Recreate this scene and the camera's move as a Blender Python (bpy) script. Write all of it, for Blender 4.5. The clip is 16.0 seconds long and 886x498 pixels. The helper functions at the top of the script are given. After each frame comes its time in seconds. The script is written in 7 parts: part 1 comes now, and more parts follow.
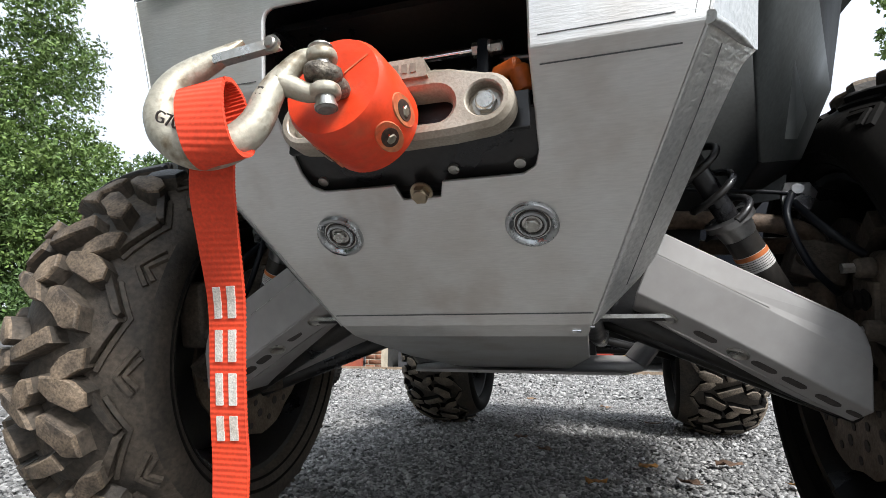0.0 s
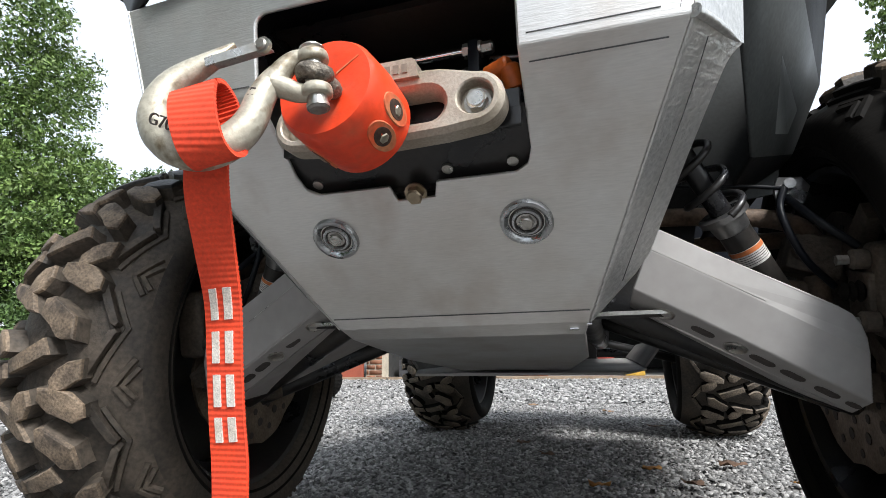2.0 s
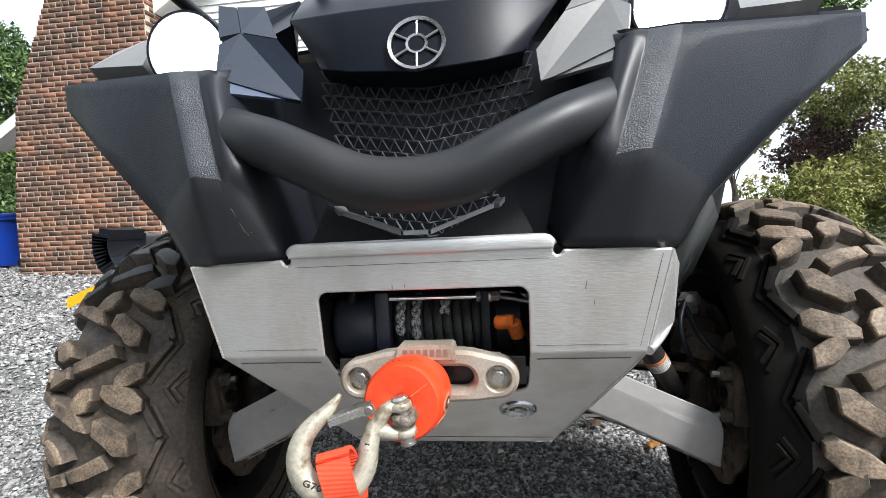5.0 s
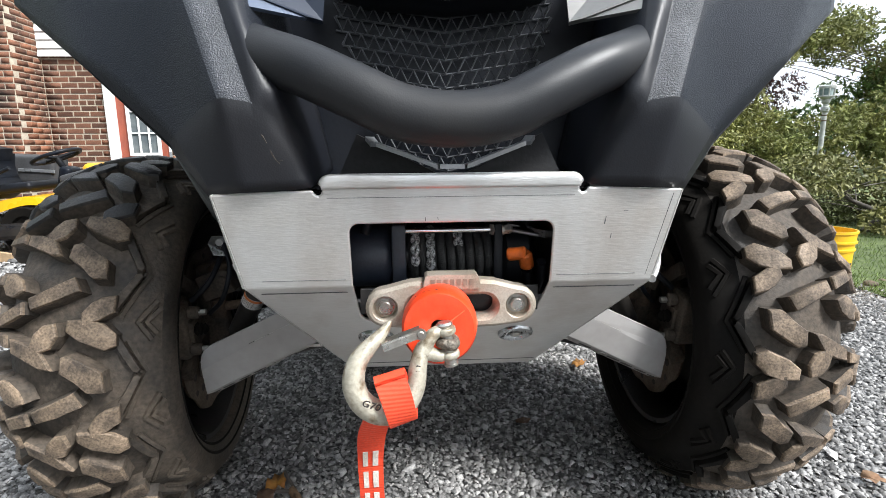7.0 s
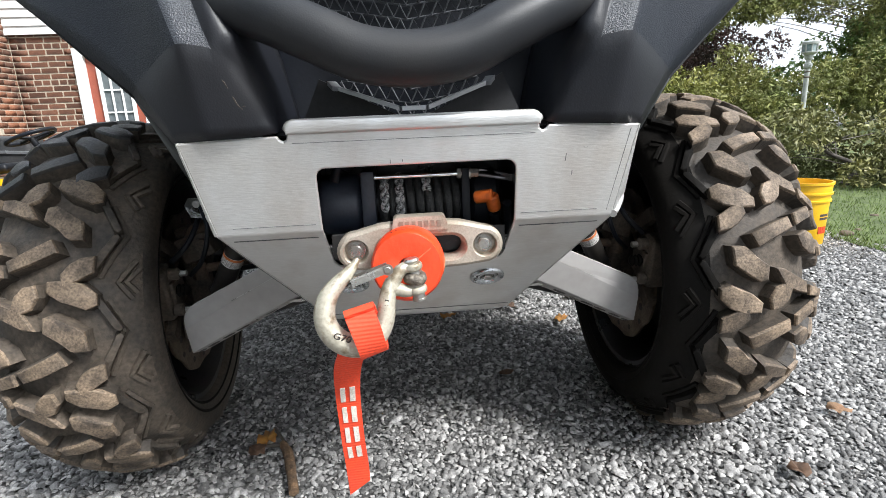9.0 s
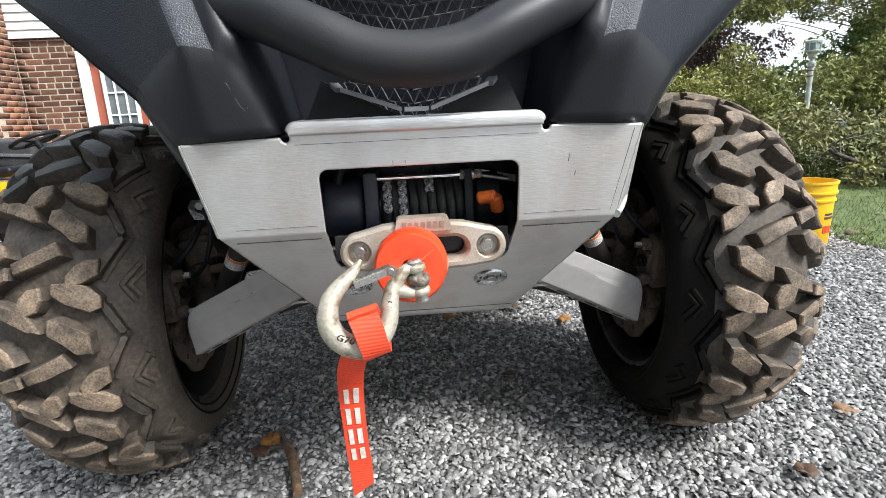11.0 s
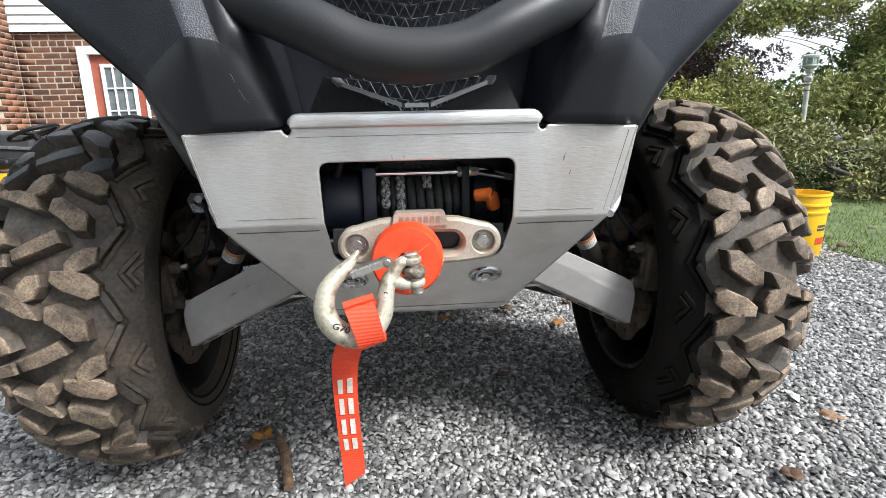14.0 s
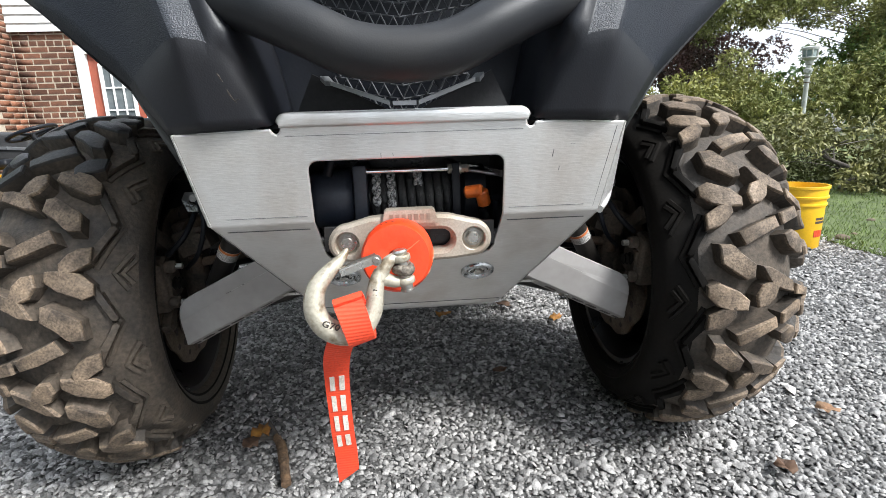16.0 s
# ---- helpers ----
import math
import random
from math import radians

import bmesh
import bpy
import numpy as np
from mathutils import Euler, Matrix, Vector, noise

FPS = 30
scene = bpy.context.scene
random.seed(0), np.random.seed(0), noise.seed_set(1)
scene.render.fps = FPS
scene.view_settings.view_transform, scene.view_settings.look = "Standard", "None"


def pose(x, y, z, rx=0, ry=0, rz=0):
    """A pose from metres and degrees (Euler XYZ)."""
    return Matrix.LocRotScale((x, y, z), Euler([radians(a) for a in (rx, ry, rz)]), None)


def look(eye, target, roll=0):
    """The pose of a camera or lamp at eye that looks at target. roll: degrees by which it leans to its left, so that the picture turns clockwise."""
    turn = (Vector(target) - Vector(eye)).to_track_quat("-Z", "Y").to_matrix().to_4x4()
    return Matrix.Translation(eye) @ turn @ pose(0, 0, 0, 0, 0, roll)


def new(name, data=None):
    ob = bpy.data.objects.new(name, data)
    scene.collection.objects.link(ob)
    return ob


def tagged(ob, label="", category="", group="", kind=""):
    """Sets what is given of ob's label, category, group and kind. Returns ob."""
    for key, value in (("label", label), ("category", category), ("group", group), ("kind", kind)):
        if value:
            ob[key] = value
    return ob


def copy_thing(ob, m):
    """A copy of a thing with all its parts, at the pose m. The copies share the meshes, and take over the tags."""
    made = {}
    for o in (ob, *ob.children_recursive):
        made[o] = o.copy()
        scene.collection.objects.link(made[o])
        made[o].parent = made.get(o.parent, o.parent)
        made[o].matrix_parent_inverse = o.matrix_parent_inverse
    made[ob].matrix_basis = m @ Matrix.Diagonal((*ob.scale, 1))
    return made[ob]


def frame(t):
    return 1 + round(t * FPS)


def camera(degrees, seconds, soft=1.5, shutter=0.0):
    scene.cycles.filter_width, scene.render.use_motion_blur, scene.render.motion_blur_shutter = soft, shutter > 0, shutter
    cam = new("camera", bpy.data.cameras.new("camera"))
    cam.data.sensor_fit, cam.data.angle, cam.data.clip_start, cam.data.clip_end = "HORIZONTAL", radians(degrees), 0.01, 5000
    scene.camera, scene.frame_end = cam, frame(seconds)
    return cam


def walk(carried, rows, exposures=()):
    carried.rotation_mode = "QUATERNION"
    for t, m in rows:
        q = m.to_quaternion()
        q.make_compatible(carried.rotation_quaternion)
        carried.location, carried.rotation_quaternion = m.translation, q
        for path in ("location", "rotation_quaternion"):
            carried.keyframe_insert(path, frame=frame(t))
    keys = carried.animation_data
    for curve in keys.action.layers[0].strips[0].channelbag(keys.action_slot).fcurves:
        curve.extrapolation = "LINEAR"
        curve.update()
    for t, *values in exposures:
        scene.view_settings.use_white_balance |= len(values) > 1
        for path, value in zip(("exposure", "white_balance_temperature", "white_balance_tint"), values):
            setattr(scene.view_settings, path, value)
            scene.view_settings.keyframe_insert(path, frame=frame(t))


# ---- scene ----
cam = camera(80.93, 16.0, soft=0.8)
# seconds, eye, target, roll
PATH = [
    (0, (0.1370, -0.3153, 0.2982), (-0.1532, 0.6224, 0.4890), 0.48),
    (0.5, (0.1312, -0.3218, 0.2889), (-0.1576, 0.6154, 0.4843), 0.78),
    (1, (0.1320, -0.3189, 0.2868), (-0.1560, 0.6178, 0.4858), 0.37),
    (1.5, (0.1348, -0.3182, 0.2848), (-0.1513, 0.6178, 0.4899), -0.65),
    (2, (0.1394, -0.3148, 0.2904), (-0.1471, 0.6206, 0.4980), -0.87),
    (2.5, (0.1370, -0.3164, 0.2890), (-0.1445, 0.6199, 0.4989), -0.71),
    (3, (0.1390, -0.3257, 0.3147), (-0.1423, 0.6142, 0.5081), -0.42),
    (3.5, (0.1416, -0.3616, 0.3620), (-0.1370, 0.5814, 0.5421), 0.03),
    (4, (0.1460, -0.4356, 0.4709), (-0.1111, 0.5228, 0.5933), -1.10),
    (4.2, (0.1422, -0.4678, 0.5185), (-0.0969, 0.4996, 0.5997), -1.84),
    (6.3, (-0.0211, -0.5098, 0.6435), (0.0125, 0.4772, 0.4861), -1.14),
    (6.5, (-0.0260, -0.5167, 0.6436), (0.0139, 0.4688, 0.4782), -1.00),
    (7, (-0.0384, -0.5141, 0.6184), (0.0191, 0.4671, 0.4339), -0.58),
    (7.5, (-0.0299, -0.5311, 0.6059), (0.0389, 0.4452, 0.4007), -0.49),
    (8, (-0.0085, -0.5231, 0.6032), (0.0665, 0.4488, 0.3802), -0.89),
    (8.5, (0.0034, -0.5376, 0.5940), (0.0798, 0.4319, 0.3611), -1.64),
    (9, (-0.0177, -0.5373, 0.5900), (0.0566, 0.4314, 0.3533), -2.51),
    (11.5, (-0.0177, -0.5346, 0.5899), (0.0506, 0.4354, 0.3567), -2.79),
    (12, (-0.0088, -0.5323, 0.5823), (0.0615, 0.4384, 0.3524), -2.39),
    (12.5, (-0.0192, -0.5390, 0.5843), (0.0573, 0.4310, 0.3533), -1.91),
    (13, (-0.0229, -0.5423, 0.5888), (0.0564, 0.4282, 0.3612), -1.50),
    (13.5, (-0.0099, -0.5461, 0.5809), (0.0661, 0.4250, 0.3547), -1.18),
    (14, (-0.0187, -0.5478, 0.5822), (0.0578, 0.4232, 0.3556), -1.31),
    (14.5, (-0.0108, -0.5464, 0.5820), (0.0624, 0.4245, 0.3542), -1.65),
    (15, (-0.0115, -0.5485, 0.5854), (0.0603, 0.4223, 0.3562), -2.08),
    (15.5, (-0.0159, -0.5500, 0.5816), (0.0550, 0.4205, 0.3511), -2.11),
    (16, (-0.0077, -0.5510, 0.5833), (0.0668, 0.4185, 0.3495), -1.90),
]
walk(cam, [(t, look(eye, target, roll)) for t, eye, target, roll in PATH],
     exposures=[(0.0, 0.28), (3.0, 0.34), (4.2, 0.4), (6.3, 0.55), (9.0, 0.6), (16.0, 0.6)])

# ---- sky and sun: bright overcast ----
world = bpy.data.worlds.new("sky")
scene.world = world
world.use_nodes = True
wn, wl = world.node_tree.nodes, world.node_tree.links
wn.clear()
SUN_UP, SUN_TURN = 47.0, 131.0
sky = wn.new("ShaderNodeTexSky")
sky.sky_type, sky.sun_disc = "NISHITA", False
sky.sun_elevation, sky.sun_rotation = radians(SUN_UP), radians(SUN_TURN)
sky.air_density, sky.dust_density = 1.2, 3.0
haze = wn.new("ShaderNodeMix")
haze.data_type = "RGBA"
haze.inputs[0].default_value = 0.72
haze.inputs[7].default_value = (9.0, 9.8, 10.8, 1)
bg = wn.new("ShaderNodeBackground")
bg.inputs["Strength"].default_value = 0.126
out = wn.new("ShaderNodeOutputWorld")
wl.new(sky.outputs[0], haze.inputs[6])
wl.new(haze.outputs[2], bg.inputs["Color"])
wl.new(bg.outputs[0], out.inputs[0])
sun_data = bpy.data.lights.new("sun", "SUN")
sun_data.energy, sun_data.angle, sun_data.color = 4.5, radians(16), (0.965, 0.98, 0.985)
sun = new("sun", sun_data)
az = radians(SUN_TURN)
sun.matrix_world = look((0, 0, 0), (-math.sin(az) * math.cos(radians(SUN_UP)), -math.cos(az) * math.cos(radians(SUN_UP)), -math.sin(radians(SUN_UP))))
# ---- materials ----
def mat(name, col, rough=0.5, metal=0.0, col2=None, scale=12.0, mix=0.5, fine=150.0, fine_amount=0.18, bump=0.15, bump_scale=None,
        stretch=(1, 1, 1), rough_var=0.12, specular=0.5, coat=0.0, per_object=0.0, per_island=0.0, contrast=(0.35, 0.65)):
    """Principled surface with a broad stain, a fine grain, uneven gloss and fine relief; sizes in metres."""
    m = bpy.data.materials.new(name)
    m.use_nodes = True
    n, l = m.node_tree.nodes, m.node_tree.links
    b = n["Principled BSDF"]
    co = n.new("ShaderNodeTexCoord")
    mp = n.new("ShaderNodeMapping")
    mp.inputs["Scale"].default_value = stretch
    l.new(co.outputs["Object"], mp.inputs["Vector"])

    def noisy(s, detail=5.0, flat=False):
        t = n.new("ShaderNodeTexNoise")
        t.inputs["Scale"].default_value, t.inputs["Detail"].default_value = s, detail
        l.new(co.outputs["Object"] if flat else mp.outputs[0], t.inputs["Vector"])
        return t.outputs["Fac"]

    def mixed(fac, a, c, blend="MIX"):
        x = n.new("ShaderNodeMix")
        x.data_type, x.blend_type = "RGBA", blend
        for v, i in ((fac, 0), (a, 6), (c, 7)):
            if isinstance(v, (int, float, tuple)):
                x.inputs[i].default_value = v
            else:
                l.new(v, x.inputs[i])
        return x.outputs[2]

    def ranged(v, a, c, lo, hi):
        r = n.new("ShaderNodeMapRange")
        for i, val in enumerate((a, c, lo, hi)):
            r.inputs[i + 1].default_value = val
        l.new(v, r.inputs[0])
        return r.outputs[0]

    broad, grain = noisy(scale, 5.0, True), noisy(fine, 3.0)
    base = mixed(ranged(broad, *contrast, 0.0, mix * 2 if mix < 0.5 else 1.0), (*col, 1), (*(col2 or tuple(c * 0.72 for c in col)), 1))
    base = mixed(1.0, base, mixed(ranged(grain, 0.3, 0.7, 0, 1), (1 - fine_amount,) * 3 + (1,), (1 + fine_amount,) * 3 + (1,)), "MULTIPLY")
    for amount, node, sock in ((per_object, "ShaderNodeObjectInfo", "Random"), (per_island, "ShaderNodeNewGeometry", "Random Per Island")):
        if amount:
            r = n.new(node).outputs[sock]
            v = n.new("ShaderNodeCombineColor")
            x = ranged(r, 0, 1, 1 - amount, 1 + amount)
            for i in range(3):
                l.new(x, v.inputs[i])
            base = mixed(1.0, base, v.outputs[0], "MULTIPLY")
    l.new(base, b.inputs["Base Color"])
    b.inputs["Metallic"].default_value = metal
    l.new(ranged(broad, 0.3, 0.7, max(0.02, rough - rough_var), min(1, rough + rough_var)), b.inputs["Roughness"])
    b.inputs["Specular IOR Level"].default_value = specular
    b.inputs["Coat Weight"].default_value = coat
    if bump:
        bp = n.new("ShaderNodeBump")
        bp.inputs["Strength"].default_value, bp.inputs["Distance"].default_value = bump, 0.003
        l.new(noisy(bump_scale or fine, 3.0), bp.inputs["Height"])
        l.new(bp.outputs[0], b.inputs["Normal"])
    return m


ALU = mat("brushed_aluminium", (0.75, 0.74, 0.72), 0.40, 0.85, (0.66, 0.63, 0.59), 12, 0.5, 100, 0.05, 0.12, 100, stretch=(1, 8, 8), rough_var=0.06, contrast=(0.40, 0.70))
an, al = ALU.node_tree.nodes, ALU.node_tree.links
smear, smear_map, smear_mix, smear_fac = an.new("ShaderNodeTexNoise"), an.new("ShaderNodeMapping"), an.new("ShaderNodeMix"), an.new("ShaderNodeMapRange")
smear_map.inputs["Scale"].default_value = (15, 15, 5)
smear.inputs["Scale"].default_value, smear.inputs["Detail"].default_value = 1.0, 4.0
for i, v in enumerate((0.52, 0.78, 0.0, 0.55)):
    smear_fac.inputs[i + 1].default_value = v
smear_mix.data_type = "RGBA"
smear_mix.inputs[7].default_value = (0.44, 0.36, 0.30, 1)
al.new(an.new("ShaderNodeTexCoord").outputs["Object"], smear_map.inputs["Vector"])
al.new(smear_map.outputs[0], smear.inputs["Vector"])
al.new(smear.outputs["Fac"], smear_fac.inputs[0])
al.new(smear_fac.outputs[0], smear_mix.inputs[0])
al.new(an["Principled BSDF"].inputs["Base Color"].links[0].from_socket, smear_mix.inputs[6])
al.new(smear_mix.outputs[2], an["Principled BSDF"].inputs["Base Color"])
ALU_SIDE = mat("etched_aluminium", (0.66, 0.65, 0.63), 0.40, 0.7, (0.58, 0.57, 0.54), 9, 0.5, 240, 0.14, 0.35, 240, rough_var=0.08)
GUARD = mat("dull_aluminium", (0.385, 0.370, 0.358), 0.70, 0.4, (0.335, 0.312, 0.298), 8, 0.5, 60, 0.05, 0.04, 60, rough_var=0.06)
PLASTIC = mat("grained_black_plastic", (0.008, 0.011, 0.018), 0.44, 0, (0.010, 0.012, 0.016), 6, 0.5, 760, 0.12, 0.30, 760, rough_var=0.05, specular=0.27)
PLASTIC_SMOOTH = mat("smooth_black_plastic", (0.007, 0.009, 0.014), 0.42, 0, (0.010, 0.0105, 0.012), 7, 0.5, 300, 0.12, 0.06, 300, specular=0.2)
GLOSS = mat("gloss_black_plastic", (0.006, 0.0075, 0.012), 0.34, 0, (0.008, 0.0095, 0.014), 8, 0.5, 200, 0.1, 0.03, 200, rough_var=0.05, specular=0.12)
BLACK_STEEL = mat("black_painted_steel", (0.012, 0.012, 0.014), 0.34, 0, (0.028, 0.024, 0.020), 14, 0.5, 200, 0.2, 0.08, 200)
RUBBER = mat("dusty_rubber", (0.027, 0.0225, 0.018), 0.66, 0, (0.074, 0.057, 0.042), 13, 0.5, 160, 0.35, 0.35, 220)
RUBBER_DUSTY = mat("dust_coated_rubber", (0.038, 0.031, 0.0245), 0.7, 0, (0.100, 0.078, 0.058), 16, 0.5, 160, 0.35, 0.35, 220)
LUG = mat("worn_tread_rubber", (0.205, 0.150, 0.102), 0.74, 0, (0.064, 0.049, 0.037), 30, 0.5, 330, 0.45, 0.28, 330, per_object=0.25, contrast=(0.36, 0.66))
LUG_JOINED = mat("worn_tread_rubber_rear", (0.175, 0.136, 0.098), 0.74, 0, (0.080, 0.066, 0.052), 15, 0.5, 260, 0.42, 0.55, 300, per_island=0.22)
LUG_DARK = mat("clean_tread_rubber", (0.026, 0.026, 0.027), 0.48, 0, (0.075, 0.064, 0.052), 22, 0.4, 260, 0.3, 0.3, 300, per_object=0.22, contrast=(0.5, 0.8))
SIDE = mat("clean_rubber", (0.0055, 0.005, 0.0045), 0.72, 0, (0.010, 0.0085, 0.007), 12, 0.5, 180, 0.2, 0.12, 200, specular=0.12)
ORANGE = mat("orange_rubber", (0.80, 0.058, 0.014), 0.46, 0, (0.52, 0.125, 0.055), 34, 0.5, 160, 0.09, 0.12, 160, contrast=(0.52, 0.78))
ORANGE_DIRT = mat("soiled_orange_rubber", (0.50, 0.20, 0.09), 0.7, 0, (0.72, 0.10, 0.03), 45, 0.5, 200, 0.2, 0.2, 200)
STRAP = mat("orange_webbing", (0.78, 0.062, 0.018), 0.75, 0, (0.68, 0.055, 0.02), 30, 0.5, 500, 0.12, 0.1, 500)
sn, sl = STRAP.node_tree.nodes, STRAP.node_tree.links
weave, weave_bump = sn.new("ShaderNodeTexWave"), sn.new("ShaderNodeBump")
weave.bands_direction = "Z"
weave.inputs["Scale"].default_value, weave.inputs["Distortion"].default_value = 95.0, 0.3
weave_bump.inputs["Strength"].default_value, weave_bump.inputs["Distance"].default_value = 0.28, 0.001
sl.new(sn.new("ShaderNodeTexCoord").outputs["Object"], weave.inputs["Vector"])
sl.new(weave.outputs["Fac"], weave_bump.inputs["Height"])
sl.new(weave_bump.outputs[0], sn["Principled BSDF"].inputs["Normal"])
WHITE_THREAD = mat("white_thread", (0.72, 0.68, 0.62), 0.8, 0, (0.60, 0.52, 0.45), 90, 0.5, 900, 0.25, 0.2, 900)
ZINC = mat("tarnished_zinc", (0.24, 0.19, 0.125), 0.50, 0.45, (0.44, 0.405, 0.325), 75, 0.5, 300, 0.14, 0.16, 260, rough_var=0.14, contrast=(0.34, 0.50))
ZINC_DULL = mat("dirty_zinc", (0.40, 0.36, 0.29), 0.5, 0.85, (0.30, 0.26, 0.2), 50, 0.5, 300, 0.2, 0.2, 260)
BOLT = mat("plated_bolt", (0.50, 0.49, 0.46), 0.34, 0.9, (0.36, 0.33, 0.29), 60, 0.5, 400, 0.12, 0.08, 300)
CAST = mat("cast_aluminium", (0.38, 0.32, 0.25), 0.55, 0.5, (0.46, 0.41, 0.345), 30, 0.5, 520, 0.14, 0.12, 520)
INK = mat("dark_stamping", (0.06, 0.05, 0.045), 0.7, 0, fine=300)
ROPE = mat("grey_rope", (0.05, 0.05, 0.05), 0.8, 0, (0.50, 0.50, 0.50), 420, 0.5, 700, 0.35, 0.5, 700)
ROPE_BLACK = mat("black_rope", (0.006, 0.006, 0.0065), 0.75, 0, (0.03, 0.03, 0.03), 260, 0.5, 700, 0.3, 0.5, 600)
RUST = mat("rusty_steel", (0.16, 0.105, 0.07), 0.7, 0.4, (0.09, 0.07, 0.055), 30, 0.5, 240, 0.3, 0.3, 240)
MUDDY = mat("mud_coated_cast_iron", (0.11, 0.084, 0.062), 0.8, 0.1, (0.06, 0.05, 0.042), 26, 0.5, 220, 0.3, 0.35, 220)
DISC = mat("brake_disc_steel", (0.21, 0.165, 0.125), 0.5, 0.8, (0.14, 0.105, 0.078), 24, 0.5, 240, 0.25, 0.15, 240)
INNER = mat("grey_inner_fender", (0.085, 0.092, 0.092), 0.5, 0, (0.060, 0.062, 0.060), 6, 0.5, 200, 0.12, 0.06, 200, specular=0.3)
LINER = mat("matt_black_liner", (0.012, 0.013, 0.016), 0.66, 0, (0.02, 0.019, 0.018), 6, 0.5, 200, 0.15, 0.1, 200, specular=0.2)
GRILLE = mat("grey_black_mesh", (0.10, 0.104, 0.112), 0.36, 0, fine=200)
CHROME = mat("chrome", (0.82, 0.82, 0.83), 0.10, 1.0, (0.70, 0.70, 0.72), 20, 0.5, 200, 0.04, 0)
SILVER = mat("silver_paint", (0.33, 0.34, 0.35), 0.34, 0.6, (0.28, 0.28, 0.29), 14, 0.5, 300, 0.06, 0.04, 300)
LABEL = mat("label_paper", (0.62, 0.60, 0.57), 0.6, 0, fine=200)
LABEL_ORANGE = mat("label_orange", (0.62, 0.18, 0.05), 0.6, 0, fine=200)
SHOCK = mat("shock_alloy", (0.27, 0.27, 0.27), 0.30, 0.9, (0.30, 0.29, 0.28), 30, 0.5, 240, 0.1, 0.06)


def glow(name, colour, strength):
    m = bpy.data.materials.new(name)
    m.use_nodes = True
    b = m.node_tree.nodes["Principled BSDF"]
    b.inputs["Base Color"].default_value = (0.9, 0.9, 0.9, 1)
    b.inputs["Emission Color"].default_value = (*colour, 1)
    b.inputs["Emission Strength"].default_value = strength
    return m


HEADLIGHT = glow("lit_headlamp", (1.0, 0.98, 0.95), 12.0)
# ---- building tools ----
def empty(name, label, category, at=(0, 0, 0), group="", kind=""):
    ob = new(name)
    ob.empty_display_size = 0.05
    ob.location = at
    return tagged(ob, label, category, group, kind)


def part(name, bm, material, parent=None, label="", smooth=0.0, normals=True):
    """Links a bmesh as one mesh object under its thing. smooth: degrees up to which edges are shaded round."""
    if normals:
        bmesh.ops.recalc_face_normals(bm, faces=bm.faces)
    me = bpy.data.meshes.new(name)
    bm.to_mesh(me)
    bm.free()
    for m in material if isinstance(material, (list, tuple)) else [material]:
        me.materials.append(m)
    if smooth:
        me.polygons.foreach_set("use_smooth", [True] * len(me.polygons))
        me.set_sharp_from_angle(angle=radians(smooth))
    ob = new(name, me)
    if parent:
        ob.parent = parent
        ob.matrix_parent_inverse = Matrix.Translation(-parent.matrix_basis.translation) if parent.parent is None else Matrix()
    return tagged(ob, label)


def bevel(bm, width, segments=2, angle=30.0):
    edges = [e for e in bm.edges if len(e.link_faces) == 2 and e.calc_face_angle(0) > radians(angle)]
    if edges and width:
        bmesh.ops.bevel(bm, geom=edges, offset=width, segments=segments, affect="EDGES", profile=0.6, clamp_overlap=True)
    return bm


def add_box(bm, at, size, turn=(0, 0, 0), mi=0):
    m = pose(*at, *turn) @ Matrix.Diagonal((*size, 1))
    made = bmesh.ops.create_cube(bm, size=1, matrix=m)
    for f in {f for v in made["verts"] for f in v.link_faces}:
        f.material_index = mi
    return bm


def box(at, size, turn=(0, 0, 0), round_=0.0, segments=2):
    return bevel(add_box(bmesh.new(), at, size, turn), round_, segments)


def along(a, b):
    """A pose at a whose z axis points to b."""
    d = Vector(b) - Vector(a)
    return Matrix.Translation(a) @ d.to_track_quat("Z", "Y").to_matrix().to_4x4(), d.length


def add_lathe(bm, profile, m, seg=32, mi=0, close=False):
    """Revolves (radius, height) pairs about the z axis of m."""
    rings = []
    for r, z in profile:
        if r < 1e-6:
            rings.append([bm.verts.new(m @ Vector((0, 0, z)))])
        else:
            rings.append([bm.verts.new(m @ Vector((r * math.cos(k * math.tau / seg), r * math.sin(k * math.tau / seg), z))) for k in range(seg)])
    pairs = list(zip(rings, rings[1:])) + ([(rings[-1], rings[0])] if close else [])
    for a, b in pairs:
        for k in range(seg):
            j = (k + 1) % seg
            q = [a[k % len(a)], a[j % len(a)], b[j % len(b)], b[k % len(b)]]
            u = []
            for v in q:
                if v not in u:
                    u.append(v)
            if len(u) > 2:
                f = bm.faces.new(u)
                f.material_index = mi
    return bm


def add_rod(bm, a, b, r, seg=16, mi=0, r2=None, chamfer=0.0):
    m, d = along(a, b)
    r2 = r if r2 is None else r2
    c = chamfer
    prof = [(0, 0), (r - c, 0), (r, c), (r2, d - c), (r2 - c, d), (0, d)] if c else [(0, 0), (r, 0), (r2, d), (0, d)]
    return add_lathe(bm, prof, m, seg, mi)


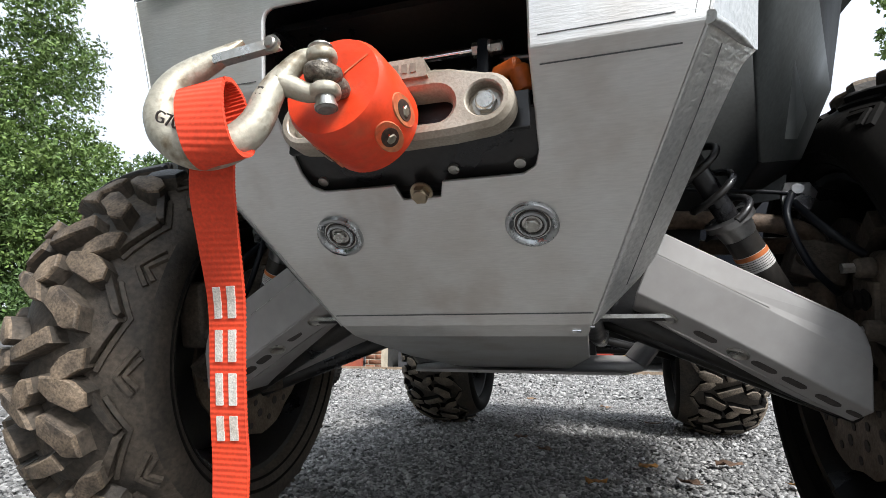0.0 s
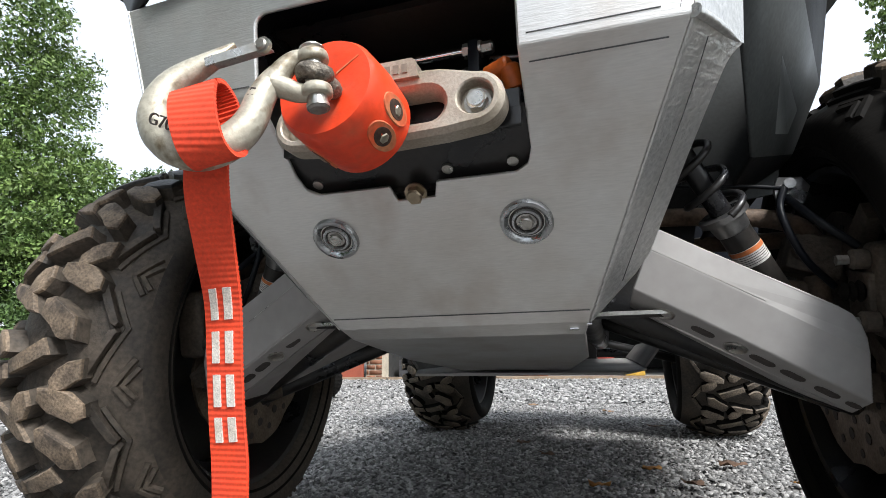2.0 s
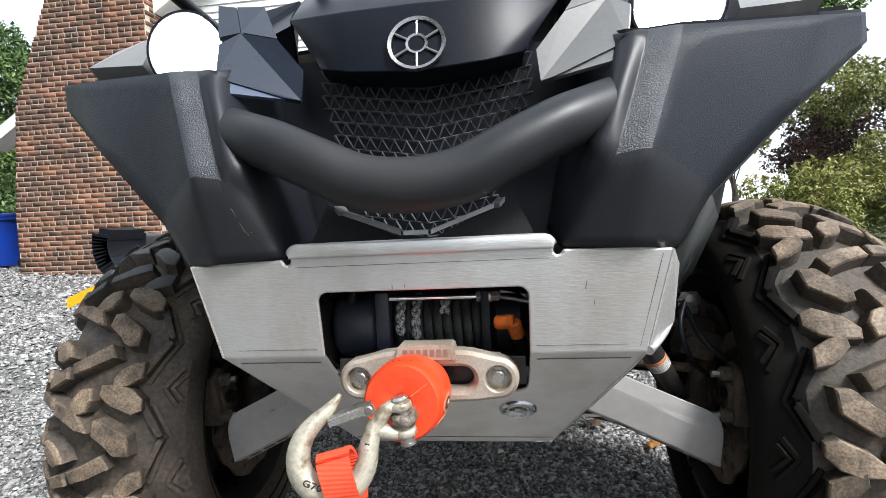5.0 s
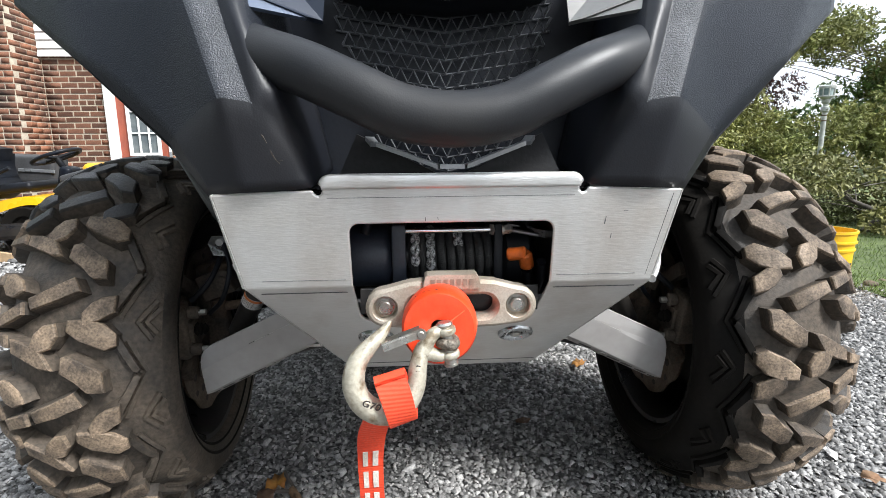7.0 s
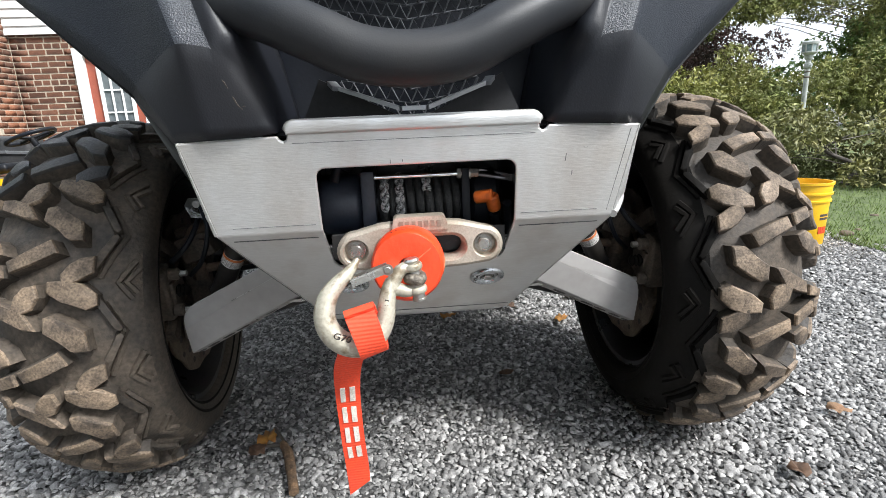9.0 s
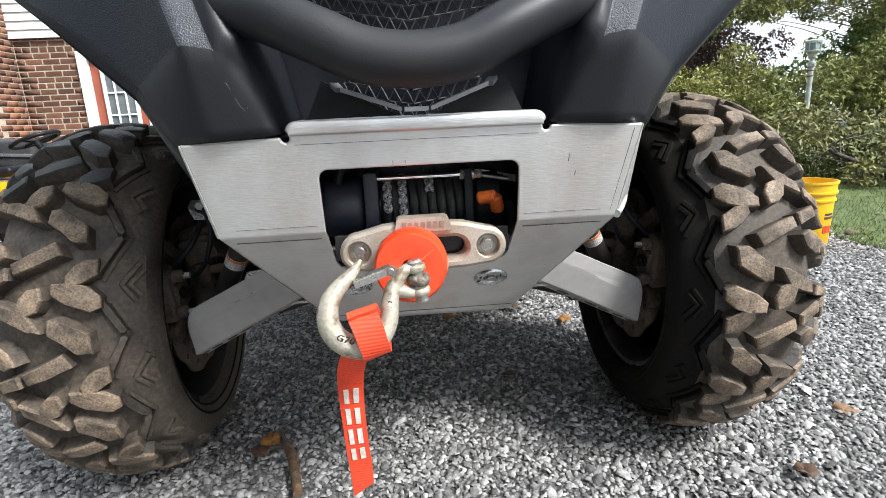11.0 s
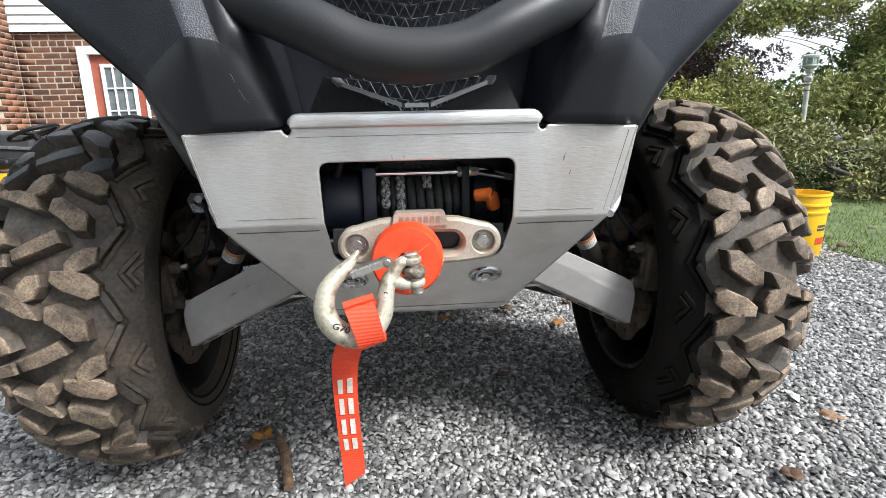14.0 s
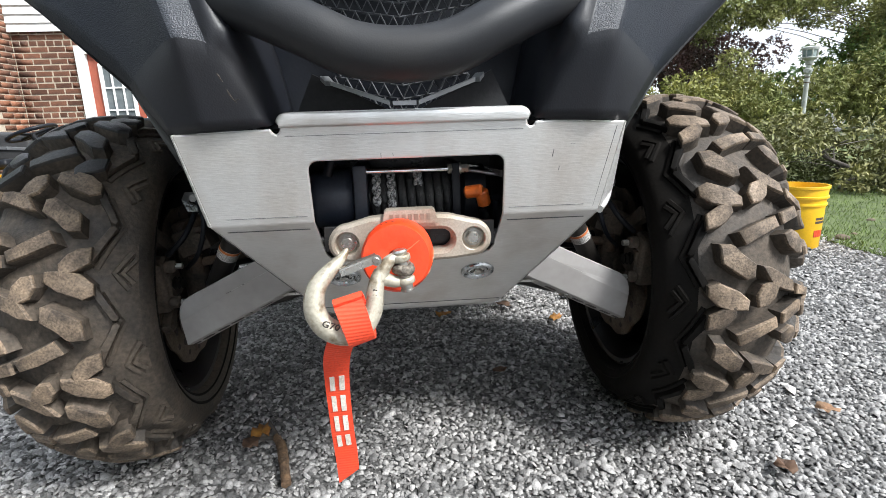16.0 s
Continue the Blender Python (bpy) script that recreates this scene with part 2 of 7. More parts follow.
def add_tube(bm, pts, radii, seg=14, mi=0, flat=1.0, closed=False):
    """A tube along points, with one radius or one for each point."""
    pts = [Vector(p) for p in pts]
    radii = radii if isinstance(radii, (list, tuple)) else [radii] * len(pts)
    rings, side = [], None
    n = len(pts)
    for i, p in enumerate(pts):
        d = (pts[(i + 1) % n] - pts[i - 1]) if closed or 0 < i < n - 1 else (pts[min(i + 1, n - 1)] - pts[max(i - 1, 0)])
        d.normalize()
        if side is None:
            side = d.cross(Vector((0, 0, 1)))
            if side.length < 0.1:
                side = d.cross(Vector((0, 1, 0)))
        side = (side - d * side.dot(d)).normalized()
        up = side.cross(d)
        rings.append([bm.verts.new(p + radii[i] * (math.cos(k * math.tau / seg) * side + flat * math.sin(k * math.tau / seg) * up)) for k in range(seg)])
    for a, b in list(zip(rings, rings[1:])) + ([(rings[-1], rings[0])] if closed else []):
        for k in range(seg):
            bm.faces.new((a[k], a[(k + 1) % seg], b[(k + 1) % seg], b[k])).material_index = mi
    if not closed:
        bm.faces.new(rings[0][::-1]).material_index = mi
        bm.faces.new(rings[-1]).material_index = mi
    return bm


def spline(pts, steps=8):
    """A smooth line through points (Catmull-Rom)."""
    p = [Vector(q) for q in pts]
    p = [2 * p[0] - p[1]] + p + [2 * p[-1] - p[-2]]
    res = []
    for i in range(1, len(p) - 2):
        for s in range(steps):
            t = s / steps
            a, b, c, d = p[i - 1], p[i], p[i + 1], p[i + 2]
            res.append(0.5 * (2 * b + (c - a) * t + (2 * a - 5 * b + 4 * c - d) * t * t + (3 * b - a - 3 * c + d) * t ** 3))
    return res + [p[-2]]


def add_sheet(bm, faces, thick, mi=0):
    """Faces given by corners, each made into a slab of that thickness along its normal (inwards)."""
    for f in faces:
        f = [Vector(v) for v in f]
        nrm = sum(((f[i] - f[0]).cross(f[i + 1] - f[0]) for i in range(1, len(f) - 1)), Vector()).normalized()
        a = [bm.verts.new(v) for v in f]
        b = [bm.verts.new(v - nrm * thick) for v in f]
        bm.faces.new(a).material_index = mi
        bm.faces.new(b[::-1]).material_index = mi
        for i in range(len(f)):
            j = (i + 1) % len(f)
            bm.faces.new((a[j], a[i], b[i], b[j])).material_index = mi
    return bm


def add_prism(bm, outline, m, depth, mi=0):
    """An outline in the xy plane of m, raised by depth along its z."""
    a = [bm.verts.new(m @ Vector((x, y, 0))) for x, y in outline]
    b = [bm.verts.new(m @ Vector((x, y, depth))) for x, y in outline]
    bm.faces.new(a[::-1]).material_index = mi
    bm.faces.new(b).material_index = mi
    for i in range(len(a)):
        j = (i + 1) % len(a)
        bm.faces.new((a[i], a[j], b[j], b[i])).material_index = mi
    return bm


def hexagon(r):
    return [(r * math.cos(k * math.pi / 3), r * math.sin(k * math.pi / 3)) for k in range(6)]


def add_bolt(bm, at, toward, r, h, mi=0):
    """A hexagon head with a washer face, seated at a point."""
    m, _ = along(at, Vector(at) + Vector(toward))
    add_lathe(bm, [(0, 0), (r * 1.25, 0), (r * 1.25, h * 0.2), (0, h * 0.2)], m, 20, mi)
    add_prism(bm, hexagon(r), m @ Matrix.Translation((0, 0, h * 0.2)), h * 0.65, mi)
    add_lathe(bm, [(r * 0.86, h * 0.85), (r * 0.72, h), (0, h)], m, 18, mi)
    return bm


def flip(ob, name=None):
    """The mirror image of a mesh object across the vehicle's middle."""
    me = ob.data.copy()
    me.transform(Matrix.Diagonal((-1, 1, 1, 1)))
    me.flip_normals()
    o = new(name or ob.name, me)
    o.parent = ob.parent
    o.matrix_parent_inverse = ob.matrix_parent_inverse
    for k in ("label",):
        if k in ob:
            o[k] = ob[k]
    for md in ob.modifiers:
        c = o.modifiers.new(md.name, md.type)
        if md.type == "BEVEL":
            c.width, c.segments, c.limit_method, c.angle_limit = md.width, md.segments, md.limit_method, md.angle_limit
        if md.type == "SOLIDIFY":
            c.thickness, c.offset = md.thickness, md.offset
    return o


def round_off(ob, width, segments=2):
    md = ob.modifiers.new("edges", "BEVEL")
    md.width, md.segments, md.limit_method, md.angle_limit = width, segments, "ANGLE", radians(25)
    return ob


def thicken(ob, t, offset=-1.0):
    md = ob.modifiers.new("sheet", "SOLIDIFY")
    md.thickness, md.offset = t, offset
    return ob


def ngon(bm, pts, mi=0):
    f = bm.faces.new([bm.verts.new(p) for p in pts])
    f.material_index = mi
    return f


def from_arrays(name, verts, faces, material, parent=None, label="", smooth=False):
    """A mesh object from numpy arrays: many alike pieces at once."""
    me = bpy.data.meshes.new(name)
    k = faces.shape[1]
    me.vertices.add(len(verts))
    me.vertices.foreach_set("co", verts.astype(np.float32).ravel())
    me.loops.add(faces.size)
    me.loops.foreach_set("vertex_index", faces.astype(np.int32).ravel())
    me.polygons.add(len(faces))
    me.polygons.foreach_set("loop_start", np.arange(0, faces.size, k, dtype=np.int32))
    if smooth:
        me.polygons.foreach_set("use_smooth", np.ones(len(faces), bool))
    me.update(calc_edges=True)
    for m in material if isinstance(material, (list, tuple)) else [material]:
        me.materials.append(m)
    ob = new(name, me)
    ob.parent = parent
    return tagged(ob, label)
# ---- ground ----
# dark tone and blotches put the shade between loose stones into colour
GRAVEL = mat("grey_gravel", (0.15, 0.147, 0.143), 0.85, 0, (0.060, 0.058, 0.056), 70, 0.5, 150, 0.55, 1.0, 110, contrast=(0.42, 0.58))
STONE = mat("crushed_stone", (0.345, 0.335, 0.322), 0.8, 0, (0.150, 0.146, 0.142), 60, 0.5, 500, 0.25, 0.4, 400, per_island=0.62)
GRASS = mat("grass_soil", (0.095, 0.125, 0.035), 0.9, 0, (0.055, 0.075, 0.024), 9, 0.5, 80, 0.4, 0.8, 60)


def grade(x, y):
    """The ground's height: level round the vehicle, rising a little far off on one side."""
    r = max(0.0, -x - 4.0)
    return min(1.0, 0.035 * r) + 0.004 * noise.noise((x * 0.9, y * 0.9, 0)) * min(1.0, max(0.0, (abs(x) + abs(y - 1) - 2.0)))


bm = bmesh.new()
ticks = [-400, -120, -60, -35, -22, -16, -12, -9, -7, -5.5, -4.5, -3.5, -2.75, -2, -1.5, -1, -0.5, 0, 0.5, 1, 1.5, 2, 2.75, 3.5, 4.5, 5.5, 7, 9, 12, 16, 22, 35, 60, 120, 400]
grid = [[bm.verts.new((x, y + 1.0, grade(x, y + 1.0))) for x in ticks] for y in ticks]
for j in range(len(ticks) - 1):
    for i in range(len(ticks) - 1):
        bm.faces.new((grid[j][i], grid[j][i + 1], grid[j + 1][i + 1], grid[j + 1][i]))
tagged(part("ground", bm, GRAVEL, None, "grey crushed stone driveway ground", smooth=60), category="ground", kind="structure")

# lawn edge beside the drive, under the shrubs
bm = bmesh.new()
edge = [(1.98, 1.05), (1.93, 1.3), (1.9, 1.55), (2.0, 1.8), (2.1, 2.2), (2.05, 2.8), (2.2, 3.6), (2.3, 5.0), (2.6, 7.0), (3, 12)]
inner = [bm.verts.new((x + 0.03 * noise.noise((x * 3, y * 5, 1)), y, 0.006)) for x, y in edge]
outer = [bm.verts.new((30, y * 1.0 - 1.0 + i * 0.6, 0.012)) for i, (x, y) in enumerate(edge)]
for i in range(len(edge) - 1):
    bm.faces.new((inner[i], outer[i], outer[i + 1], inner[i + 1]))
tagged(part("lawn", bm, GRASS, None, "green lawn edge beside the gravel"), category="lawn", kind="structure")
# ---- the quad bike ----
quad = empty("quad_bike", "black quad bike with aluminium bumper plate parked on gravel", "quad bike")

# bumper plate: upper face, sloping lower face, rear pan, folded side flanges
CZ, CY = 0.488, -0.012            # the crease between the two faces


def up_y(z):
    return CY - (z - CZ) * 0.12


def low_y(z):
    return CY + (CZ - z) * 1.16


def corner(cx, cz, r, a0, a1, n=5):
    return [(cx + r * math.cos(radians(a0 + (a1 - a0) * k / n)), cz + r * math.sin(radians(a0 + (a1 - a0) * k / n))) for k in range(n + 1)]


upper = [(-0.203, CZ), (-0.224, 0.581), (-0.131, 0.584)]
upper += [(-0.129, 0.580), (-0.1255, 0.5785), (-0.1225, 0.581), (-0.122, 0.586)]
upper += [(0.122, 0.586), (0.1225, 0.581), (0.1255, 0.5785), (0.129, 0.580), (0.131, 0.584)]
upper += [(0.224, 0.581), (0.203, CZ), (0.0985, CZ)]
upper += corner(0.090, 0.542, 0.009, 0, 90) + corner(-0.090, 0.542, 0.009, 90, 180) + [(-0.0985, CZ)]
lower = [(0.203, CZ), (0.127, 0.322), (-0.127, 0.322), (-0.203, CZ), (-0.0985, CZ), (-0.0975, 0.44), (-0.094, 0.432), (-0.084, 0.428), (-0.02, 0.428), (-0.016, 0.419), (0.016, 0.419), (0.02, 0.428),
         (0.084, 0.428), (0.094, 0.432), (0.0975, 0.44), (0.0985, CZ)]
bm = bmesh.new()
ngon(bm, [(x, up_y(z), z) for x, z in upper])
ngon(bm, [(x, low_y(z), z) for x, z in lower])
# pan running back under the nose
yb = low_y(0.322)
pan = [[(-0.127, yb, 0.322), (0.127, yb, 0.322)], [(-0.122, yb + 0.02, 0.312), (0.122, yb + 0.02, 0.312)], [(-0.118, 0.36, 0.290), (0.118, 0.36, 0.290)], [(-0.085, 0.52, 0.272), (0.085, 0.52, 0.272)]]
grid = [[bm.verts.new(v) for v in row] for row in pan]
for a, b in zip(grid, grid[1:]):
    bm.faces.new((a[0], a[1], b[1], b[0]))
bmesh.ops.remove_doubles(bm, verts=bm.verts, dist=0.0004)
plate = part("bumper_plate", bm, ALU, quad, "bent brushed aluminium bumper plate with scribed bend lines", normals=False)
thicken(plate, 0.004, 1)
round_off(plate, 0.0016, 2)
# rolled lip over the middle of the top edge
bm = bmesh.new()
LIP = ((0, 0.5855), (-0.0003, 0.588), (-0.0006, 0.5905), (-0.0007, 0.593), (-0.0005, 0.5955), (0.0003, 0.5978))
ENDS = ((0.122, 0.35), (0.1213, 0.62), (0.1192, 0.84), (0.1155, 0.97), (0.110, 1.0))
spans = [(-x, k) for x, k in ENDS] + [(x, 1.0) for x in (-0.06, 0.0, 0.06)] + list(ENDS[::-1])
lip = [[(x, up_y(0.5855) + dy * k, 0.5855 + (z - 0.5855) * k) for dy, z in LIP] for x, k in spans]
grid = [[bm.verts.new(v) for v in row] for row in lip]
for a, b in zip(grid, grid[1:]):
    for k in range(5):
        bm.faces.new((a[k], b[k], b[k + 1], a[k + 1]))
lip_part = part("rolled_lip", bm, ALU, plate, "rolled bright top lip", smooth=60, normals=False)
thicken(lip_part, 0.004, 1)

SCRIBE = mat("scribed_line", (0.16, 0.16, 0.16), 0.6, 0.5)
for side in (-1, 1):
    bm = bmesh.new()
    u0, u1 = (0.224, up_y(0.581), 0.581), (0.203, CY, CZ)
    rings = []
    for k in range(4):     # a rounded fold
        a = k / 3
        rings.append([Vector((u0[0] + 0.003 * a, u0[1] + 0.006 * a * a, u0[2] - 0.002 * a)), Vector((u1[0] + 0.006 * a, u1[1] + 0.008 * a * a, u1[2]))])
    rings.append([Vector((0.251, 0.050, 0.560)), Vector((0.246, 0.055, 0.501))] if side > 0 else [Vector((0.246, 0.048, 0.560)), Vector((0.233, 0.050, 0.500))])
    vs = [[bm.verts.new((side * p.x, p.y, p.z)) for p in r] for r in rings]
    for a, b in zip(vs, vs[1:]):
        bm.faces.new((a[0], a[1], b[1], b[0]) if side > 0 else (a[1], a[0], b[0], b[1]))
    # lower part: wide at the weld, cut back in a curve, then a strip that ends in a slanting cut
    l0, l1 = Vector((0.203, CY, CZ)), Vector((0.127, low_y(0.322), 0.322))
    back, out_dir = Vector((0.54 if side > 0 else 0.42, 0.84, 0.14)).normalized(), Vector((0.73, 0.585, 0.344)).normalized()
    rows, score = [], []
    for t, wide in ((0.0, 0.076), (0.03, 0.069), (0.07, 0.061), (0.12, 0.056), (0.18, 0.053), (0.26, 0.051), (0.4, 0.050), (0.6, 0.050), (0.76, 0.050), (0.84, 0.041), (0.92, 0.022), (1.0, 0.004)):
        q, k = l0.lerp(l1, t), min(1.0, t / 0.22)
        way = back.lerp(out_dir, k).normalized()
        rows.append([bm.verts.new((side * v.x, v.y, v.z)) for v in (q, q + way * min(0.002, wide * 0.3) - Vector((0, 0.0006, 0.0008)), q + way * min(0.006, wide * 0.6), q + way * wide)])
        score.append(q + way * 0.024 + Vector((0.0006, -0.0002, -0.0012)))
    for a, b in zip(rows, rows[1:]):
        for k in range(3):
            bm.faces.new((a[k], b[k], b[k + 1], a[k + 1]) if side > 0 else (a[k + 1], b[k + 1], b[k], a[k]))
    fl = part("side_flange", bm, ALU_SIDE, quad, "folded aluminium flange with etched sides", normals=False)
    thicken(fl, 0.004, -1)
    part("scribe_line", add_tube(bmesh.new(), [(side * q.x, q.y, q.z) for q in score[1:-2]], 0.0004, 5), SCRIBE, fl)
    if side > 0:
        bm = bmesh.new()
        add_tube(bm, spline([(0.204, CY - 0.001, CZ + 0.001), (0.217, CY + 0.018, CZ + 0.004), (0.243, 0.052, 0.500)], 6), [0.0042, 0.0034] + [0.0030] * 8 + [0.0024, 0.0018, 0.0010], 10)
        part("weld_bead", bm, ALU_SIDE, quad, smooth=60)

# scribed bend lines, burr marks
for x0, x1, z in ((-0.118, 0.118, 0.5765), (0.105, 0.186, 0.4955), (-0.186, -0.105, 0.4955)):
    part("scribe_line", box(((x0 + x1) / 2, up_y(z) - 0.0002, z), (x1 - x0, 0.0008, 0.0005)), SCRIBE, plate)
for x0, x1, z in ((0.105, 0.19, 0.4805), (-0.19, -0.105, 0.4805), (-0.128, 0.128, 0.332)):
    part("scribe_line", box(((x0 + x1) / 2, low_y(z) - 0.0003, z - 0.0003), (x1 - x0, 0.0008, 0.0006), (-40, 0, 0)), SCRIBE, plate)
for s in (-1, 1):
    if s > 0:
        part("scribe_line", add_rod(bmesh.new(), (s * 0.2155, up_y(0.577) - 0.0002, 0.577), (s * 0.1965, CY - 0.0004, 0.493), 0.0003, 5), SCRIBE, plate)
for x, z, dx, dz in ((0.150, 0.551, 0.0006, 0.008), (0.157, 0.535, 0.0005, 0.005), (-0.026, 0.555, 0.0006, 0.004), (-0.014, 0.5555, 0.0006, 0.003), (0.17, 0.56, 0.004, 0.0005)):
    part("scratch", box((x, up_y(z) - 0.0002, z), (dx, 0.0008, dz), (0, random.uniform(-15, 15), 0)), SCRIBE, plate)

for x, y, z, dx in ((0.1262, yb + 0.003, 0.3205, 0.0042), (0.112, yb + 0.010, 0.3168, 0.0085)):
    part("bright_nick", box((x, y, z - 0.0004), (dx, 0.0034, 0.0012), (-28, 0, 8), 0.0004), CHROME, plate, "bright bare metal nick")
# dished washers with hexagon bolts on the lower face
nl = Vector((0, -1, -1.16)).normalized()
WASHER = mat("zinc_washer", (0.52, 0.54, 0.55), 0.28, 1.0, (0.40, 0.40, 0.40), 60, 0.5, 400, 0.08, 0.04, 300)
for x in (-0.0855, 0.0855):
    at = Vector((x, low_y(0.398), 0.398))
    m, _ = along(at, at + nl)
    bm = bmesh.new()
    add_lathe(bm, [(0.0215, -0.003), (0.0217, 0.0016), (0.0205, 0.0036), (0.0180, 0.0044), (0.0160, 0.0030), (0.0145, -0.0006), (0.0128, -0.0006), (0.0118, 0.0020), (0.0100, 0.0024), (0.0088, 0.0006), (0.0080, -0.003)], m, 36)
    w = part("dished_washer", bm, WASHER, quad, "dished zinc washer", smooth=40)
    # dark ring puts the shade of the washer's recess into colour
    bm = bmesh.new()
    add_lathe(bm, [(0.0082, -0.0015), (0.0082, 0.0012), (0.0150, -0.0002), (0.0150, -0.0015)], m, 30)
    part("seal", bm, INK, w, "dark ring for the shade in the washer recess", smooth=40)
    bm = bmesh.new()
    add_bolt(bm, at - nl * 0.002, nl, 0.0066, 0.0065)
    part("bolt", bm, BOLT, w, smooth=30)
# bolt under the opening's middle tongue
at = Vector((0.0005, low_y(0.424) + 0.004, 0.424))
bm = bmesh.new()
add_bolt(bm, at, nl, 0.0075, 0.009)
part("bolt", bm, mat("brass_tinted_bolt", (0.42, 0.34, 0.24), 0.4, 0.9), quad, "dirty yellow-plated bolt", smooth=30)

# winch tray behind the opening
for pts in ([(-0.115, 0.0, 0.500), (-0.115, 0.105, 0.437), (-0.115, 0.16, 0.437), (-0.115, 0.16, 0.56), (-0.115, 0.02, 0.56)], [(0.115, 0.0, 0.500), (0.115, 0.02, 0.56), (0.115, 0.16, 0.56), (0.115, 0.16, 0.437), (0.115, 0.105, 0.437)]):
    part("tray_side", add_sheet(bmesh.new(), [pts], 0.004), BLACK_STEEL, quad)
bm = bmesh.new()
add_box(bm, (0, 0.115, 0.430), (0.21, 0.09, 0.005))
add_sheet(bm, [[(-0.105, 0.022, 0.466), (0.105, 0.022, 0.466), (0.105, 0.080, 0.430), (-0.105, 0.080, 0.430)]], 0.004)
part("winch_tray", bm, BLACK_STEEL, quad, "gloss black folded steel winch tray")
part("fairlead_mount", box((0, 0.0225, 0.463), (0.19, 0.005, 0.028), (0, 0, 0), 0.001), BLACK_STEEL, quad)
part("tray_back", box((0, 0.17, 0.50), (0.26, 0.006, 0.16)), BLACK_STEEL, quad)
part("tray_cover", box((0, 0.10, 0.566), (0.26, 0.15, 0.006)), BLACK_STEEL, quad)
for x in (-0.085, 0.03, 0.082):
    bm = bmesh.new()
    add_rod(bm, (x, 0.060, 0.4415), (x, 0.057, 0.4365), 0.0045, 14)
    part("tray_bolt", bm, BOLT, quad, "bright bolt end in the tray")

bm = bmesh.new()
add_box(bm, (0.087, 0.078, 0.516), (0.026, 0.004, 0.034), (0, 6, 0))
add_box(bm, (0.080, 0.070, 0.496), (0.010, 0.004, 0.026), (0, 18, 0))
bevel(bm, 0.001)
bracket = part("cable_bracket", bm, mat("slate_painted_steel", (0.030, 0.034, 0.042), 0.42, 0, (0.042, 0.044, 0.048), 20, 0.5, 300, 0.15, 0.08), quad, "slate-grey bracket beside the winch")
part("bracket_rod", add_rod(bmesh.new(), (0.066, 0.066, 0.531), (0.104, 0.060, 0.524), 0.0026, 12, chamfer=0.0006), SHOCK, bracket, smooth=40)

# winch: motor, drum, gear housing, tie rods, rope
winch = part("winch", add_rod(bmesh.new(), (-0.048, 0.085, 0.500), (0.055, 0.085, 0.500), 0.022, 28), BLACK_STEEL, quad, "black winch with rope on its drum", smooth=30)
bm = bmesh.new()
add_rod(bm, (-0.114, 0.085, 0.500), (-0.062, 0.085, 0.500), 0.036, 32, chamfer=0.006)
bevel(add_box(bm, (-0.054, 0.085, 0.500), (0.016, 0.080, 0.082)), 0.004)
part("motor_housing", bm, mat("blue_black_cast_housing", (0.020, 0.026, 0.040), 0.45, 0, (0.026, 0.030, 0.042), 20, 0.5, 300, 0.15, 0.08), winch, smooth=35)
bm = bmesh.new()
add_box(bm, (0.056, 0.085, 0.500), (0.010, 0.078, 0.080))
bevel(bm, 0.003)
add_rod(bm, (0.061, 0.085, 0.500), (0.098, 0.085, 0.500), 0.035, 32, chamfer=0.006)
part("gear_housing", bm, PLASTIC_SMOOTH, winch, smooth=35)
for z, y in ((0.533, 0.052), (0.468, 0.055)):
    bm = bmesh.new()
    add_rod(bm, (-0.048, y, z), (0.062, y, z), 0.0034, 14)
    rod = part("tie_rod", bm, CHROME, winch, "polished tie rod", smooth=40)
    bm = bmesh.new()
    add_bolt(bm, (0.060, y, z), (1, 0, 0), 0.0055, 0.012)
    add_prism(bm, hexagon(0.0062), along((0.047, y, z), (0.06, y, z))[0], 0.005)
    part("nut", bm, BOLT, rod, smooth=30)
for k in range(9):
    x = -0.041 + k * 0.0106
    pts = [(x + 0.004 * math.sin(a * 0.5), 0.085 + 0.0285 * math.sin(a), 0.500 + 0.0285 * math.cos(a)) for a in np.linspace(0, math.tau, 41)[:-1]]
    part("rope_turn", add_tube(bmesh.new(), pts, 0.0054, 8, closed=True), ROPE_BLACK, winch, "black rope", smooth=60)
# grey braided loops lying over the black turns: two plaited strands each
for x, a0, a1 in ((-0.036, -0.35, -1.75), (-0.019, -0.15, -1.9), (0.012, -0.5, -1.1)):
    for ph in (0.0, math.pi):
        pts = [(x + 0.0030 * math.sin(9 * (a - a0) + ph), 0.085 + (0.0335 + 0.0012 * math.cos(9 * (a - a0) + ph)) * math.sin(a), 0.500 + 0.0335 * math.cos(a)) for a in np.linspace(a0, a1, 26)]
        part("rope_strand", add_tube(bmesh.new(), pts, 0.0026, 7), ROPE, winch, "braided grey rope", smooth=60)
bm = bmesh.new()
add_rod(bm, (0.066, 0.048, 0.505), (0.086, 0.040, 0.508), 0.0075, 18, chamfer=0.002)
add_rod(bm, (0.084, 0.041, 0.508), (0.089, 0.048, 0.490), 0.008, 18, chamfer=0.002)
part("clutch_lever", bm, mat("orange_boot", (0.62, 0.13, 0.02), 0.5), winch, "orange clutch lever", smooth=40)
bm = bmesh.new()
add_tube(bm, spline([(0.088, 0.05, 0.487), (0.095, 0.07, 0.46), (0.09, 0.1, 0.44)], 6), 0.006, 10)
part("cable", bm, PLASTIC_SMOOTH, winch, smooth=60)
bm = bmesh.new()
add_tube(bm, spline([(0.10, 0.03, 0.50), (0.104, 0.05, 0.475), (0.10, 0.08, 0.44)], 6), 0.005, 10)
part("cable", bm, PLASTIC_SMOOTH, winch, smooth=60)
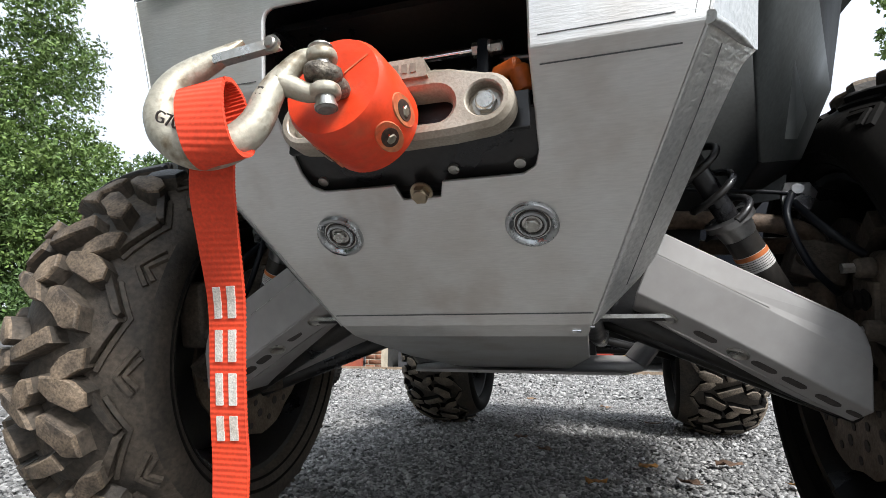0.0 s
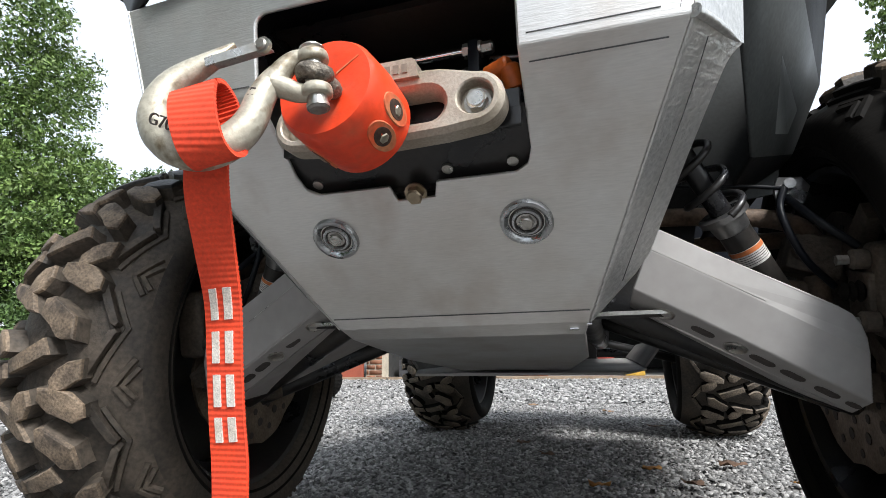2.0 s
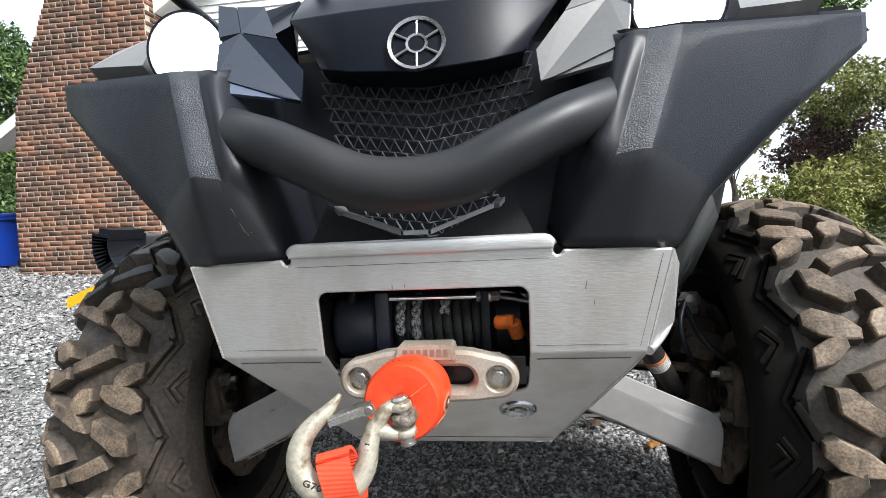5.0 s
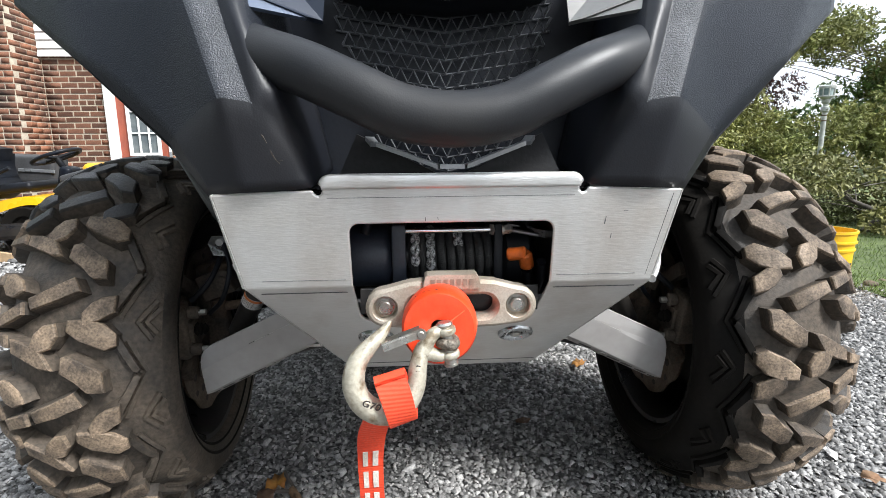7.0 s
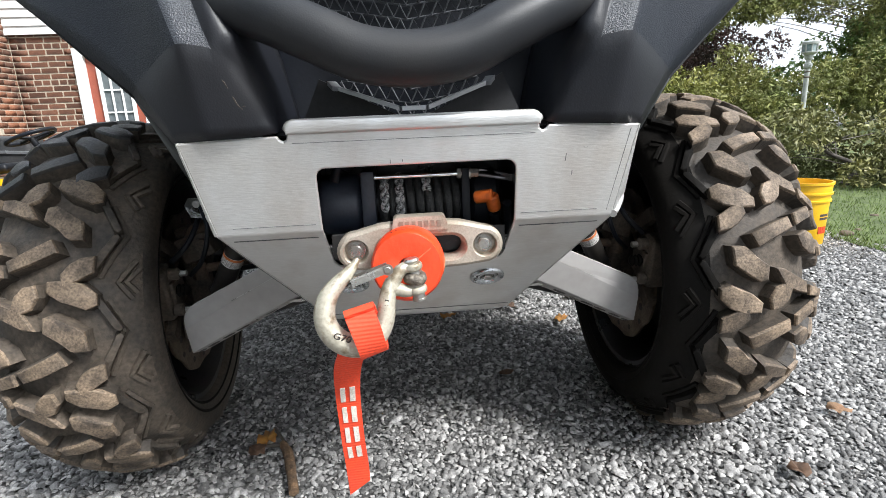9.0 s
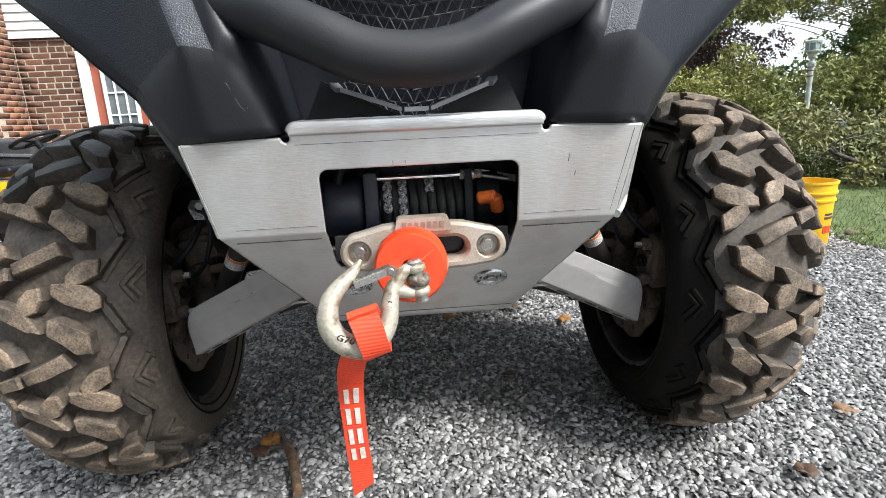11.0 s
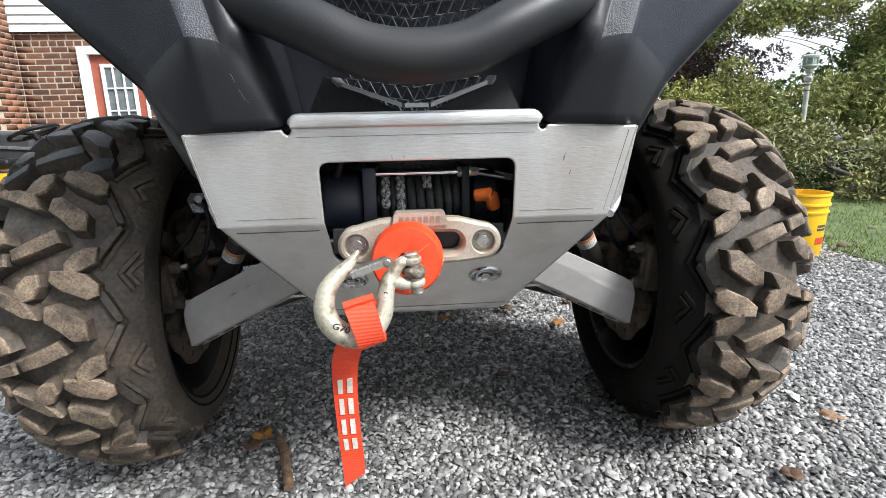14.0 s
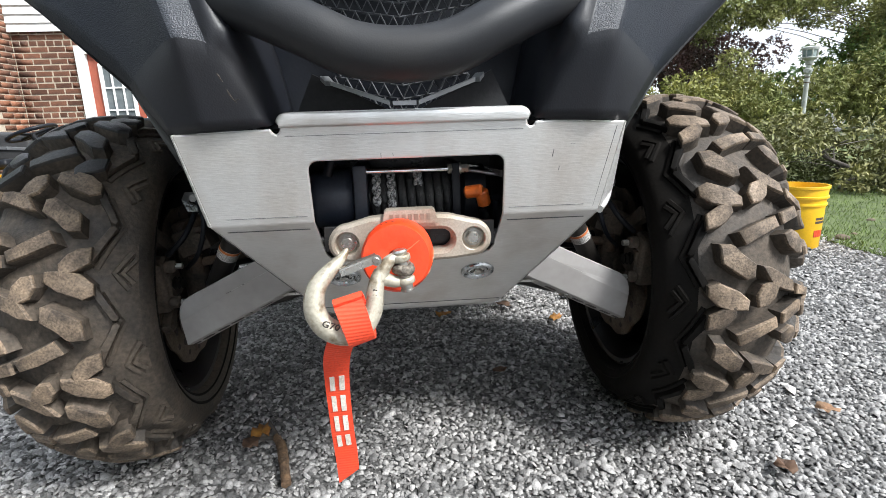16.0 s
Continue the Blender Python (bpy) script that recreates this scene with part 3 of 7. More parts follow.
bm = bmesh.new()
add_tube(bm, spline([(-0.075, 0.075, 0.545), (-0.085, 0.06, 0.548), (-0.092, 0.06, 0.53)], 6), 0.006, 10)
part("cable", bm, PLASTIC_SMOOTH, winch, smooth=60)
bm = bmesh.new()
add_box(bm, (0.095, 0.075, 0.527), (0.05, 0.004, 0.008), (0, 12, 0))
part("bracket", bm, SHOCK, winch)

# fairlead: cast plate with slot, two bolt pockets and a raised name plate
bm = bmesh.new()
FL = pose(0, 0.014, 0.462, 90, 0, 0)      # local x right, y up, z out to the front (after the turn)


def fair_outline(grow=0.0):
    pts = [(-0.068 + (0.020 + grow) * math.cos(a), (0.020 + grow) * math.sin(a)) for a in np.linspace(math.pi * 0.5, math.pi * 1.5, 15)]
    pts += [(-0.045, -0.0225 - grow), (0, -0.024 - grow), (0.045, -0.0225 - grow)]
    pts += [(0.068 + (0.020 + grow) * math.cos(a), (0.020 + grow) * math.sin(a)) for a in np.linspace(-math.pi * 0.5, math.pi * 0.5, 15)]
    pts += [(0.043, 0.0265 + grow), (0.032, 0.0275 + grow), (-0.032, 0.0275 + grow), (-0.043, 0.0265 + grow)]
    return pts


def stadium(hx, r, n=12):
    a = [(hx + r * math.cos(t), r * math.sin(t)) for t in np.linspace(-math.pi / 2, math.pi / 2, n)]
    return a + [(-x, -y) for x, y in a]


def ring(bm, pts, z):
    return [bm.verts.new(FL @ Vector((x, y, z))) for x, y in pts]


T = 0.019
back = ring(bm, fair_outline(), 0)
front = ring(bm, fair_outline(), T - 0.004)
top = ring(bm, fair_outline(-0.0035), T)
for a, b in ((back, front), (front, top)):
    for i in range(len(a)):
        j = (i + 1) % len(a)
        bm.faces.new((a[i], a[j], b[j], b[i]))
holes = []
slot = [ring(bm, stadium(0.034, r), z) for r, z in ((0.0155, T), (0.0125, T - 0.003), (0.0108, T - 0.008), (0.0105, 0.0))]
for a, b in zip(slot, slot[1:]):
    for i in range(len(a)):
        j = (i + 1) % len(a)
        bm.faces.new((a[i], b[i], b[j], a[j]))
holes.append(slot[0])
for x in (-0.068, 0.068):
    circ = [(x + math.cos(t), math.sin(t)) for t in np.linspace(0, math.tau, 25)[:-1]]
    pocket = [ring(bm, [(x + r * (cx - x), r * cy) for cx, cy in circ], z) for r, z in ((0.0135, T), (0.0125, T - 0.001), (0.0120, 0.009))]
    for a, b in zip(pocket, pocket[1:]):
        for i in range(len(a)):
            j = (i + 1) % len(a)
            bm.faces.new((a[i], b[i], b[j], a[j]))
    bm.faces.new(pocket[-1])
    holes.append(pocket[0])
edges = []
for loop in [top] + holes:
    for i in range(len(loop)):
        e = bm.edges.get((loop[i], loop[(i + 1) % len(loop)]))
        edges.append(e)
bmesh.ops.triangle_fill(bm, use_beauty=True, use_dissolve=False, edges=edges)
fair = part("fairlead", bm, CAST, quad, "cast aluminium hawse fairlead", smooth=35)
bm = bmesh.new()
add_prism(bm, [(-0.0295, 0.020), (0.0295, 0.020), (0.027, 0.0325), (0.0245, 0.0345), (-0.0245, 0.0345), (-0.027, 0.0325)], FL, T + 0.0035)
bevel(bm, 0.001)
name_plate = part("name_plate", bm, CAST, fair)
bm = bmesh.new()
for k in range(7):
    add_box(bm, tuple(FL @ Vector((-0.0195 + k * 0.0065, 0.0270, T + 0.0037))), (0.0042, 0.0012, 0.0066))
part("cast_letter_bars", bm, mat("worn_casting", (0.34, 0.29, 0.23), 0.55, 0.7), name_plate, "raised cast bars of lettering")
for x in (-0.068, 0.068):
    bm = bmesh.new()
    add_bolt(bm, FL @ Vector((x, 0, 0.0085)), (0, -1, 0), 0.0078, 0.008)
    part("bolt", bm, BOLT, fair, "hexagon bolt with stamped head", smooth=30)
# ---- front bodywork ----
# horn panels beside the grille; built for one side and mirrored
A = (-0.447, 0.098, 0.803)
A0 = (-0.453, 0.105, 0.776)
A1 = (-0.385, 0.055, 0.790)
M1 = (-0.352, 0.035, 0.705)
M2 = (-0.262, 0.000, 0.628)
B = (-0.228, -0.012, 0.582)
B2 = (-0.190, -0.030, 0.584)
C = (-0.133, -0.020, 0.586)
S1 = (-0.240, -0.006, 0.772)
S2 = (-0.214, 0.000, 0.772)
S3 = (-0.199, -0.046, 0.664)
S4 = (-0.174, -0.042, 0.660)
N1 = (-0.194, -0.002, 0.772)
N2 = (-0.180, -0.028, 0.722)
N3 = (-0.158, -0.040, 0.672)
N4 = (-0.140, -0.014, 0.628)
D4 = (-0.128, 0.070, 0.600)
D3 = (-0.140, 0.070, 0.660)
D2 = (-0.160, 0.070, 0.720)
D1 = (-0.170, 0.070, 0.790)
TB1 = (-0.440, 0.34, 0.880)
bm = bmesh.new()
pool = {}


def face(*pts, mi=0):
    vs = []
    for p in pts:
        if p not in pool:
            pool[p] = bm.verts.new(p)
        vs.append(pool[p])
    bm.faces.new(vs).material_index = mi


for f in ((A, A0, M1, A1), (A1, M1, S1), (M1, M2, S3, S1), (M2, B, B2, S3), (S1, S3, S4, S2), (S3, B2, C, S4), (S2, S4, N3, N2, N1), (S4, C, N4, N3),
          (N1, N2, D2, D1), (N2, N3, D3, D2), (N3, N4, D4, D3), (N4, C, D4)):
    face(*f, mi=2 if f == (S1, S3, S4, S2) else 1 if B2 in f or C in f or N3 in f else 0)
# the strip's sky sheen is put into this lighter base colour
HORN_STRIP = mat("greyed_pebbled_plastic", (0.040, 0.044, 0.052), 0.46, 0, (0.026, 0.029, 0.035), 30, 0.5, 700, 0.25, 0.5, 700, specular=0.6)
HORN_LOW = mat("worn_smooth_plastic", (0.008, 0.010, 0.015), 0.42, 0, (0.012, 0.012, 0.014), 5, 0.5, 620, 0.12, 0.08, 620, rough_var=0.05, specular=0.36)
bmesh.ops.triangulate(bm, faces=bm.faces)
bmesh.ops.subdivide_edges(bm, edges=bm.edges, cuts=6, use_grid_fill=True)


def on_edge(p, a, b):
    a, b = Vector(a), Vector(b)
    t = max(0.0, min(1.0, (p - a).dot(b - a) / (b - a).length_squared))
    return (p - a.lerp(b, t)).length < 0.0006


# the moulded edges stay crisp, the faces between them are eased
CREASES = ((A1, M1), (S1, S3), (S3, S4), (S4, S2), (S4, N3), (S3, B2), (M1, M2))
crisp = {v for v in bm.verts if any(on_edge(v.co, a, b) for a, b in CREASES)}
for k in range(6):
    bmesh.ops.smooth_vert(bm, verts=[v for v in bm.verts if not v.is_boundary and (v not in crisp or k == 5)], factor=0.5, use_axis_x=True, use_axis_y=True, use_axis_z=True)
horn = part("horn_panel", bm, [PLASTIC, HORN_LOW, HORN_STRIP], quad, "grained black plastic bumper horn", smooth=75)
thicken(horn, 0.004, 1)
flip(horn)
# shelf on top of the horn
pool = {}
bm = bmesh.new()
face(A, A1, S1, S2, N1, D1, (-0.165, 0.13, 0.800), (-0.345, 0.15, 0.806), TB1)
shelf = part("horn_top", bm, PLASTIC_SMOOTH, quad)
thicken(shelf, 0.004)
shelf.location.z = -0.007
flip(shelf)

# wheel arch liner behind the horn
pool = {}
bm = bmesh.new()
L1, L2, L3 = (-0.262, 0.002, 0.626), (-0.350, 0.037, 0.703), (-0.451, 0.107, 0.774)
Q0, B0 = (-0.234, 0.006, 0.575), (-0.295, 0.26, 0.490)
E0, E1, E2, E3, E4 = (-0.360, 0.35, 0.520), (-0.398, 0.35, 0.600), (-0.425, 0.35, 0.725), (-0.475, 0.35, 0.810), (-0.585, 0.35, 0.885)
face(Q0, L1, E1, E0, B0, mi=1)
face(L1, L2, E2, E1)
face(L2, L3, E3, E2)
face(L3, E4, E3)
face(E0, E1, (-0.34, 0.72, 0.60), (-0.31, 0.70, 0.45), mi=1)
face(E1, E2, (-0.37, 0.72, 0.74), (-0.34, 0.72, 0.60))
face(E2, E3, (-0.42, 0.72, 0.84), (-0.37, 0.72, 0.74))
face(E3, E4, (-0.56, 0.72, 0.92), (-0.42, 0.72, 0.84))
face(B0, E0, (-0.31, 0.70, 0.45), (-0.26, 0.60, 0.42))
liner = part("wheel_arch_liner", bm, [LINER, INNER], quad, "smooth black wheel arch liner", smooth=85)
thicken(liner, 0.004)
flip(liner)

# nose: dark panel with grille, badge ring, light housings
bm = bmesh.new()
add_sheet(bm, [[(-0.17, 0.075, 0.59), (0.17, 0.075, 0.59), (0.19, 0.085, 0.80), (-0.19, 0.085, 0.80)]], 0.006)
add_sheet(bm, [[(-0.135, -0.004, 0.588), (0.135, -0.004, 0.588), (0.15, 0.075, 0.585), (-0.15, 0.075, 0.585)]], 0.004)
part("nose_backing", bm, PLASTIC_SMOOTH, quad, "dark plastic behind the grille")
bm = bmesh.new()
pool = {}
nose = [(-0.105, 0.052, 0.782), (-0.070, 0.036, 0.772), (0, 0.024, 0.764), (0.070, 0.036, 0.772), (0.105, 0.052, 0.782)]
mid = [(-0.150, 0.085, 0.845), (-0.075, 0.052, 0.835), (0, 0.042, 0.832), (0.075, 0.052, 0.835), (0.150, 0.085, 0.845)]
topl = [(-0.18, 0.22, 0.93), (-0.09, 0.20, 0.94), (0, 0.19, 0.945), (0.09, 0.20, 0.94), (0.18, 0.22, 0.93)]
und = [(x, y + 0.04, z - 0.004) for x, y, z in nose]
for a, b in ((und, nose), (nose, mid), (mid, topl)):
    for k in range(4):
        face(a[k], a[k + 1], b[k + 1], b[k])
cowl = part("nose_cowl", bm, GLOSS, quad, "gloss black nose cowl", smooth=50)
thicken(cowl, 0.004, 1)
round_off(cowl, 0.003, 2)
m, _ = along((0.001, 0.0300, 0.790), (0.001, -0.10, 0.825))
bm = bmesh.new()
add_lathe(bm, [(0.0255, 0), (0.0255, 0.004), (0.0290, 0.005), (0.0295, 0.0)], m, 40, close=True)
badge = part("badge", bm, SHOCK, quad, "round chrome badge of plain spokes", smooth=40)
part("badge_hub", add_lathe(bmesh.new(), [(0.0085, 0), (0.0085, 0.003), (0.0110, 0.0035), (0.0115, 0.0)], m, 30, close=True), SHOCK, badge, smooth=40)
for k in range(6):
    a = math.pi / 6 + k * math.tau / 6
    part("badge_spoke", add_rod(bmesh.new(), m @ Vector((0.010 * math.cos(a), 0.010 * math.sin(a), 0.002)), m @ Vector((0.0265 * math.cos(a), 0.0265 * math.sin(a), 0.002)), 0.0016, 8), SHOCK, badge, smooth=40)

# zigzag grille: rows of folded wire that dip to the middle
bm = bmesh.new()
for row in range(13):
    z0 = 0.598 + row * 0.0145
    half = 0.070 + min(0.05, 0.0055 * row)
    n = int(half / 0.0068)
    pts, rail = [], []
    for k in range(-n, n + 1):
        x = k * 0.0068
        dip = abs(x) * 0.16
        y = 0.052 + 0.02 * (row / 12) + abs(x) * 0.10
        z = z0 + dip
        pts.append((x, y - 0.004 * (k % 2), z + (0.0125 if k % 2 else 0.0)))
        rail.append((x, y + 0.001, z - 0.0006))
    add_tube(bm, pts, 0.0017, 4)
    add_tube(bm, rail, 0.0012, 4)
part("grille", bm, GRILLE, quad, "black zigzag mesh grille")

# V-shaped silver trim above the plate
bm = bmesh.new()
vee = [(-0.074, 0.002, 0.629), (-0.069, -0.002, 0.6235), (-0.0115, -0.014, 0.6025), (0.0115, -0.014, 0.6025), (0.069, -0.002, 0.6235), (0.074, 0.002, 0.629)]
for a, b in zip(vee, vee[1:]):
    a, b = Vector(a), Vector(b)
    add_sheet(bm, [[a, b, b + Vector((0, 0, 0.0042)), a + Vector((0, 0, 0.0042))]], -0.012)
bmesh.ops.remove_doubles(bm, verts=bm.verts, dist=0.0008)
part("trim", bm, SILVER, quad, "silver V-shaped trim")
bm = bmesh.new()
add_sheet(bm, [[(-0.090, 0.004, 0.636), (-0.013, -0.010, 0.598), (0.013, -0.010, 0.598), (0.090, 0.004, 0.636), (0.10, 0.01, 0.615), (0.11, 0.0, 0.592), (-0.11, 0.0, 0.592), (-0.10, 0.01, 0.615)]], 0.006)
bm.normal_update()
part("trim_holder", bm, LINER, quad)

# bash bar
bm = bmesh.new()
add_tube(bm, spline([(-0.215, 0.026, 0.724), (-0.190, 0.004, 0.714), (-0.160, -0.016, 0.702), (-0.128, -0.030, 0.690), (-0.085, -0.042, 0.670), (-0.045, -0.047, 0.652), (0, -0.049, 0.646), (0.045, -0.047, 0.652), (0.085, -0.042, 0.670),
                     (0.128, -0.030, 0.690), (0.160, -0.016, 0.702), (0.190, 0.004, 0.714), (0.215, 0.026, 0.724)], 6), 0.0245, 28)
part("bash_bar", bm, mat("satin_black_bar", (0.013, 0.0145, 0.0175), 0.50, 0, (0.020, 0.020, 0.021), 10, 0.5, 700, 0.1, 0.07, 700, specular=0.36), quad, "curved satin black tube bash bar", smooth=60)

# headlights: round lamp, faceted reflector panel inboard of it, dark housing behind
# both lamps share one reflector; the left one's dim reflection is coloured in
LENS = mat("lamp_reflector", (0.25, 0.245, 0.235), 0.36, 0.5, (0.21, 0.205, 0.20), 10, 0.5, 200, 0.04, 0.02, 200, rough_var=0.05)
LENS_DIM_FACET = mat("blue_grey_lamp_facet", (0.10, 0.125, 0.175), 0.3, 0.4, (0.08, 0.10, 0.14), 10, 0.5, 200, 0.04, 0.02, 200, rough_var=0.05)
LENS_DIM = mat("dark_lamp_reflector", (0.026, 0.033, 0.050), 0.30, 0.2, (0.020, 0.026, 0.040), 10, 0.5, 200, 0.04, 0.02, 200, rough_var=0.05)
for s in (-1, 1):
    def side_of(pts):
        return [(s * x, y, z) for x, y, z in (pts if s < 0 else pts[::-1])]

    bm = bmesh.new()
    add_sheet(bm, [side_of([(0.119, 0.034, 0.772), (0.122, 0.030, 0.741), (0.136, 0.022, 0.743), (0.198, 0.004, 0.764), (0.207, 0.030, 0.805), (0.190, 0.045, 0.820), (0.148, 0.040, 0.808)])], 0.006)
    bevel(bm, 0.0015)
    lens = part("reflector_panel", bm, LENS if s > 0 else LENS_DIM, quad, "pale silver headlight reflector panel" if s > 0 else "silver headlight reflector panel with its dim reflection coloured in")
    bm = bmesh.new()
    add_sheet(bm, [side_of([(0.136, 0.0215, 0.7425), (0.190, -0.002, 0.748), (0.198, 0.0035, 0.7635)])], 0.004)
    part("lower_facet", bm, LENS if s > 0 else LENS_DIM_FACET, lens)
    bm = bmesh.new()
    add_sheet(bm, [side_of([(0.148, 0.041, 0.809), (0.190, 0.046, 0.821), (0.205, 0.070, 0.858), (0.180, 0.085, 0.862)]), side_of([(0.190, 0.046, 0.821), (0.212, 0.040, 0.816), (0.226, 0.070, 0.862), (0.205, 0.070, 0.858)])], 0.005)
    part("upper_facet", bm, LENS if s > 0 else LENS_DIM, lens, "clear upper lens facet, dim reflection coloured in on the left")
    bm = bmesh.new()
    m, _ = along((s * 0.255, 0.052, 0.812), (s * 0.250, -0.10, 0.800))
    add_lathe(bm, [(0.0, -0.01), (0.036, -0.008), (0.039, 0.008), (0.030, 0.018), (0.0, 0.024)], m @ Matrix.Diagonal((1.06, 1.0, 1, 1)), 36)
    lamp = part("headlight", bm, HEADLIGHT, quad, "lit white headlight", smooth=60)
    bm = bmesh.new()
    add_lathe(bm, [(0.039, -0.03), (0.0425, -0.01), (0.0425, 0.008), (0.040, 0.008), (0.040, -0.03)], m @ Matrix.Diagonal((1.06, 1.0, 1, 1)), 36)
    part("bezel", bm, GLOSS, lamp, smooth=40)
    bm = bmesh.new()
    add_sheet(bm, [side_of([(0.160, 0.128, 0.798), (0.345, 0.150, 0.804), (0.350, 0.22, 0.895), (0.180, 0.20, 0.915), (0.150, 0.09, 0.846)])], 0.006)
    part("lamp_housing", bm, GLOSS, lamp)
    bm = bmesh.new()
    add_sheet(bm, [side_of([(0.310, 0.068, 0.790), (0.400, 0.095, 0.802), (0.395, 0.14, 0.835), (0.318, 0.105, 0.835)])], 0.02)
    bevel(bm, 0.003)
    part("side_lens", bm, LENS, lamp, "smoky side lens")
    # fender sheet over the wheel
    bm = bmesh.new()
    pool = {}
    face(*[(s * x, y, z) for x, y, z in ((0.20, 0.30, 0.884), (0.44, 0.345, 0.884), (0.59, 0.36, 0.895), (0.61, 0.80, 0.955), (0.20, 0.80, 0.95))])
    thicken(part("fender", bm, PLASTIC_SMOOTH, quad, "black plastic fender"), 0.006)
# front rack tubes
bm = bmesh.new()
for s in (-1, 1):
    add_tube(bm, spline([(s * 0.18, 0.40, 0.90), (s * 0.18, 0.24, 0.97), (s * 0.22, 0.20, 1.00), (s * 0.40, 0.24, 1.0), (s * 0.44, 0.34, 1.0), (s * 0.44, 0.60, 0.98)], 6), 0.011, 12)
add_tube(bm, [(-0.2, 0.21, 1.0), (0.2, 0.21, 1.0)], 0.011, 12)
part("front_rack", bm, PLASTIC_SMOOTH, quad, "black tubular front rack", smooth=60)
# hood and body mass behind
bm = bmesh.new()
add_sheet(bm, [[(-0.18, 0.22, 0.925), (0.18, 0.22, 0.925), (0.2, 0.8, 0.93), (-0.2, 0.8, 0.93)]], 0.006)
part("hood", bm, PLASTIC_SMOOTH, quad)

# frame and underside
bm = bmesh.new()
for s in (-1, 1):
    add_tube(bm, spline([(s * 0.10, 0.12, 0.44), (s * 0.115, 0.22, 0.37), (s * 0.12, 0.4, 0.335), (s * 0.13, 1.2, 0.33), (s * 0.14, 1.8, 0.42)], 8), 0.016, 12)
    add_tube(bm, [(s * 0.12, 0.18, 0.43), (s * 0.13, 0.22, 0.60), (s * 0.14, 0.6, 0.72)], 0.015, 12)
    add_tube(bm, [(s * 0.13, 0.42, 0.36), (s * 0.13, 0.40, 0.66)], 0.014, 12)
add_tube(bm, [(-0.13, 0.22, 0.58), (0.13, 0.22, 0.58)], 0.013, 12)
add_tube(bm, [(-0.12, 0.40, 0.345), (0.12, 0.40, 0.345)], 0.013, 12)
part("frame", bm, BLACK_STEEL, quad, "black tubular steel frame", smooth=50)
bm = bmesh.new()
bevel(add_box(bm, (0, 0.75, 0.55), (0.24, 0.62, 0.36)), 0.03)
bevel(add_box(bm, (0, 0.30, 0.43), (0.16, 0.20, 0.10)), 0.02)
part("engine_block", bm, BLACK_STEEL, quad, "black engine and gear case")
bm = bmesh.new()
add_sheet(bm, [[(-0.16, 0.50, 0.268), (0.16, 0.50, 0.268), (0.20, 0.62, 0.272), (0.20, 1.55, 0.285), (-0.20, 1.55, 0.285), (-0.20, 0.62, 0.272)]], 0.004)
for s in (-1, 1):
    add_sheet(bm, [[(s * 0.20, 0.62, 0.272), (s * 0.20, 1.55, 0.285), (s * 0.235, 1.55, 0.325), (s * 0.235, 0.62, 0.318)][::s]], 0.004)
    add_sheet(bm, [[(s * 0.245, 0.70, 0.31), (s * 0.245, 1.45, 0.315), (s * 0.40, 1.45, 0.345), (s * 0.40, 0.76, 0.345)][::s]], 0.004)
part("belly_skid", bm, GUARD, quad, "dull aluminium belly skid plates")
bm = bmesh.new()
for s in (-1, 1):
    add_sheet(bm, [[(s * 0.26, 0.74, 0.36), (s * 0.55, 0.80, 0.36), (s * 0.55, 1.5, 0.37), (s * 0.26, 1.5, 0.37)][::s]], 0.006)
    add_sheet(bm, [[(s * 0.26, 0.74, 0.36), (s * 0.30, 0.74, 0.60), (s * 0.56, 0.80, 0.60), (s * 0.55, 0.80, 0.36)][::s]], 0.006)
add_box(bm, (0, 1.2, 0.62), (0.46, 1.3, 0.40))
add_box(bm, (0, 1.85, 0.72), (1.0, 0.7, 0.06))
part("body_tub", bm, PLASTIC_SMOOTH, quad, "black plastic footwells and body tub")
# splash panels between nose and wheel wells
for s in (-1, 1):
    bm = bmesh.new()
    add_sheet(bm, [[(s * 0.10, 0.34, 0.36), (s * 0.235, 0.34, 0.36), (s * 0.262, 0.34, 0.50), (s * 0.25, 0.34, 0.60), (s * 0.10, 0.34, 0.60)][::s]], 0.004)
    part("splash_panel", bm, LINER, quad, "matt black splash panel")
    bm = bmesh.new()
    add_sheet(bm, [[(s * 0.20, 0.375, 0.46), (s * 0.35, 0.375, 0.48), (s * 0.37, 0.375, 0.60), (s * 0.37, 0.375, 0.76), (s * 0.20, 0.375, 0.80)][::s]], 0.004)
    part("inner_fender", bm, INNER, quad, "dark grey inner fender panel")
# scuffs on the horn
bm = bmesh.new()
for pts in ([(-0.171, 0.637), (-0.168, 0.633), (-0.1655, 0.627)], [(-0.1655, 0.625), (-0.1625, 0.619), (-0.160, 0.613), (-0.1565, 0.609)], [(-0.160, 0.614), (-0.1595, 0.607)], [(-0.174, 0.645), (-0.1725, 0.640)], [(-0.158, 0.611), (-0.154, 0.612)]):
    add_tube(bm, [(x, -0.0466 + (0.66 - z) * 0.28, z) for x, z in pts], [0.0002] + [0.0009] * (len(pts) - 2) + [0.0005], 5)
part("scuff_mark", bm, mat("tan_scuff", (0.10, 0.082, 0.066), 0.8, 0, (0.05, 0.042, 0.036), 160, 0.5, 900, 0.3, 0.3), horn, "tan scuff marks")
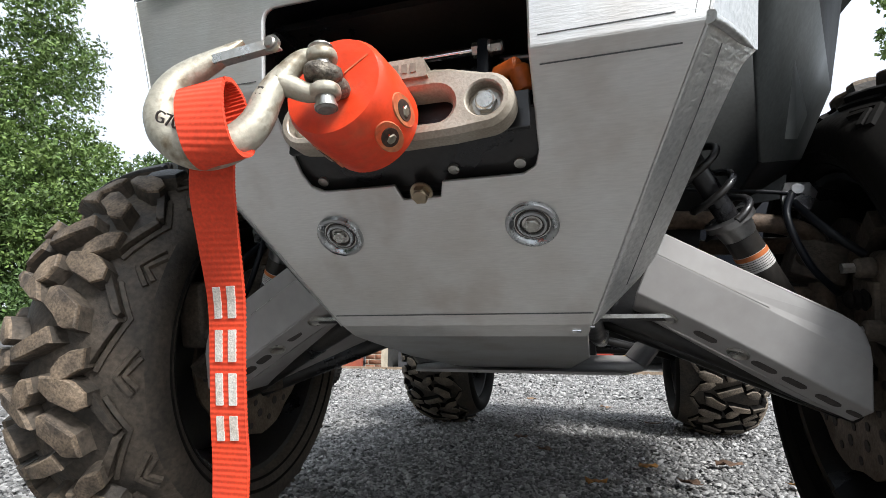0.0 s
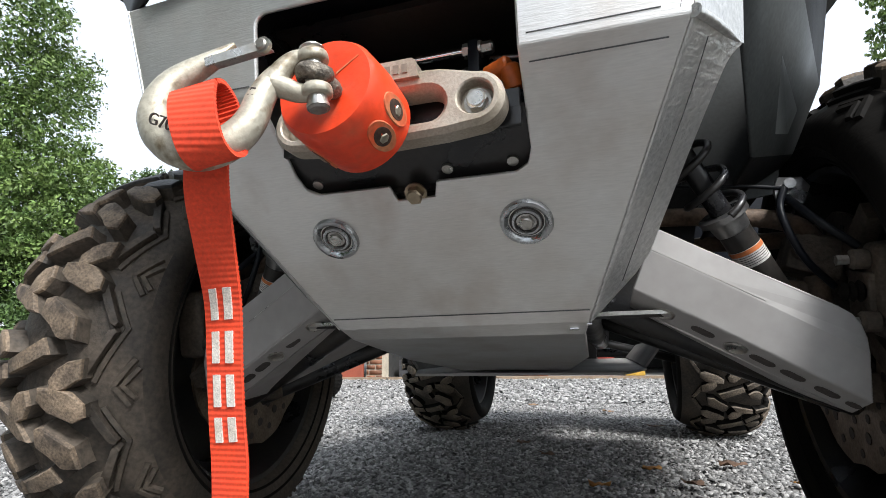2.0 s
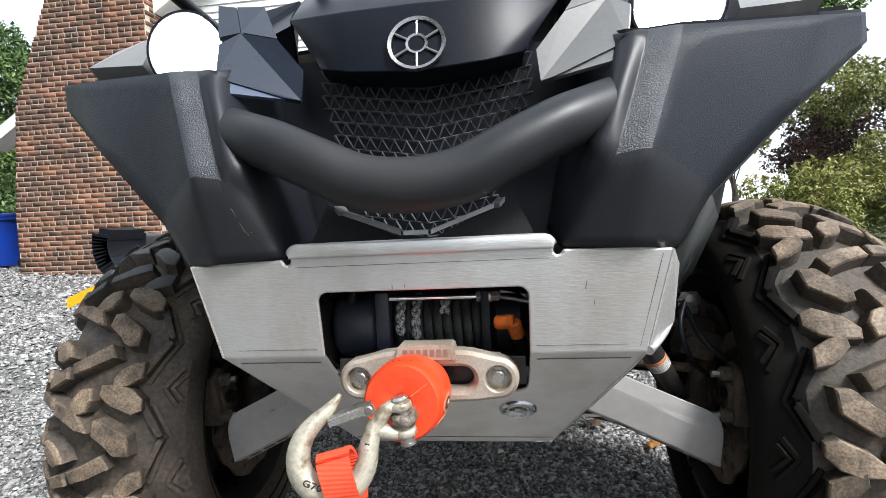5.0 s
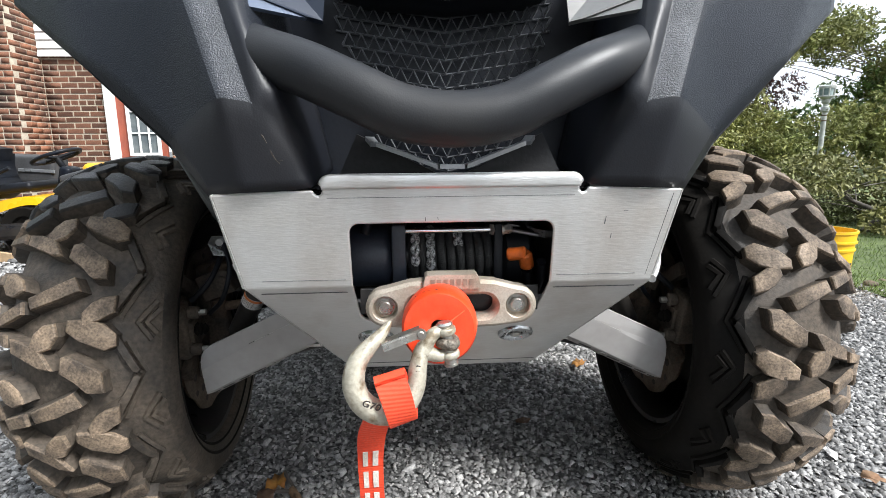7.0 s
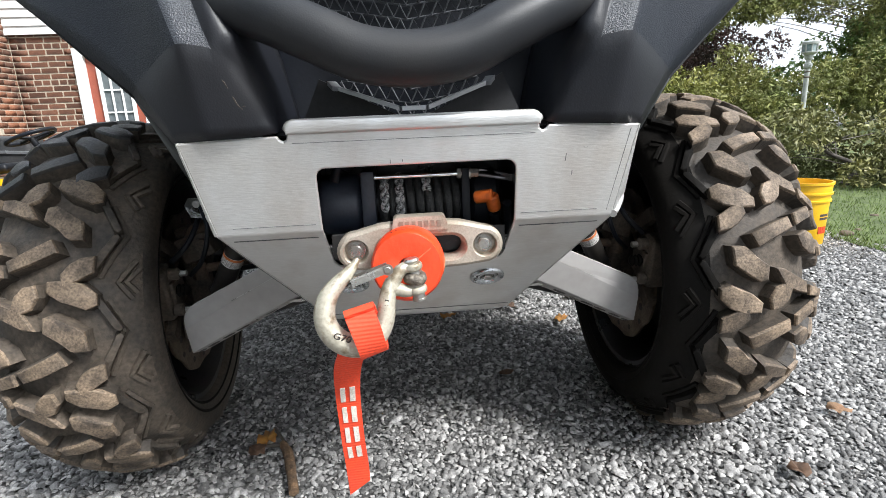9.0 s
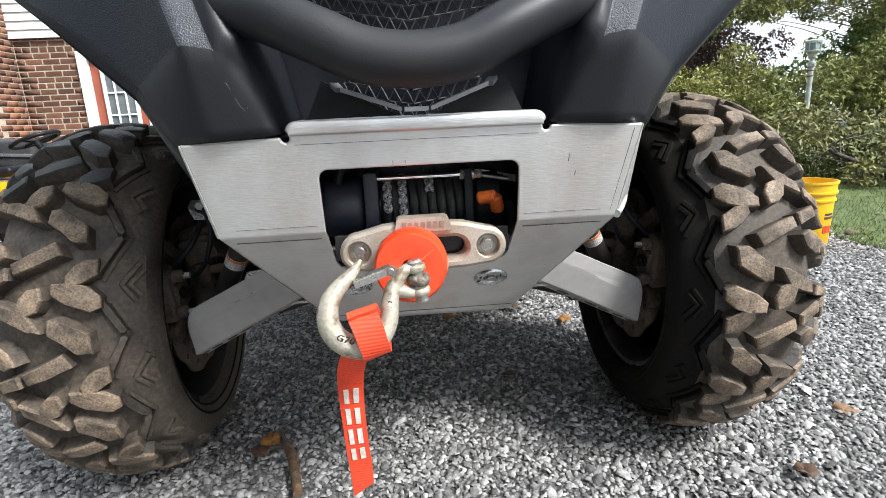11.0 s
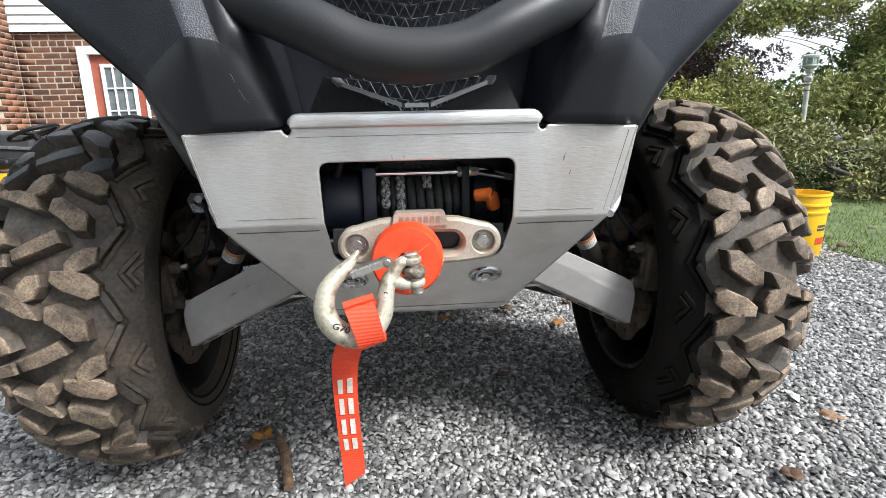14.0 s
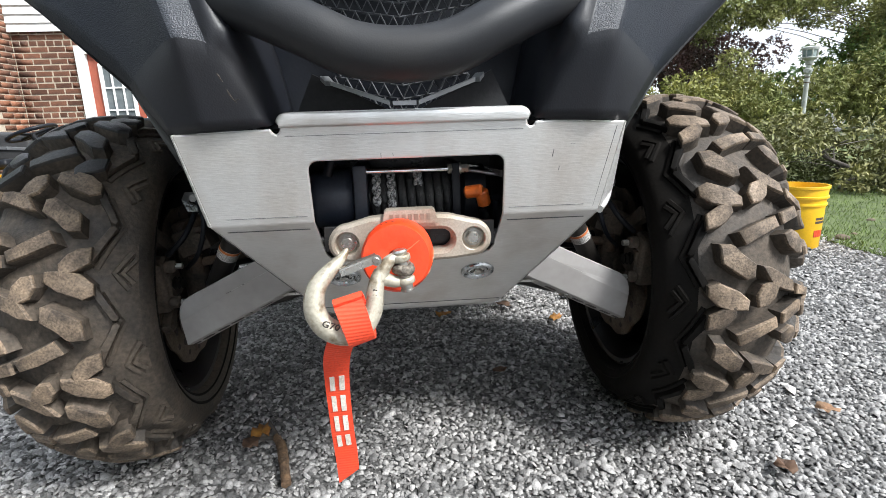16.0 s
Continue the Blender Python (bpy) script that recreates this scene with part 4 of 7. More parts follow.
# cross tie under the pan with pale end
for s in (-1, 1):
    bm = bmesh.new()
    add_box(bm, (s * 0.165, 0.245, 0.333), (0.085, 0.012, 0.004), (0, 0, 0))
    part("bracket_edge", bm, BOLT, quad)
    bm = bmesh.new()
    add_sheet(bm, [[(s * 0.125, 0.248, 0.331), (s * 0.207, 0.248, 0.331), (s * 0.215, 0.30, 0.395), (s * 0.14, 0.30, 0.395)][::s]], 0.004)
    part("bracket", bm, BLACK_STEEL, quad)

# ---- suspension ----
for s in (-1, 1):
    # arm guard: rounded front plate, slotted flange folded back along its lower edge, plate underneath
    def face_y(x, z):
        return 0.2443 + 0.1763 * x - 0.1558 * z

    fold = [(0.168, 0.354), (0.224, 0.325), (0.3680, 0.245)]
    foot = [(0.165, 0.340), (0.221, 0.3115), (0.363, 0.2325)]
    rest_ = [(0.3695, 0.304), (0.366, 0.316), (0.359, 0.326), (0.347, 0.334), (0.235, 0.391), (0.195, 0.412)]
    bm = bmesh.new()
    bend = [(x, face_y(x, z) - 0.0035, z) for x, z in ((0.184, 0.391), (0.235, 0.365), (0.3690, 0.290))]
    f = bend + [(x, face_y(x, z), z) for x, z in rest_]
    f2 = [(x, face_y(x, z), z) for x, z in fold] + bend[::-1]
    g = [(x, face_y(x, z), z) for x, z in fold[::-1]] + [(x, face_y(x, z) + 0.034, z) for x, z in foot]
    for loop_ in (f, f2, g):
        ngon(bm, [(s * x, y, z) for x, y, z in (loop_ if s > 0 else loop_[::-1])])
    bmesh.ops.remove_doubles(bm, verts=bm.verts, dist=0.0004)
    guard = part("arm_guard", bm, GUARD, quad, "grey aluminium suspension arm guard with a slotted lower flange", normals=False)
    thicken(guard, 0.004, -1)
    round_off(guard, 0.004, 3)
    part("scribe_line", add_rod(bmesh.new(), (s * bend[0][0], bend[0][1] - 0.0002, bend[0][2] + 0.002), (s * 0.285, face_y(0.285, 0.338) - 0.0036, 0.3395), 0.0003, 5), BOLT, guard, "fine bright scribed line")
    bm = bmesh.new()
    g = [(x, face_y(x, z) + 0.038, z + 0.001) for x, z in foot] + [(0.345, 0.37, 0.245), (0.215, 0.43, 0.312), (0.15, 0.41, 0.335)]
    ngon(bm, [(s * x, y, z) for x, y, z in (g[::-1] if s > 0 else g)])
    under = part("guard_underside", bm, GUARD, guard, normals=False)
    thicken(under, 0.004, -1)
    e0, e1 = Vector((0.2225, face_y(0.2225, 0.3182) + 0.0180, 0.3182)), Vector((0.3655, face_y(0.3655, 0.2386) + 0.0180, 0.2386))
    nrm = (e1 - e0).cross(Vector((0.003, -0.034, 0.0135))).normalized()
    nrm = nrm if nrm.z < 0 else -nrm
    for t, w, h, r in ((-0.18, 0.016, 0.010, True), (0.06, 0.018, 0.006, False), (0.26, 0.02, 0.01, True), (0.42, 0.020, 0.006, False), (0.60, 0.018, 0.006, False), (0.80, 0.018, 0.006, False), (0.95, 0.007, 0.005, False)):
        c = e0.lerp(e1, t) + nrm * 0.0003
        mm, _ = along((s * c.x, c.y, c.z), (s * (c.x + nrm.x), c.y + nrm.y, c.z + nrm.z))
        bm = bmesh.new()
        if r:
            add_lathe(bm, [(0.0105, 0), (0.0105, 0.0014), (0.0085, 0.0020), (0.006, 0.0006), (0, 0.0006)], mm, 24)
            part("dished_washer", bm, BOLT, guard, smooth=40)
        else:
            tilt2 = mm @ Matrix.Rotation(math.atan2((mm.inverted() @ Vector((s * e1.x, e1.y, e1.z)) - mm.inverted() @ Vector((s * e0.x, e0.y, e0.z))).y, (mm.inverted() @ Vector((s * e1.x, e1.y, e1.z)) - mm.inverted() @ Vector((s * e0.x, e0.y, e0.z))).x), 4, "Z")
            # slots are dark slabs on the uncut flange, their shade put into colour
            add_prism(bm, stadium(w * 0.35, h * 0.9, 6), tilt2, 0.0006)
            part("slot", bm, INK, guard, "dark inlay standing for an open slot")
    # lower and upper arms, hub, knuckle, boot
    bm = bmesh.new()
    add_tube(bm, [(s * 0.14, 0.27, 0.345), (s * 0.40, 0.40, 0.235)], 0.014, 12)
    add_tube(bm, [(s * 0.14, 0.52, 0.345), (s * 0.40, 0.43, 0.235)], 0.014, 12)
    part("lower_arm", bm, BLACK_STEEL, quad, smooth=50)
    bm = bmesh.new()
    add_tube(bm, spline([(s * 0.18, 0.33, 0.452), (s * 0.26, 0.335, 0.448), (s * 0.345, 0.355, 0.440), (s * 0.385, 0.385, 0.418), (s * 0.392, 0.40, 0.390)], 6), 0.011, 12)
    add_tube(bm, [(s * 0.18, 0.52, 0.452), (s * 0.37, 0.42, 0.43)], 0.011, 12)
    part("upper_arm", bm, RUST, quad, "mud-stained upper arm tube", smooth=50)
    bm = bmesh.new()
    add_sheet(bm, [[(s * 0.335, 0.335, 0.455), (s * 0.362, 0.335, 0.455), (s * 0.372, 0.34, 0.475), (s * 0.365, 0.34, 0.487), (s * 0.340, 0.335, 0.487), (s * 0.335, 0.335, 0.475)][::s]], 0.005)
    add_rod(bm, (s * 0.350, 0.330, 0.478), (s * 0.350, 0.345, 0.478), 0.006, 14)
    part("hose_bracket", bm, SHOCK, quad)
    bm = bmesh.new()
    add_tube(bm, spline([(s * 0.352, 0.34, 0.474), (s * 0.30, 0.32, 0.476), (s * 0.22, 0.30, 0.478)], 6), 0.0025, 8)
    add_tube(bm, spline([(s * 0.345, 0.335, 0.475), (s * 0.33, 0.31, 0.44), (s * 0.345, 0.31, 0.39), (s * 0.375, 0.33, 0.36)], 6), 0.004, 8)
    part("brake_hose", bm, PLASTIC_SMOOTH, quad, smooth=60)
    bm = bmesh.new()
    bevel(add_box(bm, (s * 0.392, 0.42, 0.33), (0.045, 0.06, 0.20), (0, s * 6, 0)), 0.015, 3)
    bevel(add_box(bm, (s * 0.375, 0.385, 0.400), (0.055, 0.05, 0.045), (0, s * 20, 0)), 0.012, 3)
    add_rod(bm, (s * 0.36, 0.375, 0.405), (s * 0.36, 0.35, 0.405), 0.011, 14)
    bevel(add_box(bm, (s * 0.385, 0.38, 0.255), (0.05, 0.06, 0.03)), 0.01, 2)
    part("steering_knuckle", bm, MUDDY, quad, "mud-coated steering knuckle", smooth=40)
    bm = bmesh.new()
    prof = []
    for k in range(7):
        prof += [(0.034 - 0.002 * k, k * 0.008), (0.028 - 0.002 * k, k * 0.008 + 0.004)]
    m, _ = along((s * 0.38, 0.44, 0.335), (s * 0.25, 0.44, 0.36))
    add_lathe(bm, prof, m, 24)
    add_rod(bm, (s * 0.33, 0.44, 0.345), (s * 0.12, 0.44, 0.37), 0.012, 14)
    part("axle_boot", bm, PLASTIC_SMOOTH, quad, "ribbed rubber axle boot", smooth=50)
    bm = bmesh.new()
    add_rod(bm, (s * 0.12, 0.34, 0.40), (s * 0.375, 0.365, 0.36), 0.008, 12)
    add_rod(bm, (s * 0.37, 0.36, 0.375), (s * 0.37, 0.36, 0.345), 0.012, 14)
    part("tie_rod", bm, RUST, quad, smooth=40)
    # shock absorber with coil spring
    top_, b = Vector((s * 0.196, 0.2205, 0.552)), Vector((s * 0.328, 0.320, 0.330))
    a, d = top_, b - top_
    bm = bmesh.new()
    add_rod(bm, a - d * 0.1, a + d * 0.53, 0.0110, 20)
    add_rod(bm, a - d * 0.16, a - d * 0.12, 0.028, 24, chamfer=0.004)
    shock = part("shock_absorber", bm, BLACK_STEEL, quad, "coil-over shock absorber", smooth=40)
    bm = bmesh.new()
    add_rod(bm, a + d * 0.54, a + d * 0.61, 0.0195, 26, r2=0.0172, chamfer=0.002)
    add_rod(bm, a + d * 0.522, a + d * 0.545, 0.0250, 30)
    part("spring_collar", bm, SHOCK, shock, "machined alloy collar", smooth=35)
    bm = bmesh.new()
    add_rod(bm, a + d * 0.58, b, 0.0164, 24, chamfer=0.002)
    part("damper_body", bm, BLACK_STEEL, shock, smooth=35)
    m, ln = along(a + d * 0.673, a + d * 0.744)
    bm = bmesh.new()
    add_lathe(bm, [(0.0168, 0.0), (0.0168, ln)], m, 28)
    lab = part("warning_label", bm, LABEL, shock, "white and orange warning label with fine print", smooth=60, normals=True)
    bm = bmesh.new()
    add_lathe(bm, [(0.0170, 0.0005), (0.0170, ln * 0.28)], m, 28)
    part("label_band", bm, LABEL_ORANGE, lab, smooth=60)
    bm = bmesh.new()
    for k in range(5):
        add_lathe(bm, [(0.0170, ln * (0.36 + k * 0.12)), (0.0170, ln * (0.39 + k * 0.12))], m, 28)
    part("print_bars", bm, INK, lab, smooth=60)
    bm = bmesh.new()
    m, ln = along(a - d * 0.12, a + d * 0.525)
    turns = 5.6
    add_tube(bm, [m @ Vector((0.0245 * math.cos(t), 0.0245 * math.sin(t), ln * (t / (turns * math.tau)))) for t in np.linspace(0, turns * math.tau, int(turns * 18))], 0.0040, 8)
    part("coil_spring", bm, BLACK_STEEL, shock, "black coil spring", smooth=60)
# ---- wheels ----
SECTION = [(0.0, 0.0, 0.0), (0.2, 0.2, 0.001), (0.4, 0.4, 0.005), (0.55, 0.55, 0.010), (0.7, 0.7, 0.0175), (0.8, 0.8, 0.0235), (0.9, 0.89, 0.031), (1.0, 0.95, 0.040),
           (1.12, 0.975, 0.050), (1.25, 0.97, 0.060), (1.37, 0.945, 0.069), (1.5, 0.90, 0.077), (1.62, 0.84, 0.0825), (1.75, 0.76, 0.086)]


def surface(R, W, u):
    """Carcass radius, offset across and the outward normal (radial, across) at u: 0 the crown, 1 the shoulder, 1.75 the bead."""
    sg, q = (-1 if u < 0 else 1), min(abs(u), 1.749)
    for (a, o0, d0), (b, o1, d1) in zip(SECTION, SECTION[1:]):
        if q <= b:
            t = (q - a) / (b - a)
            do, dd = (o1 - o0) * W / 2, d1 - d0
            ln = math.hypot(do, dd)
            return R - d0 - dd * t, sg * (o0 + (o1 - o0) * t) * W / 2, do / ln, sg * dd / ln


# tread of one pitch: corners as (across, degrees along); the far shoulder repeats the near one, mirrored and half a pitch on
PITCH = 360.0 / 13
NEAR = [
    [(-0.37, 3.4), (-0.21, 3.2), (-0.08, 0.2), (0.08, -2.6), (0.06, -6.4), (-0.03, -6.9), (-0.17, -5.2), (-0.35, -2.0)],
    [(-0.49, -8.0), (-0.38, -6.9), (-0.12, -9.6), (0.02, -12.3), (0.01, -15.0), (-0.20, -15.0), (-0.38, -13.8), (-0.49, -11.0)],
    [(-0.46, 11.4), (-0.30, 13.6), (-0.16, 14.8), (-0.14, 11.5), (-0.22, 8.8), (-0.34, 7.3), (-0.47, 6.8)],
    [(0.07, 16.6), (0.16, 19.6), (0.27, 20.6), (0.40, 19.1), (0.34, 15.8), (0.22, 13.6), (0.11, 13.2)],
]
BARS = [
    [(-0.14, 6.0), (0.15, 8.6), (0.41, 10.4), (0.44, 7.2), (0.18, 4.6), (-0.05, 2.2)],
    [(0.455, 11.0), (0.76, 13.9), (0.80, 10.6), (0.48, 7.5)],
    [(0.13, -2.8), (0.24, -3.2), (0.60, -7.8), (0.62, -11.3), (0.46, -10.2), (0.25, -8.0)],
    [(0.65, -8.6), (0.93, -11.4), (1.00, -14.6), (0.66, -11.9)],
]
BLOCKS = NEAR + BARS + [[(0.88 - u, v + PITCH / 2) for u, v in c] for c in NEAR]
# raised V plates that tie two shoulder blocks together, and the small double chevrons between them
ARMS = [[(-0.45, 11.2), (-0.57, 5.8), (-0.68, 0.9), (-0.65, -0.1), (-0.60, 0.4), (-0.52, 4.2), (-0.43, 7.0)], [(-0.65, -0.1), (-0.68, -1.1), (-0.58, -6.0), (-0.48, -11.0), (-0.44, -8.2), (-0.53, -4.4), (-0.60, -0.6)]]
LINES = [[(-0.48, 12.4), (-0.74, 0.0), (-0.50, -12.2)], [(-0.84, 7.4), (-0.66, 13.8), (-0.84, 20.4)], [(-0.88, 9.6), (-0.74, 13.8), (-0.88, 18.2)]]
ARMS += [[(0.88 - u, v + PITCH / 2) for u, v in c] for c in ARMS]
LINES += [[(0.88 - u, v + PITCH / 2) for u, v in c] for c in LINES]


def add_block(bm, R, W, corners, lift, sign, turn):
    """A worn block: flared foot, steep sides, rounded shoulder and a slightly crowned top. Faces are marked 1 (top) and 2 (sides)."""
    steps = ((1.12, -0.004), (1.01, lift * 0.25), (0.955, lift * 0.80), (0.92, lift * 0.94), (0.83, lift))
    rings = [[] for _ in steps]
    cu = sum(c[0] for c in corners) / len(corners)
    cv = sum(c[1] for c in corners) / len(corners)
    for u, v in corners:
        for ring_, (k, dr) in zip(rings, steps):
            uu, vv = cu + (u - cu) * k, cv + (v - cv) * k
            r, o, nr, no = surface(R, W, uu)
            a = radians(sign * (vv + turn))
            rr, oo = r + dr * nr, sign * (o + dr * no)
            ring_.append(bm.verts.new((oo, -rr * math.cos(a), rr * math.sin(a))))
    n = len(corners)
    r, o, nr, no = surface(R, W, cu)
    a = radians(sign * (cv + turn))
    rr = r + (lift + 0.0008) * nr
    mid = bm.verts.new((sign * (o + (lift + 0.0008) * no), -rr * math.cos(a), rr * math.sin(a)))
    for i in range(n):
        bm.faces.new((rings[-1][i], rings[-1][(i + 1) % n], mid)).material_index = 1
    for q, (lo, hi) in enumerate(zip(rings, rings[1:])):
        for i in range(n):
            j = (i + 1) % n
            bm.faces.new((lo[i], lo[j], hi[j], hi[i])).material_index = 1 if q > 1 else 2


def add_rib(bm, R, W, line, sign, turn, thick=0.0042):
    pts = []
    for (u0, v0), (u1, v1) in zip(line, line[1:]):
        for q in range(4):
            t = q / 4
            r, o, nr, no = surface(R, W, u0 + (u1 - u0) * t)
            a = radians(sign * (v0 + (v1 - v0) * t + turn))
            rr = r + 0.0012 * nr
            pts.append((sign * (o + 0.0012 * no), -rr * math.cos(a), rr * math.sin(a)))
    return add_tube(bm, pts, thick, 5)


def wheel(name, R, W, label, parent, turn=0.0, sign=1, split=True, dark_arc=(), shade_inside=0.0, base=RUBBER, inner=SIDE):
    """A wheel about the x axis at the origin; sign 1: its inner side faces -x, -1: +x. An Empty with tyre, tread blocks, ribs and rim."""
    w = new(name)
    w.empty_display_size = 0.1
    w.parent = parent
    tagged(w, label)
    bm = bmesh.new()
    lift, rim = 0.023, 0.200
    Rc = R - lift
    m = Matrix.Rotation(math.pi / 2, 4, "Y")
    half = [surface(Rc, W, u)[:2] for u in (0.0, 0.2, 0.4, 0.55, 0.7, 0.8, 0.9, 1.0, 1.12, 1.25, 1.37, 1.5, 1.62, 1.7499)]
    add_lathe(bm, [(r, -o) for r, o in half[:0:-1]] + half, m, 80)
    # one wheel's inner shoulder is coloured near black, partly for its shade
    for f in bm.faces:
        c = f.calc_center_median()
        f.material_index = 2 if math.hypot(c.y, c.z) < Rc - 0.030 or (shade_inside and sign * c.x < -shade_inside * W) else 0
    for k in range(0 if split else 13):
        for corners in BLOCKS:
            add_block(bm, Rc, W, corners, lift, sign, turn + k * PITCH)
        for corners in ARMS:
            add_block(bm, Rc, W, corners, 0.011, sign, turn + k * PITCH)
    bmesh.ops.recalc_face_normals(bm, faces=bm.faces)
    part("tyre", bm, [base, LUG_JOINED, inner], w, "worn mud tyre with dusty blocky tread", smooth=38)
    if split:
        for corners, up, kind in [(c, lift, "tread_block") for c in BLOCKS] + [(c, 0.011, "shoulder_rib") for c in ARMS]:
            bm = bmesh.new()
            add_block(bm, Rc, W, corners, up, sign, turn)
            first = part(kind, bm, [base, LUG, base] if up == lift else [SIDE if 0 < shade_inside < 0.4 else base] * 3, w, smooth=34)
            dark_copy, plain = None, first.data
            for k in range(13):
                o = new(kind, plain) if k else first
                o.parent = w
                o.rotation_euler = (-sign * k * radians(PITCH), 0, 0)
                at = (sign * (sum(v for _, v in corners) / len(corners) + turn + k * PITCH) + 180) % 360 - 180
                # blocks centred inside this arc take the darker rubber
                if dark_arc and up == lift and dark_arc[0] < at < dark_arc[1]:
                    if dark_copy is None:
                        dark_copy = plain.copy()
                        dark_copy.materials[1] = LUG_DARK
                    o.data = dark_copy
        for u in (1.30, 1.52):
            r, o, nr, no = surface(Rc, W, -sign * u)
            part("sidewall_ring", add_lathe(bmesh.new(), [(r + 0.003, o), (r, o - 0.0022 * sign), (r - 0.003, o), (r, o + 0.002 * sign)], m, 80, close=True), SIDE, w, smooth=50)
        for line in LINES:
            first = part("sidewall_rib", add_rib(bmesh.new(), Rc, W, line, sign, turn), SIDE if 0 < shade_inside < 0.4 else base, w, smooth=50)
            for k in range(1, 13):
                o = new("sidewall_rib", first.data)
                o.parent = w
                o.rotation_euler = (-sign * k * radians(PITCH), 0, 0)
    bm = bmesh.new()
    h = W / 2
    add_lathe(bm, [(rim + 0.004, -h * 0.76), (rim - 0.004, -h * 0.74), (rim - 0.012, -h * 0.5), (rim - 0.03, -h * 0.1), (rim - 0.03, h * 0.2), (rim - 0.012, h * 0.5), (rim - 0.004, h * 0.74), (rim + 0.004, h * 0.76)], m, 48)
    add_lathe(bm, [(rim - 0.004, sign * h * 0.24), (rim - 0.028, sign * h * 0.30), (0.07, sign * h * 0.42), (0.03, sign * h * 0.30), (0.0, sign * h * 0.30)], m, 48)
    part("rim", bm, BLACK_STEEL, w, "black steel rim", smooth=40)
    return w


def brake_parts(w, s, h):
    """Brake disc with dark spots for holes, and caliper, on the inner side s of a wheel."""
    bm = bmesh.new()
    m = Matrix.Rotation(math.pi / 2, 4, "Y")
    dx = h * 0.66
    add_lathe(bm, [(0.150, s * dx), (0.150, s * (dx + 0.004)), (0.078, s * (dx + 0.004)), (0.078, s * dx)], m, 60, close=True)
    for v in bm.verts:
        rad = math.hypot(v.co.y, v.co.z)
        if rad > 0.14:       # wavy rim
            k = 1 - 0.045 * max(0.0, math.cos(8 * math.atan2(v.co.z, v.co.y)))
            v.co.y, v.co.z = v.co.y * k, v.co.z * k
    disc = part("brake_disc", bm, DISC, w, "brown-stained drilled brake disc with a wavy rim", smooth=30)
    # the disc is solid: the holes' shade is put into dark spots
    for k in range(16):
        for r, q, size in ((0.131, 0.0, 0.0052), (0.114, 0.5, 0.0068), (0.095, 0.2, 0.0052)):
            a = (k + q) * math.tau / 16
            p = Vector((s * (dx + 0.0042), r * math.cos(a), r * math.sin(a)))
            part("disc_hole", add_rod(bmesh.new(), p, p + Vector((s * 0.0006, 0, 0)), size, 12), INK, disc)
    bm = bmesh.new()
    for k in range(5):       # hub carrier arms
        a = (k + 0.3) * math.tau / 5
        add_tube(bm, [(s * (dx - 0.004), 0.03 * math.cos(a), 0.03 * math.sin(a)), (s * dx, 0.082 * math.cos(a), 0.082 * math.sin(a))], 0.011, 8)
    add_rod(bm, (s * (dx - 0.02), 0, 0), (s * (dx + 0.022), 0, 0), 0.040, 24, chamfer=0.006)
    part("hub", bm, MUDDY, w, "mud-coated wheel hub", smooth=40)
    cy, cz, cx = -0.148, 0.040, dx + 0.006
    bm = bmesh.new()
    bevel(add_box(bm, (s * cx, cy, cz), (0.040, 0.040, 0.092), (14, 0, 0)), 0.010, 3)
    bevel(add_box(bm, (s * (cx + 0.010), cy + 0.016, cz - 0.004), (0.030, 0.046, 0.050), (14, 0, 0)), 0.008, 3)
    bevel(add_box(bm, (s * (cx + 0.004), cy + 0.030, cz - 0.058), (0.016, 0.070, 0.022), (40, 0, 0)), 0.006, 2)
    bevel(add_box(bm, (s * (cx + 0.004), cy + 0.036, cz + 0.062), (0.016, 0.070, 0.022), (-30, 0, 0)), 0.006, 2)
    for dz, r in ((0.030, 0.010), (-0.030, 0.010)):
        add_rod(bm, (s * (cx + 0.018), cy - 0.004, cz + dz), (s * (cx + 0.036), cy - 0.004, cz + dz), r, 16, chamfer=0.003)
    caliper = part("brake_caliper", bm, MUDDY, w, "mud-coated brake caliper", smooth=40)
    bm = bmesh.new()
    prof = []
    for k in range(5):
        prof += [(0.0125 - 0.0008 * k, k * 0.006), (0.0085 - 0.0006 * k, k * 0.006 + 0.003)]
    add_lathe(bm, prof + [(0.0, 0.030)], along((s * (cx + 0.016), cy + 0.004, cz), (s * (cx + 1), cy + 0.004, cz))[0], 18)
    part("slide_boot", bm, SIDE, caliper, "ribbed rubber slide boot", smooth=60)
    bm = bmesh.new()
    add_rod(bm, (s * (cx + 0.036), cy - 0.004, cz + 0.030), (s * (cx + 0.046), cy - 0.004, cz + 0.030), 0.0052, 6)
    part("bolt", bm, BOLT, caliper, "bright bolt head")
    bm = bmesh.new()
    add_rod(bm, (s * (cx + 0.036), cy - 0.004, cz - 0.030), (s * (cx + 0.046), cy - 0.004, cz - 0.030), 0.0052, 6)
    part("bolt", bm, BOLT, caliper, "bright bolt head")
    bm = bmesh.new()
    add_tube(bm, spline([(s * (cx + 0.02), cy + 0.01, cz + 0.045), (s * (cx + 0.05), cy + 0.012, cz + 0.075), (s * (cx + 0.06), cy + 0.05, cz + 0.11), (s * (cx + 0.05), cy + 0.10, cz + 0.13)], 6), 0.0045, 8)
    part("brake_hose", bm, PLASTIC_SMOOTH, caliper, smooth=60)


FRONT_Y, FRONT_X, FRONT_R, FRONT_W = 0.434, 0.495, 0.312, 0.215
